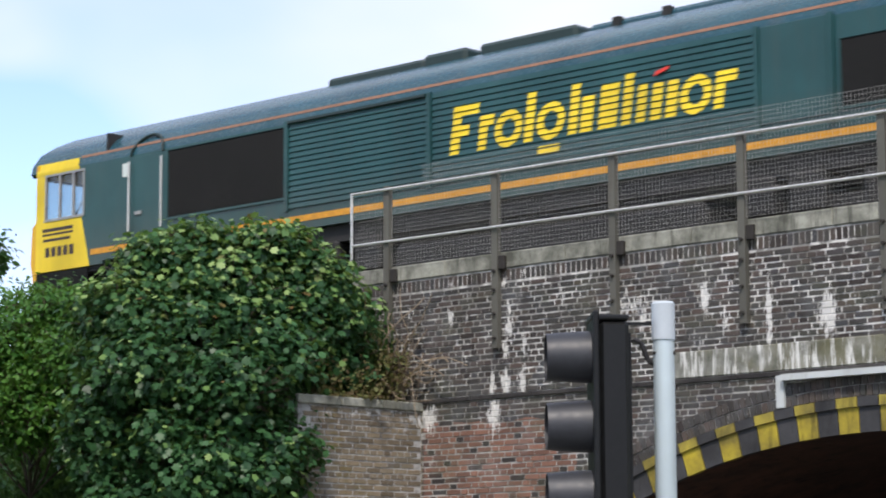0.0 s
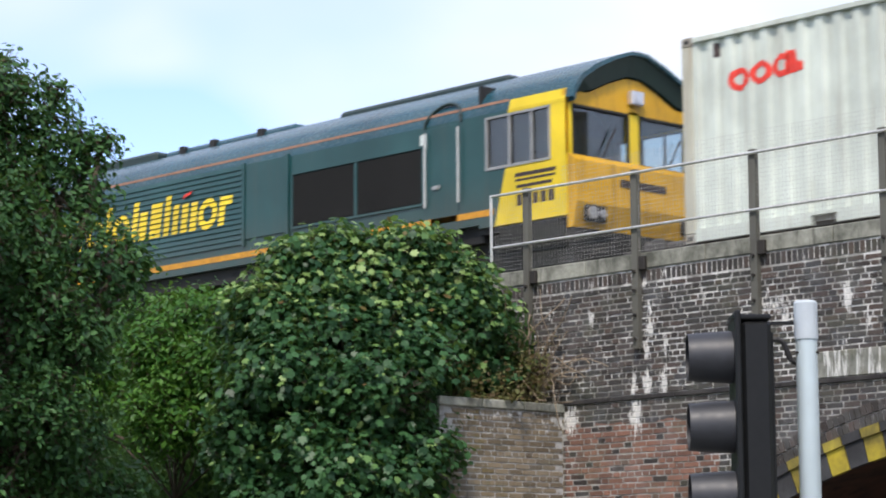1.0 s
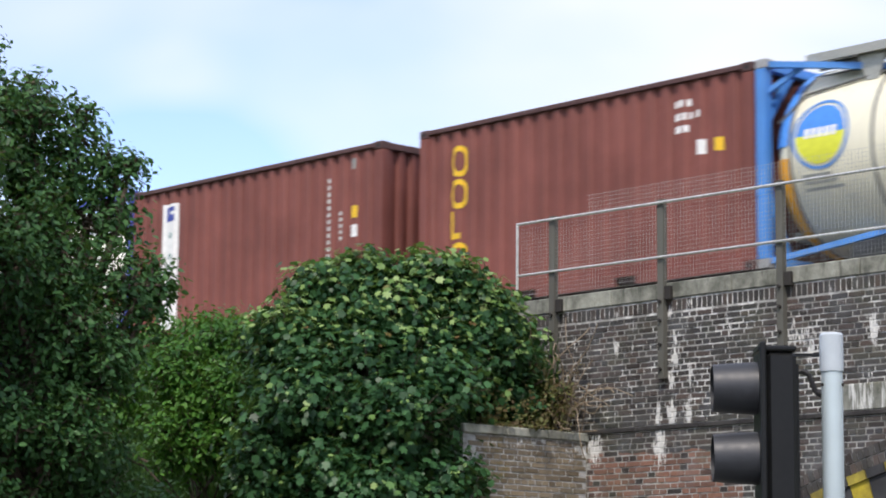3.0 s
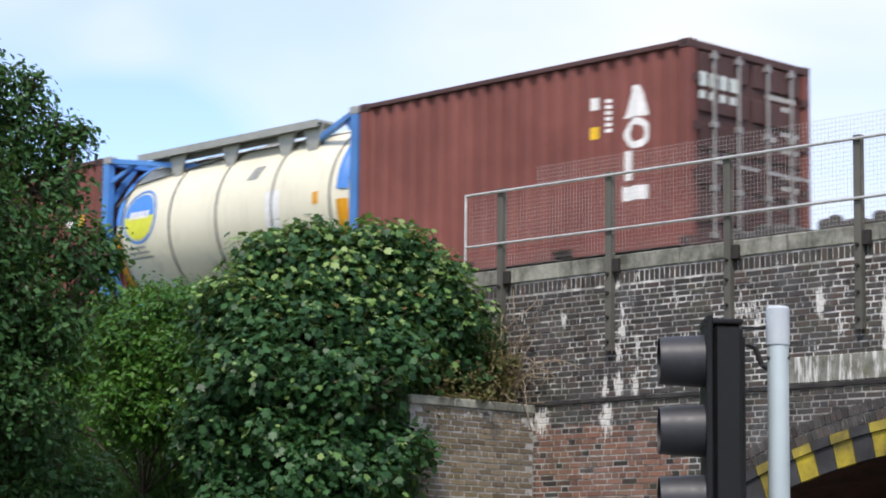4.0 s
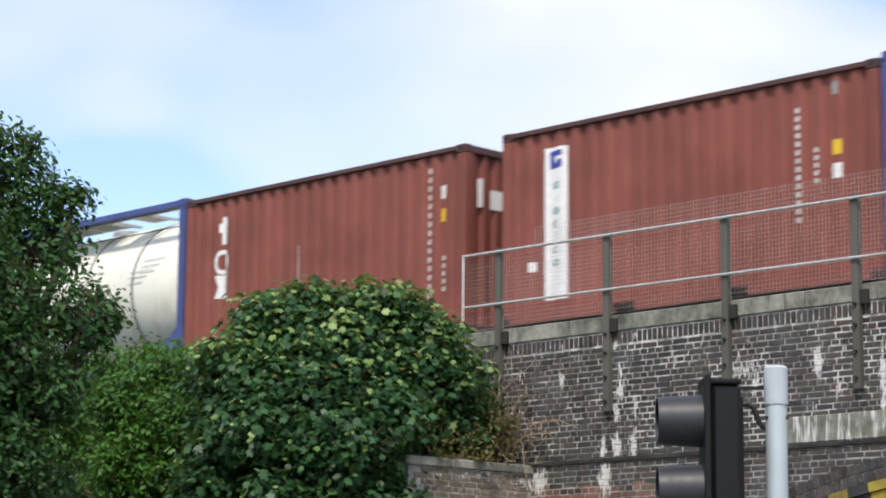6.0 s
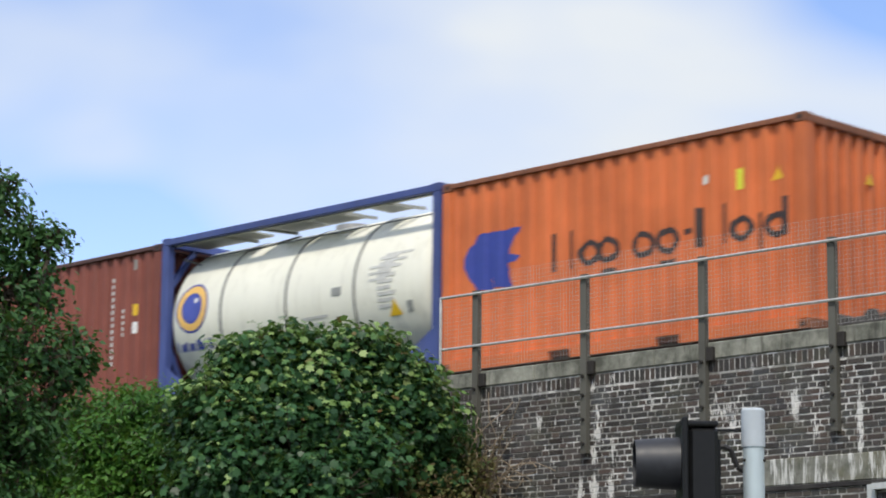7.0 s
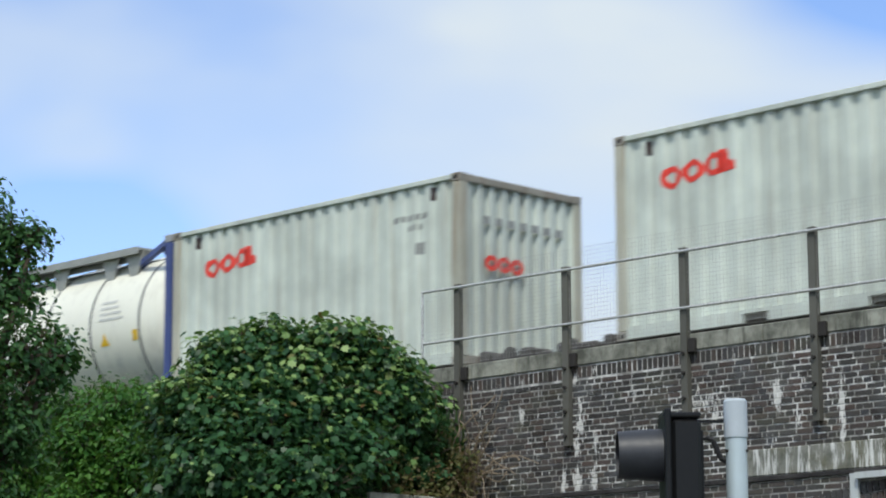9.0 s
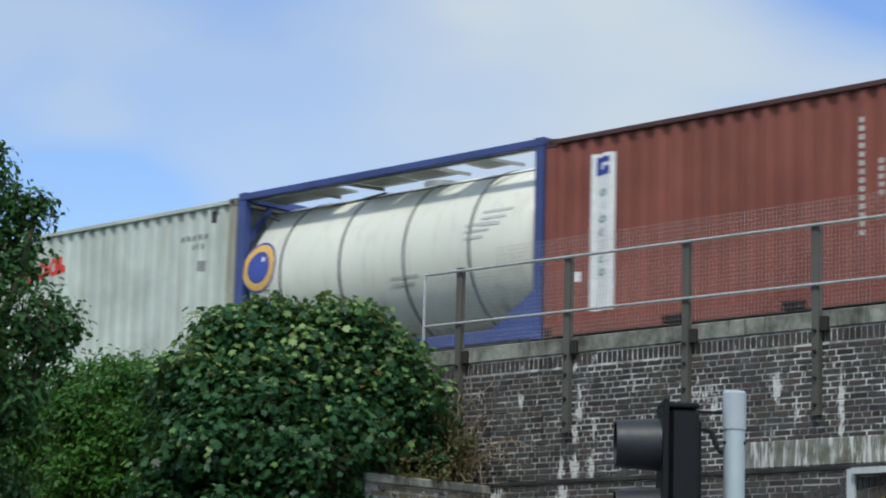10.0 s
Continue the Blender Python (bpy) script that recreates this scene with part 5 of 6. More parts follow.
    for a in (0, n):
        f += [(a + i, a + i + 1, a + i + 1 + 2 * n, a + i + 2 * n) for i in range(n - 1)]
    return g.add(v, f, mi)


def cab(loco, front):
    """A hollow cab at one end: d is its outward direction along x, e its end."""
    d = -1 if front else 1
    e = LB if front else LE
    far = e - d * 1.62                       # bulkhead

    def X(a, b):
        return sorted((e - d * a, e - d * b))

    # side walls round the window; yellow at the end, green behind
    wa, wb = (0.22, 1.18) if front else (0.27, 1.48)
    for s in (-1, 1):
        y0, y1 = sorted((s * HW, s * (HW - 0.05)))
        sx = [((0.0, wa), 2.37, 3.05, LOCO_YEL), ((0.0, 1.05), 3.05, 3.12, LOCO_YEL), ((1.05, 1.62), 3.05, 3.12, LOCO_GREEN), ((wb, 1.62), 2.37, 3.05, LOCO_GREEN)]
        for (a, b), z0, z1, m in sx:
            xa, xb = X(a, b)
            part("cab_side", Geo().box(xa, xb, y0, y1, z0, z1), m, loco)
        q0, q1 = 1.10, 1.32
        lo = [(e, 1.58), (e - d * q1, 1.58), (e - d * q0, 2.37), (e, 2.37)]
        part("cab_side", Geo().prism(lo, "y", y0, y1), LOCO_YEL, loco, "yellow cab side panel")
        part("cab_side", Geo().prism([(e - d * q1, 1.58), (far, 1.58), (far, 2.37), (e - d * q0, 2.37)], "y", y0, y1), LOCO_GREEN, loco)
        xa, xb = X(wa, wb)
        pane = part("side_window", Geo().box(xa, xb, s * (HW - 0.028) - 0.004, s * (HW - 0.028) + 0.004, 2.37, 3.05), GLASS, loco)
        pane.visible_shadow = False
        g = Geo()
        ya, yb = sorted((s * (HW + 0.012), s * (HW - 0.02)))
        for xx in (xa, xa + (xb - xa) * 0.36, xa + (xb - xa) * 0.70, xb - 0.035):
            g.box(xx, xx + 0.035, ya, yb, 2.36, 3.06)
        g.box(xa, xb, ya, yb, 2.345, 2.38)
        g.box(xa, xb, ya, yb, 3.04, 3.07)
        part("window_frame", g, STEEL, pane, "bare aluminium window frame")
        # number and builder's lines as plain bars
        if s < 0:
            g = Geo()
            for i in range(5):
                xx = e - d * (0.92 if not front else 0.30) + (i * 0.145 if not front else -d * 0 + i * 0.145)
                xx = min(e - d * 0.2, e - d * 0.95) + 0.05 + i * 0.145
                g.box(xx, xx + 0.10, -HW - 0.004, -HW + 0.001, 1.80, 1.95)
            part("number_panel", g, DARK_INK, loco)
            g = Geo()
            lo_x = min(e - d * 0.15, e - d * 0.95)
            g.box(lo_x + 0.02, lo_x + 0.76, -HW - 0.004, -HW + 0.001, 2.13, 2.16)
            g.box(lo_x + 0.02, lo_x + 0.76, -HW - 0.004, -HW + 0.001, 2.19, 2.24)
            g.box(lo_x + 0.04, lo_x + 0.70, -HW - 0.004, -HW + 0.001, 2.04, 2.08)
            part("name_panel", g, DARK_INK, loco)
            part("roof_patch", Geo().add([(e, -HW - 0.006, 3.08), (e - d * 1.05, -HW - 0.006, 3.08), (e - d * 1.03, -HW - 0.006, 3.125), (e - d * 1.02, -1.303, 3.255), (e, -1.303, 3.255), (e, -HW - 0.006, 3.125)], [(0, 1, 2, 5), (5, 2, 3, 4)]), LOCO_YEL, loco)
    # end face: pillars, sill, lintel; screens between
    xo, xi = sorted((e, e - d * 0.06))
    for y0, y1, z0, z1, m in ((-HW, -1.20, 2.37, 3.10, LOCO_YEL), (1.20, HW, 2.37, 3.10, LOCO_YEL), (-0.10, 0.10, 2.37, 3.10, LOCO_YEL), (-HW, HW, 3.06, 3.24, LOCO_OCH)):
        part("cab_front", Geo().box(xo, xi, y0, y1, z0, z1), m, loco)
    nose = [(e, 2.40), (e + d * 0.13, 2.30), (e + d * 0.16, 1.75), (e + d * 0.08, 1.42), (e - d * 0.06, 1.42), (e - d * 0.06, 2.40)]
    part("nose", Geo().prism(nose, "y", -HW + 0.03, HW - 0.03), LOCO_OCH, loco, "grimy orange-yellow cab nose")
    for y0, y1 in ((-1.20, -0.10), (0.10, 1.20)):
        w = part("windscreen", Geo().box(xo + 0.02, xo + 0.028, y0, y1, 2.37, 3.06), GLASS, loco)
        w.visible_shadow = False
        g = Geo()
        xf0, xf1 = sorted((e + d * 0.008, e - d * 0.02))
        for a, b, c0, c1 in ((y0, y1, 2.365, 2.40), (y0, y1, 3.03, 3.065), (y0, y0 + 0.035, 2.365, 3.065), (y1 - 0.035, y1, 2.365, 3.065)):
            g.box(xf0, xf1, a, b, c0, c1)
        part("gasket", g, RUBBER, w, "black rubber windscreen gasket")
        g = Geo().beam((e + d * 0.03, (y0 + y1) / 2, 2.42), (e + d * 0.03, (y0 + y1) / 2 + 0.25, 2.82), 0.015, 0.02)
        part("wiper", g, BLACK, w)
    # roof over the cab with its hood
    part("cab_roof", shell(Geo(), far, e + d * 0.14, ROOF_ALL), LOCO_ROOF, loco, smooth=True)
    hood = [(y * 0.97, z - 0.03) for y, z in ROOF_ALL]
    low = [(y, max(3.22, z - 0.30)) for y, z in hood]
    n = len(hood)
    g = Geo().add([(e + d * 0.10, y, z) for y, z in hood] + [(e + d * 0.02, y, z) for y, z in low], [(i, i + 1, n + i + 1, n + i) for i in range(n - 1)])
    part("hood", g, LOCO_HOOD, loco, "black-green cab roof hood")
    part("cab_end_panel", Geo().prism([(y * 0.98, z - 0.02) for y, z in low] + [(1.25, 3.20), (-1.25, 3.20)], "x", e - d * 0.02, e - d * 0.05), LOCO_OCH, loco)
    part("top_lamp", Geo().box(*sorted((e - d * 0.02, e + d * 0.10)), -0.12, 0.12, 3.18, 3.38, c=0.02).tube((e + d * 0.10, 0, 3.28), (e + d * 0.115, 0, 3.28), 0.075, 14), LAMP, loco)
    for s in (-1, 1):
        hl = part("headlight", Geo().box(*sorted((e + d * 0.10, e + d * 0.20)), s * 0.95 - 0.20, s * 0.95 + 0.20, 1.50, 1.72, c=0.03), LOCO_DARK, loco)
        part("lens", Geo().tube((e + d * 0.20, s * 1.05, 1.61), (e + d * 0.225, s * 1.05, 1.61), 0.085, 14).tube((e + d * 0.20, s * 0.86, 1.61), (e + d * 0.225, s * 0.86, 1.61), 0.06, 14), LAMP, hl)
        part("buffer", Geo().tube((e + d * 0.05, s * 0.87, 1.06), (e + d * 0.55, s * 0.87, 1.06), 0.11, 14).tube((e + d * 0.55, s * 0.87, 1.06), (e + d * 0.60, s * 0.87, 1.06), 0.23, 18), LOCO_DARK, loco, smooth=True)
        part("skirt_grille", Geo().box(*X(0.02, 1.25), s * (HW - 0.02) - 0.01, s * (HW - 0.02) + 0.01, 1.18, 1.56), LOCO_GRILLE, loco)
    part("name_panel", Geo().box(*sorted((e + d * 0.150, e + d * 0.155)), -0.45, 0.45, 2.02, 2.12), DARK_INK, loco)
    part("buffer_beam", Geo().box(*sorted((e + d * 0.08, e - d * 0.2)), -HW + 0.05, HW - 0.05, 0.75, 1.42), LOCO_DARK, loco)
    part("snow_plough", Geo().prism([(e + d * 0.10, 1.0), (e + d * 0.16, 0.25), (e - d * 0.10, 0.25), (e - d * 0.25, 1.0)], "y", -1.15, 1.15), LOCO_DARK, loco)
    part("under_skirt", Geo().box(*X(0.1, 2.3), -1.12, 1.12, 0.62, 1.5), LOCO_DARK, loco)
    part("coupling", Geo().box(*sorted((e + d * 0.1, e + d * 0.5)), -0.12, 0.12, 0.92, 1.14), LOCO_DARK, loco)
    # inside
    part("bulkhead", Geo().box(*sorted((far, far - d * 0.04)), -HW + 0.05, HW - 0.05, 1.5, 3.55), LOCO_DARK, loco)
    part("cab_floor", Geo().box(*sorted((far, e)), -HW + 0.05, HW - 0.05, 1.50, 1.62), LOCO_DARK, loco)
    part("cab_desk", Geo().box(*X(0.08, 0.55), -1.1, 0.2, 1.62, 2.34), LOCO_DARK, loco)
    part("cab_seat", Geo().box(*X(0.75, 1.1), -0.8, -0.4, 1.62, 2.2).box(*X(1.02, 1.12), -0.8, -0.4, 2.2, 2.62), RUBBER, loco)
    # door with handrails
    da, db = (2.27, 3.00) if front else (1.97, 2.63)
    for s in (-1, 1):
        xa, xb = X(da, db)
        yo = s * (HW + 0.006)
        door = part("cab_door", Geo().box(xa + 0.06, xb - 0.06, *sorted((yo, s * (HW - 0.02))), 1.60, 3.08, c=0.004), LOCO_GREEN, loco)
        part("door_handle", Geo().box(xa + 0.12, xa + 0.26, *sorted((s * (HW + 0.007), s * (HW + 0.03))), 2.22, 2.27), STEEL, door)
        for xx in (xa, xb):
            part("handrail", Geo().tube((xx, s * (HW + 0.05), 1.98), (xx, s * (HW + 0.05), 3.02), 0.016, 8), HANDRAIL, loco, "white-grey handrail", smooth=True)
        mid = (xa + xb) / 2
        g = Geo()
        arc = []
        for i in range(13):
            a = math.pi * i / 12
            z = 3.10 + 0.30 * math.sin(a)
            arc.append((mid + 0.36 * math.cos(a), s * (1.335 if z < 3.13 else 1.30 + (3.25 - z) * 0.5), z))
        g.path(arc, 0.024, 6)
        part("door_arch", g, LOCO_HOOD, loco, "dark rain strip over the door")
        for z in (0.94, 1.32):
            part("step", Geo().box(xa + 0.05, xb - 0.05, *sorted((s * (HW - 0.15), s * (HW + 0.04))), z - 0.02, z + 0.02, c=0.004), STEEL, loco)
        for xx in (xa, xb - 0.04):
            part("step_bracket", Geo().box(xx, xx + 0.04, *sorted((s * HW, s * (HW + 0.03))), 0.7, 1.6), LOCO_DARK, loco)
        if s < 0:
            xs = xa - 0.20 if front else xa - 0.14
            part("data_plate", Geo().box(xs, xs + 0.13, -HW - 0.005, -HW + 0.001, 2.82, 3.02), PALE_B, loco)


def wordmark_inside(x, z):
    """Whether a point of the side falls on the big yellow name's plain shapes; x from its start, z from its foot."""
    x = x - 0.14 * z
    for kind, a, b, c0, c1 in WORD:
        if kind == "s":
            if a <= x <= b and c0 <= z <= c1:
                return True
        else:
            r = ((x - a) / b) ** 2 + ((z - c0) / c1) ** 2
            w = (1 - 0.115 / b) * (1 - 0.10 / c1)
            if w * 0.9 <= r <= 1.0:
                return True
    return False


WORD = [("s", 0.0, 0.15, 0.0, 0.64), ("s", 0.15, 0.44, 0.50, 0.64), ("s", 0.15, 0.30, 0.22, 0.36),
        ("s", 0.48, 0.62, 0.0, 0.45), ("s", 0.62, 0.72, 0.31, 0.45),
        ("o", 0.98, 0.23, 0.225, 0.235),
        ("s", 1.26, 1.40, 0.0, 0.62),
        ("o", 1.68, 0.23, 0.225, 0.235), ("s", 1.52, 1.86, -0.19, -0.07),
        ("s", 1.98, 2.12, 0.0, 0.64), ("s", 2.17, 2.36, 0.0, 0.44),
        ("s", 2.46, 2.74, 0.0, 0.54),
        ("s", 2.82, 2.96, 0.0, 0.64),
        ("s", 3.04, 3.18, 0.0, 0.46),
        ("s", 3.26, 3.42, 0.0, 0.45), ("s", 3.49, 3.65, 0.0, 0.45),
        ("o", 3.92, 0.23, 0.225, 0.235),
        ("s", 4.20, 4.34, 0.0, 0.45), ("s", 4.34, 4.50, 0.31, 0.45)]


def locomotive():
    loco = thing("locomotive", "dark green diesel locomotive with yellow cab ends", "locomotive")
    a, b = LB + 1.62, LE - 1.62
    part("sole_frame", Geo().box(a, b, -HW + 0.09, HW - 0.09, 1.40, 1.628), LOCO_DARK, loco)
    part("body", Geo().prism([(-HW, 1.63), (HW, 1.63), (HW, 3.12), (-HW, 3.12)], "x", a, b), LOCO_GREEN, loco)
    part("roof", Geo().prism([(-HW, 3.12)] + ROOF_ALL[1:-1] + [(HW, 3.12)], "x", a, b), LOCO_ROOF, loco, smooth=True)
    for d, e in ((-1, LB), (1, LE)):
        cab(loco, d < 0)
    for s in (-1, 1):
        def Y(p, q):
            return sorted((s * (HW + p), s * (HW + q)))
        part("lining", Geo().box(LB + 1.06, LE - 1.06, *sorted((s * 1.292, s * 1.302)), 3.24, 3.275), LOCO_LINE, loco, "faded orange lining")
        part("sole_stripe", Geo().box(LB + 1.34, LE - 1.34, *Y(0.001, 0.006), 1.735, 1.82), LOCO_STRIPE, loco, "orange sole stripe")
        for x0, x1, z0, z1 in ((-18.93, -16.46, 2.10, 3.08), (-7.39, -6.03, 2.06, 2.83), (-5.97, -4.62, 2.06, 2.83)):
            gr = part("grille", Geo().box(x0, x1, *Y(-0.01, 0.012), z0, z1), LOCO_GRILLE, loco, "dark air intake grille")
            g = Geo()
            k = int((x1 - x0) / 0.06)
            for i in range(k):
                xx = x0 + 0.03 + i * (x1 - x0 - 0.03) / k
                g.box(xx, xx + 0.012, *Y(0.012, 0.022), z0 + 0.02, z1 - 0.02)
            part("grille_barring", g, LOCO_DARK, gr)
            g = Geo().box(x0 - 0.04, x1 + 0.04, *Y(0.0, 0.026), z1, z1 + 0.035).box(x0 - 0.04, x1 + 0.04, *Y(0.0, 0.026), z0 - 0.035, z0).box(x0 - 0.04, x0, *Y(0.0, 0.026), z0, z1).box(x1, x1 + 0.04, *Y(0.0, 0.026), z0, z1)
            part("grille_frame", g, LOCO_GREEN, gr)
        for x in (-16.43, -13.73, -8.54, -7.52):
            part("pilaster", Geo().box(x - 0.035, x + 0.035, *Y(0.0, 0.035), 1.90, 3.16), LOCO_GREEN, loco)
        part("flat_panel", Geo().box(-8.49, -7.57, *Y(0.0, 0.02), 2.0, 3.14, c=0.006), LOCO_GREEN, loco)
        # dark strip standing in for the shadow gap above the first louvres
        part("gutter", Geo().box(-16.39, -13.78, *Y(0.0, 0.05), 3.115, 3.15), LOCO_HOOD, loco)
        # louvres
        for x0, x1, top in ((-16.39, -13.78, 3.10), (-13.68, -8.59, 3.15)):
            n = 15
            ph = (top - 1.93) / n
            me = None
            for i in range(n):
                if me is None:
                    g = Geo().prism([(0.0, ph * 0.98), (s * 0.004, ph * 0.98), (s * 0.020, ph * 0.12), (s * 0.017, 0.0), (0.0, 0.0)], "x", x0, x1)
                    me = g.mesh("louvre_slat", LOCO_GREEN)
                part("louvre_slat", me, None, loco, at=pose(0, s * HW, 1.93 + i * ph))
        # big yellow name in plain shapes, broken by the louvres
        if s < 0:
            g = Geo()
            ph = (3.15 - 1.93) / 15
            for i in range(15):
                for k in range(4):
                    f0, f1 = 0.08 + 0.22 * k, 0.08 + 0.22 * (k + 1)
                    z0, z1 = 1.93 + (i + f0) * ph, 1.93 + (i + f1) * ph
                    zm = (z0 + z1) / 2 - 2.275
                    y0, y1 = -HW - 0.026 + 0.018 * f0, -HW - 0.026 + 0.018 * f1
                    x, run = -0.2, None
                    while x < 4.9:
                        on = wordmark_inside(x, zm)
                        if on and run is None:
                            run = x
                        if not on and run is not None:
                            g.add([(-13.37 + run, y0, z0), (-13.37 + x, y0, z0), (-13.37 + x, y1, z1), (-13.37 + run, y1, z1)], [(0, 1, 2, 3)])
                            run = None
                        x += 0.012
            part("name_mark", g, LOCO_YEL, loco, "big slanted yellow plain shapes")
            part("red_dash", Geo().prism([(-10.02, 2.80), (-9.80, 2.86), (-9.78, 2.90), (-9.98, 2.86)], "y", -HW - 0.04, -HW - 0.03), RED_INK, loco)
    # roof fittings
    for x0, x1, w, z, label in ((-16.6, -14.7, 0.42, 3.925, "roof hatch"), (-14.65, -13.85, 0.50, 3.94, "fan cowl"), (-13.7, -12.0, 0.42, 3.955, "exhaust silencer"), (-11.9, -8.6, 0.30, 3.93, "roof hatch"), (-7.5, -3.9, 0.36, 3.915, "radiator hatch")):
        part(label.replace(" ", "_"), Geo().box(x0, x1, -w, w, 3.70, z, c=0.05), LOCO_HOOD if x0 < -11.95 or x0 > -7.6 else LOCO_ROOF, loco)
    for x in (-11.4, -10.6, -9.4):
        part("lifting_lug", Geo().box(x - 0.06, x + 0.06, -0.35, -0.25, 3.80, 3.95), LOCO_DARK, loco)
    part("fuel_tank", Geo().box(-14.5, -9.4, -1.25, 1.25, 0.35, 1.25, c=0.08), LOCO_DARK, loco)
    for x in (-16.0, -15.2, -8.9, -8.2):
        part("equipment_box", Geo().box(x, x + 0.5, -1.28, -0.8, 0.95, 1.42, c=0.04), LOCO_DARK, loco)
    part("air_reservoir", Geo().tube((-12.9, -1.05, 1.38), (-10.2, -1.05, 1.38), 0.13, 14), LOCO_DARK, loco, smooth=True)
    for x in (-17.9, -6.1):
        g = Geo()
        for s in (-1, 1):
            y0, y1 = sorted((s * 0.95, s * 1.15))
            g.prism([(x - 2.35, 0.62), (x + 2.35, 0.62), (x + 2.35, 0.95), (x + 1.6, 1.12), (x - 1.6, 1.12), (x - 2.35, 0.95)], "y", y0, y1)
            for dx in (-1.0, 1.0):
                g.tube((x + dx, s * 1.15, 0.62), (x + dx, s * 1.15, 1.36), 0.13, 12)
        bog = part("bogie", g, LOCO_DARK, loco)
        for dx in (-1.85, 0, 1.85):
            wheelset(bog, x + dx, 0.53)
    TRAIN.append((loco, 0.0, RAIL_Z))


locomotive()

# ---- plants ----
def leaf_nodes(name, dark, light, gloss=0.45, warm=None):
    m = Nodes(name, gloss, 0, 0.26)
    rnd = m.n("NewGeometry").outputs["Random Per Island"]
    base = m.mix(rnd, dark, light)
    base = m.mix(m.math("MULTIPLY", m.ramp(m.noise(m.coord("World"), 0.9, 4), 0.4, 0.65), 0.4), base, dark)
    if warm:
        base = m.mix(m.ramp(rnd, 0.93, 0.97), base, warm)
    m.put(m.b.inputs["Base Color"], base)
    tr = m.n("BsdfTranslucent", Color=m.mix(0.5, base, (0.16, 0.26, 0.03)))
    mx = m.n("MixShader", Fac=0.32)
    m.t.links.new(m.b.outputs["BSDF"], mx.inputs[1])
    m.t.links.new(tr.outputs["BSDF"], mx.inputs[2])
    m.t.links.new(mx.outputs["Shader"], m.t.nodes["Material Output"].inputs["Surface"])
    return m.mat


LEAF_SYC = leaf_nodes("sycamore leaf", (0.016, 0.057, 0.024), (0.074, 0.190, 0.068), 0.40, (0.18, 0.32, 0.10))
# young leaf colour that also carries the sunlit tops of the bush
LEAF_YOUNG_LIT = leaf_nodes("young and top-lit sycamore leaf", (0.12, 0.23, 0.056), (0.36, 0.50, 0.18), 0.40, (0.16, 0.10, 0.04))
LEAF_TREE = leaf_nodes("dark small leaf", (0.019, 0.066, 0.024), (0.088, 0.205, 0.064), 0.46)
LEAF_LIGHT = leaf_nodes("bright small leaf", (0.026, 0.104, 0.018), (0.108, 0.255, 0.040), 0.45)
LEAF_DRY = leaf_nodes("dry reddish leaf", (0.10, 0.060, 0.030), (0.15, 0.19, 0.06), 0.6)
GRASS = leaf_nodes("rank grass", (0.024, 0.068, 0.022), (0.070, 0.150, 0.046), 0.55)
BARK = concrete("grey-brown bark", (0.06, 0.045, 0.032), (0.14, 0.11, 0.085))
STEM = concrete("pale dry stem", (0.20, 0.15, 0.10), (0.36, 0.29, 0.21))

LOBED = np.array([(0, 0, 0), (0.20, 0.06, 0.04), (0.50, 0.22, -0.06), (0.37, 0.46, 0.03), (0.50, 0.80, -0.08), (0.23, 0.78, 0.02), (0, 1.10, -0.12),
                  (-0.23, 0.78, 0.02), (-0.50, 0.80, -0.08), (-0.37, 0.46, 0.03), (-0.50, 0.22, -0.06), (-0.20, 0.06, 0.04), (0, 0.45, -0.02)])
LOBED_F = [(12, i, i + 1) for i in range(0, 11)] + [(12, 11, 0)]
OVAL = np.array([(0, 0, 0), (0.28, 0.35, 0.05), (0.22, 0.75, 0.05), (0, 1.05, -0.04), (-0.22, 0.75, 0.05), (-0.28, 0.35, 0.05)])
OVAL_F = [(0, 1, 2, 3), (0, 3, 4, 5)]


def leaves_mesh(name, pos, up, size, mat, lobed, rng):
    """Many small leaves in one mesh: places, ways in which they face, and sizes."""
    tpl, tf = (LOBED, LOBED_F) if lobed else (OVAL, OVAL_F)
    n = len(pos)
    up = up / np.linalg.norm(up, axis=1, keepdims=True)
    ax = rng.normal(size=(n, 3))
    ax[:, 2] -= 0.8                     # tips hang
    ax -= up * np.sum(ax * up, axis=1, keepdims=True)
    ax /= np.linalg.norm(ax, axis=1, keepdims=True)
    sd = np.cross(ax, up)
    v = pos[:, None, :] + size[:, None, None] * (tpl[None, :, 0:1] * sd[:, None, :] + tpl[None, :, 1:2] * ax[:, None, :] + tpl[None, :, 2:3] * up[:, None, :])
    k = len(tpl)
    me = bpy.data.meshes.new(name)
    base = np.arange(n)[:, None] * k
    loops = np.concatenate([(base + np.array(f)[None, :]) for f in tf], axis=1)
    sizes = np.tile(np.array([len(f) for f in tf]), n)
    me.vertices.add(n * k)
    me.vertices.foreach_set("co", v.reshape(-1).astype(np.float32))
    me.loops.add(loops.size)
    me.loops.foreach_set("vertex_index", loops.reshape(-1).astype(np.int32))
    me.polygons.add(len(sizes))
    me.polygons.foreach_set("loop_start", (np.cumsum(sizes) - sizes).astype(np.int32))
    me.polygons.foreach_set("loop_total", sizes.astype(np.int32))
    me.materials.append(mat)
    me.update(calc_edges=True)
    me.validate()
    return me


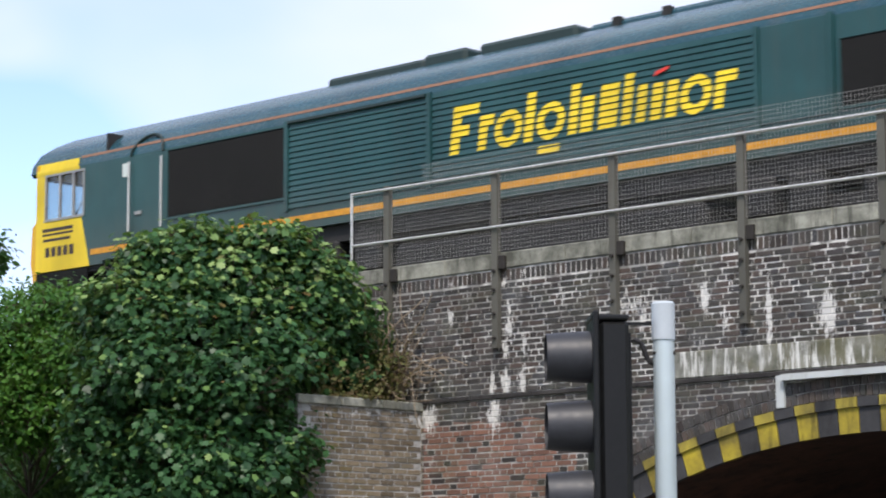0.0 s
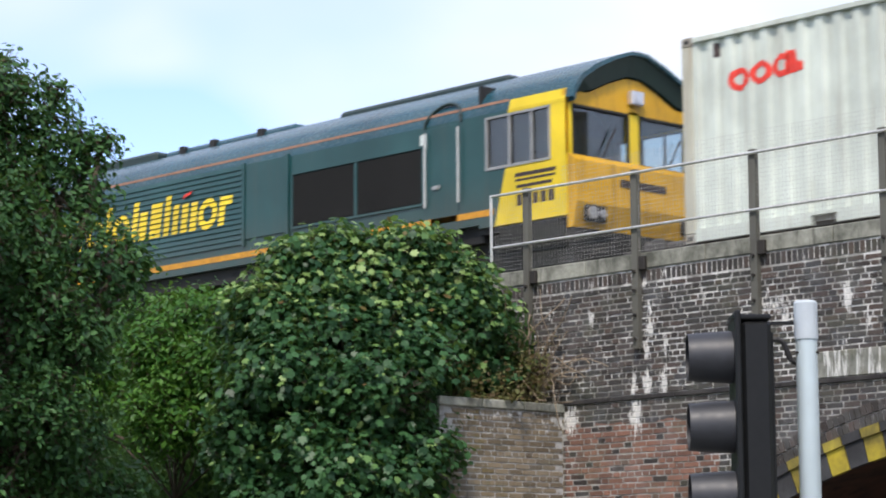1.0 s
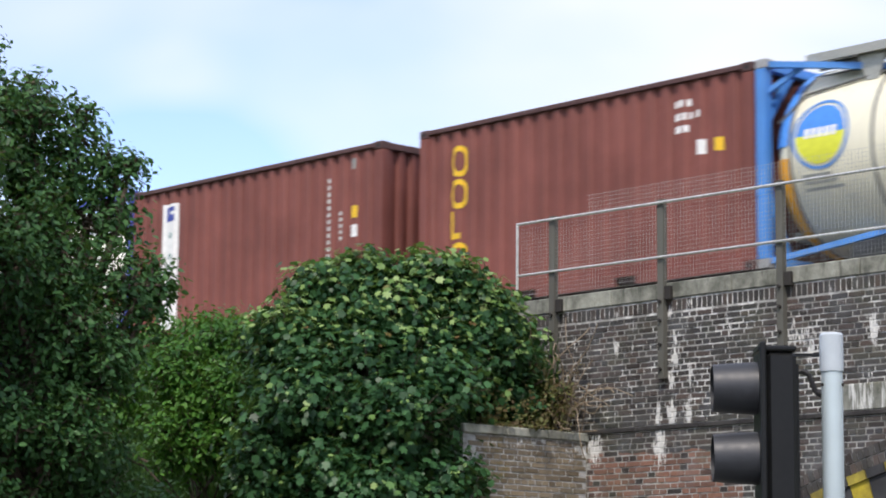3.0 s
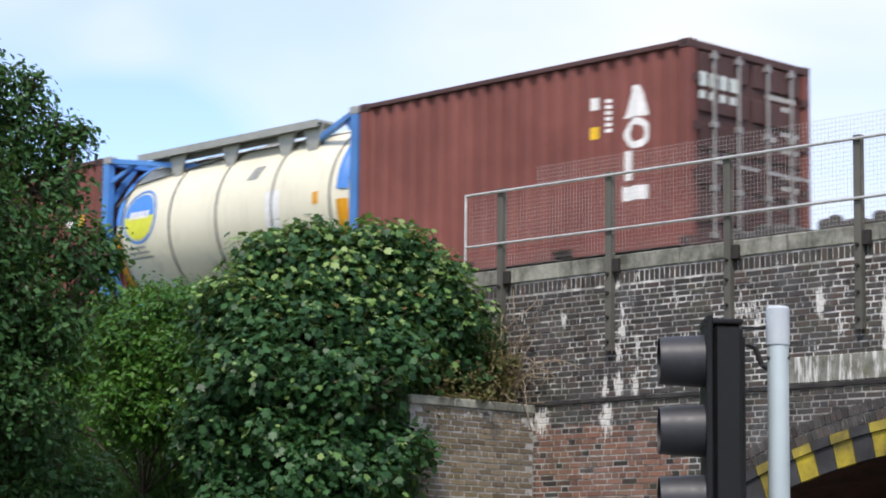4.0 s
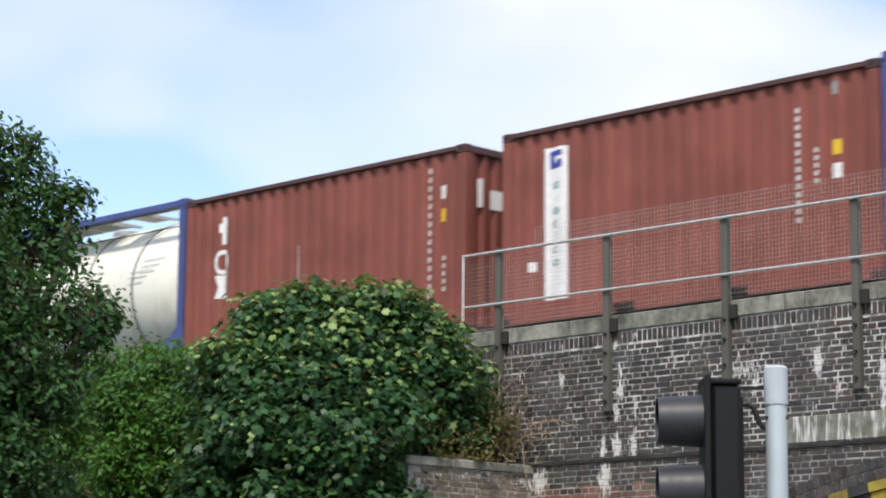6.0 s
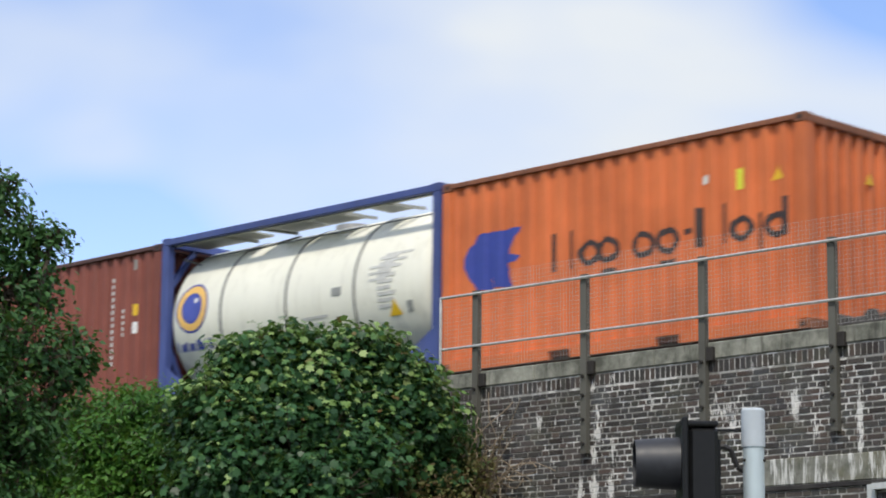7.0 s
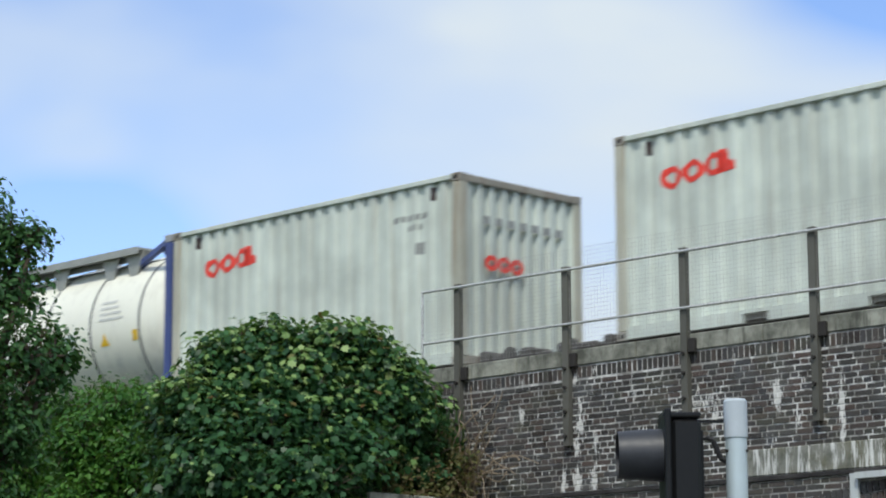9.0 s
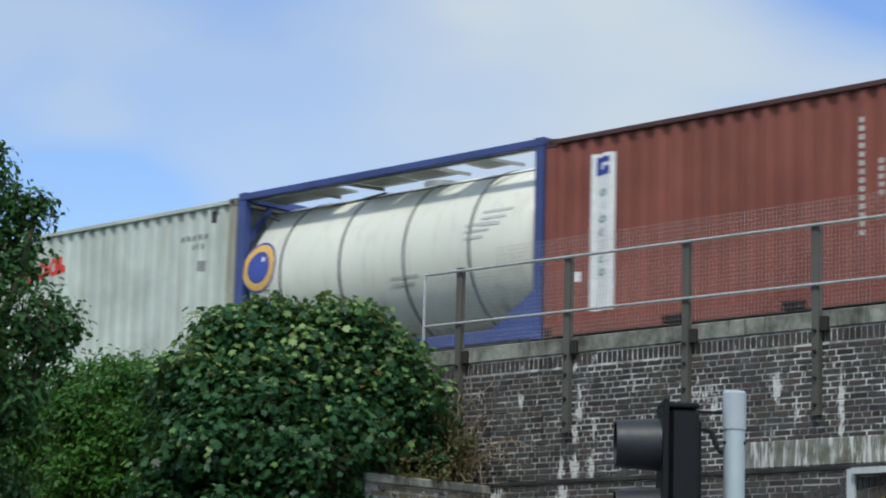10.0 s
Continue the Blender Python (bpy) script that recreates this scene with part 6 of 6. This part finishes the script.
def clumps(lumps, rng):
    """Breaks each large lump into a core and flat sprays of leaves round it."""
    out = []
    for x, y, z, r in lumps:
        if r < 0.45:
            out.append((x, y, z, r))
            continue
        out.append((x, y, z, r * 0.72))
        n = int(9 + 14 * r)
        for k in range(n):
            if rng.random() < 0.33:
                continue
            h = 1 - 2 * (k + 0.5) / n
            a = k * 2.39996 + rng.random() * 0.7
            s = math.sqrt(1 - h * h)
            q = r * (0.58 + 0.26 * rng.random())
            out.append((x + q * s * math.cos(a), y + q * s * math.sin(a), z + q * h, r * (0.22 + 0.18 * rng.random()) * (1.25 if r < 0.8 else 1.0)))
    return np.array(out)


def crown_points(lumps, count, rng, shoots=0.06, per=9, spread=0.16):
    """Leaf places on twigs that reach the outside of a cluster of lumps."""
    lumps = clumps(lumps, rng)
    area = np.maximum(lumps[:, 3], 0.22) ** 1.6
    pick = rng.choice(len(lumps), size=count // per * 2, p=area / area.sum())
    d = rng.normal(size=(len(pick), 3))
    d /= np.linalg.norm(d, axis=1, keepdims=True)
    rad = lumps[pick, 3] * (0.72 + 0.32 * rng.random(len(pick)) ** 0.7)
    rad *= 1 + 0.16 * np.sin(d[:, 0] * 7 + pick) * np.sin(d[:, 1] * 6 + 2 * pick) + 0.10 * np.sin(d[:, 2] * 11 + pick)
    long = rng.random(len(pick)) < shoots
    rad[long] *= 1.24
    tips = lumps[pick, :3] + d * rad[:, None] * np.array((1, 1, 0.72))
    keep = np.ones(len(pick), bool)
    for i, (x, y, z, r) in enumerate(lumps):
        inside = np.linalg.norm(tips - np.array((x, y, z)), axis=1) < 0.66 * r
        keep &= ~(inside & (pick != i))
    tips, d = tips[keep][:count // per], d[keep][:count // per]
    m = len(tips)
    pos = np.repeat(tips, per, axis=0) + np.clip(rng.normal(size=(m * per, 3)), -1.6, 1.6) * spread
    out = np.repeat(d, per, axis=0)
    up = out * 0.75 + np.array((0, 0, 0.62)) + rng.normal(size=(m * per, 3)) * 0.38
    return pos, up, tips, d


def limb(g, a, b, r0, r1, rng, bend=0.12):
    a, b = np.array(a, float), np.array(b, float)
    pts = [a + (b - a) * t + rng.normal(size=3) * bend * math.sin(math.pi * t) for t in np.linspace(0, 1, 6)]
    for i in range(5):
        g.tube(pts[i], pts[i + 1], r0 + (r1 - r0) * i / 5, 8, 0, r0 + (r1 - r0) * (i + 1) / 5, cap=False)


def plant(name, label, category, foot, lumps, count, size, mat, lobed, seed, stem=0.12, per=9, spread=0.16, shoots=0.06, young=None, tops_from=0.0):
    rng = np.random.default_rng(seed)
    t = thing(name, label, category)
    hub = np.mean(np.array(lumps)[:, :3], axis=0)
    hub[2] = foot[2] + (hub[2] - foot[2]) * 0.45
    g = Geo()
    limb(g, foot, hub, stem, stem * 0.7, rng, 0.08)
    part("trunk", g, BARK, t, smooth=True)
    g = Geo()
    for x, y, z, r in lumps:
        limb(g, hub, (x, y, z), stem * 0.55, 0.02, rng)
        for k in range(5):
            d = rng.normal(size=3)
            d /= np.linalg.norm(d)
            limb(g, (x, y, z), np.array((x, y, z)) + d * r * 0.85, 0.02, 0.006, rng, 0.05)
    part("branchwork", g, BARK, t, smooth=True)
    pos, up, tips, d = crown_points(lumps, count, rng, shoots, per, spread)
    g = Geo()
    for a, b in zip(tips[::2], d[::2]):
        g.tube(a - b * 0.30 - np.array((0, 0, 0.10)), a + b * spread, 0.007, 3, 0, 0.003, cap=False)
    twigs = part("twig_work", g, BARK, t)
    twigs["kind"] = "stuff"
    sz = size * (0.55 + 0.75 * rng.random(len(pos)))
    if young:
        # young shoots at the twig tops, coloured brighter for light on upward-facing leaves
        sky = (up[:, 2] > 0.55) & (pos[:, 2] > tops_from + 0.5 * rng.random(len(pos))) & (rng.random(len(pos)) < 0.62) | (rng.random(len(pos)) < 0.035)
        part("young_lit_leaves", leaves_mesh("young_lit_leaves", pos[sky], up[sky], sz[sky] * 0.95, young, lobed, rng), None, t, "yellow-green young and top-lit leaves")
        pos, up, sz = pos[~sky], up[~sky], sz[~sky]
    part("crown", leaves_mesh("crown", pos, up, sz, mat, lobed, rng), None, t)
    return t


BUSH = [(-20.95, 17.35, 5.45, 0.17), (-20.76, 17.8, 5.62, 0.15), (-20.59, 18.0, 5.60, 0.17), (-20.27, 18.4, 5.60, 0.15), (-20.05, 18.6, 5.56, 0.17), (-19.92, 18.8, 5.60, 0.15), (-19.85, 19.1, 5.35, 0.2),
        (-20.52, 17.9, 4.21, 1.42), (-20.85, 17.92, 5.12, 0.78), (-20.32, 18.66, 5.18, 0.80), (-20.14, 19.16, 4.98, 0.58), (-21.0, 17.34, 4.50, 0.66), (-20.95, 17.1, 3.5, 0.66),
        (-20.12, 17.75, 3.0, 1.0), (-20.02, 19.42, 4.35, 0.40), (-21.12, 17.60, 5.30, 0.40), (-20.35, 18.65, 5.42, 0.38), (-19.98, 18.15, 3.2, 0.55), (-20.65, 17.4, 2.4, 0.95), (-20.65, 18.2, 5.42, 0.34), (-20.18, 19.0, 5.38, 0.34), (-19.95, 18.1, 3.05, 0.62), (-19.95, 18.45, 3.55, 0.36), (-20.95, 17.75, 5.42, 0.3), (-20.0, 19.35, 4.9, 0.40)]
# first two lumps are added, mostly unseen, to shade the crown's lower leaves
TREE = [(-19.75, 11.5, 6.2, 0.8), (-20.1, 10.9, 7.4, 0.9), (-21.46, 12.83, 5.1, 1.35), (-21.34, 13.04, 6.75, 0.62), (-21.11, 13.76, 6.2, 0.5), (-20.94, 14.19, 5.85, 0.4), (-20.81, 14.53, 5.72, 0.24), (-20.51, 14.31, 5.2, 0.4),
        (-20.38, 14.63, 5.15, 0.22), (-20.6, 13.81, 4.5, 0.72), (-20.9, 12.93, 3.7, 0.95), (-20.66, 14.36, 4.65, 0.4), (-21.5, 12.77, 7.35, 0.55), (-22.16, 11.8, 6.2, 1.45), (-22.1, 11.71, 4.2, 1.5), (-20.7, 13.3, 5.25, 0.8),
        (-21.01, 12.71, 2.6, 0.9), (-21.96, 12.21, 8.0, 0.7), (-21.01, 13.51, 6.85, 0.25), (-20.56, 13.71, 3.6, 0.5), (-21.01, 14.11, 6.3, 0.3), (-20.86, 14.41, 6.02, 0.2), (-21.26, 13.41, 6.95, 0.38), (-20.41, 14.51, 4.95, 0.26),
        (-20.68, 14.57, 6.4, 0.13), (-20.83, 14.35, 6.48, 0.23), (-21.01, 14.11, 6.72, 0.28), (-20.99, 14.13, 6.97, 0.13), (-21.16, 13.86, 7.02, 0.22), (-21.31, 13.66, 7.22, 0.2), (-20.54, 14.77, 5.32, 0.18), (-20.48, 14.84, 5.12, 0.15),
        (-20.74, 14.49, 5.9, 0.2), (-20.76, 14.46, 6.2, 0.15), (-21.01, 14.11, 3.1, 0.6), (-21.36, 14.61, 2.6, 0.7), (-21.56, 15.21, 2.6, 0.6), (-21.45, 12.65, 7.8, 0.38), (-21.75, 12.2, 8.4, 0.4)]
BACK = [(-23.2, 17.4, 3.85, 0.55), (-23.4, 17.96, 4.86, 0.50), (-23.33, 18.38, 5.06, 0.38), (-23.49, 17.51, 4.64, 0.48), (-23.03, 18.43, 4.70, 0.42), (-24.4, 18.5, 5.28, 0.34), (-24.85, 18.4, 5.30, 0.32), (-23.85, 18.5, 5.22, 0.32), (-25.2, 18.3, 5.15, 0.36), (-22.71, 17.71, 4.35, 0.50),
        (-24.6, 16.9, 4.5, 0.6), (-25.6, 16.9, 4.6, 0.7), (-22.6, 18.9, 4.7, 0.4)]
plant("sycamore_bush", "dense dark green sycamore bush on the embankment", "bush", (-20.5, 17.9, bank_z(-20.5, 17.9) - 0.1), BUSH, 62000, 0.086, LEAF_SYC, True, 11, 0.10, 9, 0.11, 0.14, LEAF_YOUNG_LIT, 4.6)
plant("hedge_tree", "tall dark green small-leaved tree beside the embankment", "tree", (-21.6, 12.6, bank_z(-21.6, 12.6) - 0.1), TREE, 105000, 0.080, LEAF_TREE, False, 12, 0.20, 12, 0.10, 0.06)
plant("bright_bush", "lighter green leafy bush beside the track", "bush", (-23.4, 17.6, bank_z(-23.4, 17.6) - 0.1), BACK, 21000, 0.085, LEAF_LIGHT, False, 13, 0.022, 9, 0.11, 0.10)


def bank_growth():
    """Rank grass and weeds over the slope."""
    rng = np.random.default_rng(21)
    n = 27000
    x = -19.9 - 9.5 * rng.random(n)
    y = 13.5 + 7.0 * rng.random(n) ** 0.8
    z = np.array([bank_z(a, b) for a, b in zip(x, y)])
    h = 0.25 + 0.55 * rng.random(n)
    lean = rng.normal(size=(n, 2)) * 0.25
    a = rng.random(n) * math.pi
    w = 0.010 + 0.012 * rng.random(n)
    base = np.stack([x, y, z - 0.03], 1)
    sd = np.stack([np.cos(a) * w, np.sin(a) * w, np.zeros(n)], 1)
    mid = base + np.stack([lean[:, 0] * 0.35 * h, lean[:, 1] * 0.35 * h, h * 0.6], 1)
    tip = base + np.stack([lean[:, 0] * h * 1.3, lean[:, 1] * h * 1.3, h], 1)
    v = np.stack([base - sd, base + sd, mid + sd * 0.8, mid - sd * 0.8, tip], 1).reshape(-1, 3)
    k = np.arange(n)[:, None] * 5
    loops = np.concatenate([k + np.array([[0, 1, 2, 3]]), k + np.array([[3, 2, 4]])], 1)
    me = bpy.data.meshes.new("grass")
    me.vertices.add(n * 5)
    me.vertices.foreach_set("co", v.reshape(-1).astype(np.float32))
    me.loops.add(loops.size)
    me.loops.foreach_set("vertex_index", loops.reshape(-1).astype(np.int32))
    me.polygons.add(2 * n)
    st = np.tile(np.array([0, 4]), n) + np.repeat(np.arange(n) * 7, 2)
    me.polygons.foreach_set("loop_start", st.astype(np.int32))
    me.polygons.foreach_set("loop_total", np.tile(np.array([4, 3]), n).astype(np.int32))
    me.materials.append(GRASS)
    me.update(calc_edges=True)
    tagged(new("grass", me), "rank green grass and weeds on the slope", "grass", kind="stuff")
    n = 20000
    x = -20.2 - 7.5 * rng.random(n)
    y = 14.5 + 6.0 * rng.random(n)
    z = np.array([bank_z(a, b) for a, b in zip(x, y)]) + 0.75 * rng.random(n)
    pos = np.stack([x, y, z], 1)
    up = np.array((0, -0.2, 1.0)) + rng.normal(size=(n, 3)) * 0.5
    me = leaves_mesh("undergrowth", pos, up, 0.06 + 0.07 * rng.random(n), GRASS, False, rng)
    tagged(new("undergrowth", me), "low green nettles and weeds on the slope", "weeds", kind="stuff")


bank_growth()


def bramble():
    """Dry stems and reddish leaves hanging over the wall's end."""
    rng = np.random.default_rng(31)
    b = thing("bramble", "dry tangled bramble with reddish leaves at the wall end", "bramble")
    g = Geo()
    for k in range(34):
        p = np.array((-20.05 + 0.62 * rng.random(), 20.0 + 0.30 * rng.random(), 3.86))
        d = np.array((0.25 * rng.normal(), -0.10 + 0.08 * rng.normal(), 1.0))
        pts = [p]
        for i in range(7):
            d = d + rng.normal(size=3) * 0.30 + np.array((0.03, 0, -0.12))
            q = pts[-1] + d / np.linalg.norm(d) * (0.10 + 0.09 * rng.random())
            q[1] = min(q[1], 20.30)
            q[2] = max(q[2], 3.87)
            pts.append(q)
        g.path(pts, 0.004 + 0.005 * rng.random(), 5)
    for k in range(12):
        p = np.array((-20.0 + 0.35 * rng.random(), 20.05 + 0.2 * rng.random(), 3.95))
        d = np.array((0.10 * rng.normal(), -0.05, 1.0))
        pts = [p]
        for i in range(12):
            d = d + rng.normal(size=3) * 0.22 + np.array((0.03, 0.0, -0.07))
            q = pts[-1] + d / np.linalg.norm(d) * 0.12
            q[1] = min(q[1], 20.27)
            pts.append(q)
        g.path(pts, 0.004 + 0.003 * rng.random(), 5)
    part("stem_tangle", g, STEM, b, "pale dry stems")
    n = 1500
    c = np.array([(-19.75, 20.0, 4.25), (-19.62, 19.95, 4.08), (-19.9, 19.9, 4.5), (-19.55, 19.45, 3.98), (-19.6, 18.95, 3.96)])[rng.integers(0, 5, n)]
    pos = c + rng.normal(size=(n, 3)) * np.array((0.16, 0.10, 0.16))
    pos[:, 1] = np.minimum(pos[:, 1], 20.32)
    pos[:, 2] = np.maximum(pos[:, 2], 3.88)
    up = np.array((0.2, -0.5, 0.7)) + rng.normal(size=(n, 3)) * 0.5
    part("leafage", leaves_mesh("leafage", pos, up, 0.03 + 0.045 * rng.random(n), LEAF_DRY, False, rng), None, b)


bramble()

# ---- traffic signal ----
SIG_BLACK = plain("black signal housing", (0.008, 0.0085, 0.009), 0.40, 0, 0.2, 30, 0.3)
SIG_VISOR = plain("dark grey visor", (0.027, 0.029, 0.034), 0.5, 0, 0.2, 30)
POLE_GREY = paint("pale grey-blue galvanised pole", (0.48, 0.56, 0.58), 0.42, (0.20, 0.22, 0.16), 0.30, metal=0.2)
POLE_CAP = plain("smooth grey pole cap", (0.46, 0.51, 0.54), 0.45, 0, 0.05)
DIRTY_LENS = plain("unlit signal lens", (0.05, 0.02, 0.02), 0.2)

PX, PY = -7.366, 9.474
sig = thing("traffic_signal", "black three-light traffic signal on a pale grey pole", "traffic signal")
g = Geo().tube((PX, PY, 0.0), (PX, PY, 2.87), 0.054, 24)
pole = part("pole", g, POLE_GREY, sig, "pale grey galvanised pole", smooth=True)
part("pole_cap", Geo().tube((PX, PY, 2.868), (PX, PY, 3.05), 0.060, 24).tube((PX, PY, 3.05), (PX, PY, 3.062), 0.060, 24, 0, 0.050), POLE_CAP, pole, "smooth grey plastic cap", smooth=True)
g = Geo()
for a in (0.3, 2.2, 4.4):
    g.tube((PX + 0.05 * math.cos(a), PY + 0.05 * math.sin(a), 2.80), (PX + 0.062 * math.cos(a), PY + 0.062 * math.sin(a), 2.80), 0.009, 6)
part("screw", g, BOLT, pole)
head_at = pose(-7.585, 9.302, 0, 0, 0, -134.4)     # its x points the way the lights face


def H(g):
    g.v = [tuple(head_at @ Vector(q)) for q in g.v]
    return g


body = part("housing", H(Geo().box(-0.088, 0.060, -0.155, 0.155, 1.86, 2.955, c=0.02).box(-0.105, -0.088, -0.10, 0.10, 1.9, 2.90, c=0.006)), SIG_BLACK, sig)
part("front_board", H(Geo().box(0.062, 0.094, -0.168, 0.168, 1.84, 3.005, c=0.008)), SIG_BLACK, body)
part("top_plate", H(Geo().box(-0.09, 0.10, -0.16, 0.16, 2.958, 2.985, c=0.008)), SIG_BLACK, body)
for zc in (2.785, 2.435, 2.085):
    g = Geo()
    n = 26
    prof = [(0.095, 0.132), (0.20, 0.127), (0.318, 0.118), (0.318, 0.113), (0.20, 0.122), (0.095, 0.126)]
    g.lathe_x(prof, 0.0, zc, n)
    part("visor", H(g), SIG_VISOR, body, "dark grey tunnel visor", smooth=True)
    part("lens", H(Geo().tube((0.095, 0, zc), (0.112, 0, zc), 0.105, 24)), DIRTY_LENS, body, smooth=True)
for z, r in ((2.955, 0.008), (1.98, 0.012)):
    part("bracket", H(Geo().beam((-0.09, 0, z), (-0.255, 0, z), 0.035, 0.014)), SIG_BLACK, sig)
part("clamp_band", Geo().tube((PX, PY, 1.96), (PX, PY, 2.0), 0.058, 20), SIG_BLACK, pole, smooth=True)
g = Geo()
pts = [(-0.085, 0, 2.86), (-0.13, 0, 2.875), (-0.165, 0, 2.86), (-0.185, 0, 2.81), (-0.20, 0, 2.77), (-0.235, 0, 2.75), (-0.25, 0, 2.745)]
g.path(pts, 0.014, 8)
part("cable", H(g), RUBBER, sig, "black rubber cable", smooth=True)
part("cable_strip", H(Geo().box(-0.246, -0.232, -0.02, 0.02, 2.70, 2.985, c=0.004)), RUBBER, sig)

# ---- bricks of the walls ----
def brick_mesh(w, h, d, seed):
    """A worn brick face with its edges: w wide, h high, standing d out of the mortar."""
    rng = random.Random(seed)
    j = [rng.uniform(-0.0025, 0.0025) for _ in range(8)]
    x, z = w / 2, h / 2
    k = 0.004
    v = [(-x, d, -z), (x, d, -z), (x, d, z), (-x, d, z), (-x + k + j[0], 0, -z + k + j[1]), (x - k + j[2], 0, -z + k + j[3]), (x - k + j[4], 0, z - k + j[5]), (-x + k + j[6], 0, z - k + j[7])]
    f = [(4, 5, 6, 7), (0, 1, 5, 4), (1, 2, 6, 5), (2, 3, 7, 6), (3, 0, 4, 7)]
    return v, f


SINGLE = {}


def single(kind, w, h, d, rng):
    """Shared meshes for the bricks that are objects of their own."""
    k = (kind, rng.randrange(4))
    if k not in SINGLE:
        v, f = brick_mesh(w, h, d, hash(kind) % 97 + k[1] if isinstance(kind, int) else len(kind) * 7 + k[1])
        g = Geo().add(v, f)
        SINGLE[k] = g.mesh("brick", BRICK)
    return SINGLE[k]


def in_arch(x, z, r):
    return (x - ARCH_X) ** 2 + (z - ARCH_Z) ** 2 < r * r and abs(x - ARCH_X) < HALF + 0.9


def lay_wall():
    """Header courses between courses of stretchers, above and below the ledge."""
    rng = random.Random(5)
    rest = Geo()
    singles = 0
    gap = 0.011
    rows = [3.889 + COURSE * (k + 0.5) for k in range(19)] + [3.828 - COURSE * (k + 0.5) for k in range(23)]
    for row, z in enumerate(rows):
        header = row % 2 == 1
        x = X_L + 0.01 + (0.056 if header else (0.1125 if row % 4 == 2 else 0.0)) + rng.uniform(-0.02, 0.02)
        while x < -12.5:
            short = rng.random() < (0.80 if header else 0.20)
            w = (0.1125 if short else 0.225) - gap
            xc = x + w / 2
            ok = not in_arch(xc, z - COURSE * 0.3, R_OUT - 0.07)
            if z < 3.87 and xc < WING_X - 0.05 or z < 4.15 and z > 3.86 and xc > -15.74:
                ok = False
            if ok:
                d = 0.014
                y = WALL_Y + rng.uniform(-0.0035, 0.0035)
                hh = COURSE - gap
                if singles < 300 and -15.9 < xc < -12.95 and z > 3.86:
                    me = single("h" if short else "ss", w, hh, d, rng)
                    part("brick", me, None, wall, at=pose(xc, y, z + rng.uniform(-0.002, 0.002), 0, rng.uniform(-0.7, 0.7), 0))
                    singles += 1
                else:
                    v, f = brick_mesh(w, hh, d, rng.random())
                    dz = rng.uniform(-0.002, 0.002)
                    rest.add([(a + xc, b + y, c + z + dz) for a, b, c in v], f)
            x += w + gap
    # bricks on end under the coping
    x = X_L + 0.01
    while x < -12.5:
        v, f = brick_mesh(0.066, 0.132, 0.014, rng.random())
        y = WALL_Y + rng.uniform(-0.003, 0.003)
        rest.add([(a + x + 0.033, b + y, c + 5.250) for a, b, c in v], f)
        x += 0.0755
    tagged(part("brickwork", rest.mesh("brickwork", BRICK, fix=False), None, wall), kind="stuff")
    # two rings of headers over the arch
    for r0 in (R_MID + 0.006, R_MID + 0.124):
        r = r0 + 0.056
        step_a = 0.0765 / r
        a = -0.475
        while a < 0.06:
            xc, zc = ARCH_X + r * math.sin(a), ARCH_Z + r * math.cos(a)
            me = single("a", 0.067, 0.110, 0.014, rng)
            part("arch_brick", me, None, wall, at=pose(xc, WALL_Y - 0.011 + rng.uniform(-0.003, 0.003), zc, 0, math.degrees(a), 0))
            a += step_a


def lay_wing():
    rng = random.Random(8)
    z = 3.735 - COURSE / 2
    row = 0
    gap = 0.012
    while z > 2.55:
        header = row % 4 == 3
        pitch = 0.1125 if header else 0.225
        y = 20.33 - (0.056 if header else 0.1125 * (row % 2))
        while y > 18.6:
            w = pitch - gap
            me = single("w" if header else "www", w, COURSE - gap, 0.014, rng)
            part("brick", me, None, wing, at=pose(WING_X + rng.uniform(-0.002, 0.003), y - w / 2, z + rng.uniform(-0.002, 0.002), 0, 0, 90))
            y -= pitch
        z -= COURSE
        row += 1


lay_wall()
lay_wing()

for ob in scene.objects:
    if ob.name.split(".")[0] in ("marking", "screw", "number_panel", "name_panel", "wire_mesh", "grille_barring", "logo_letters", "keeper"):
        ob["kind"] = "stuff"     # rows of marks too small to tell apart


def motions():
    """The train's run along the track."""
    for ob, u, z in TRAIN:
        walk(ob, [(t, pose(x + u, TRACK_Y, z)) for t, x in RUN])


motions()
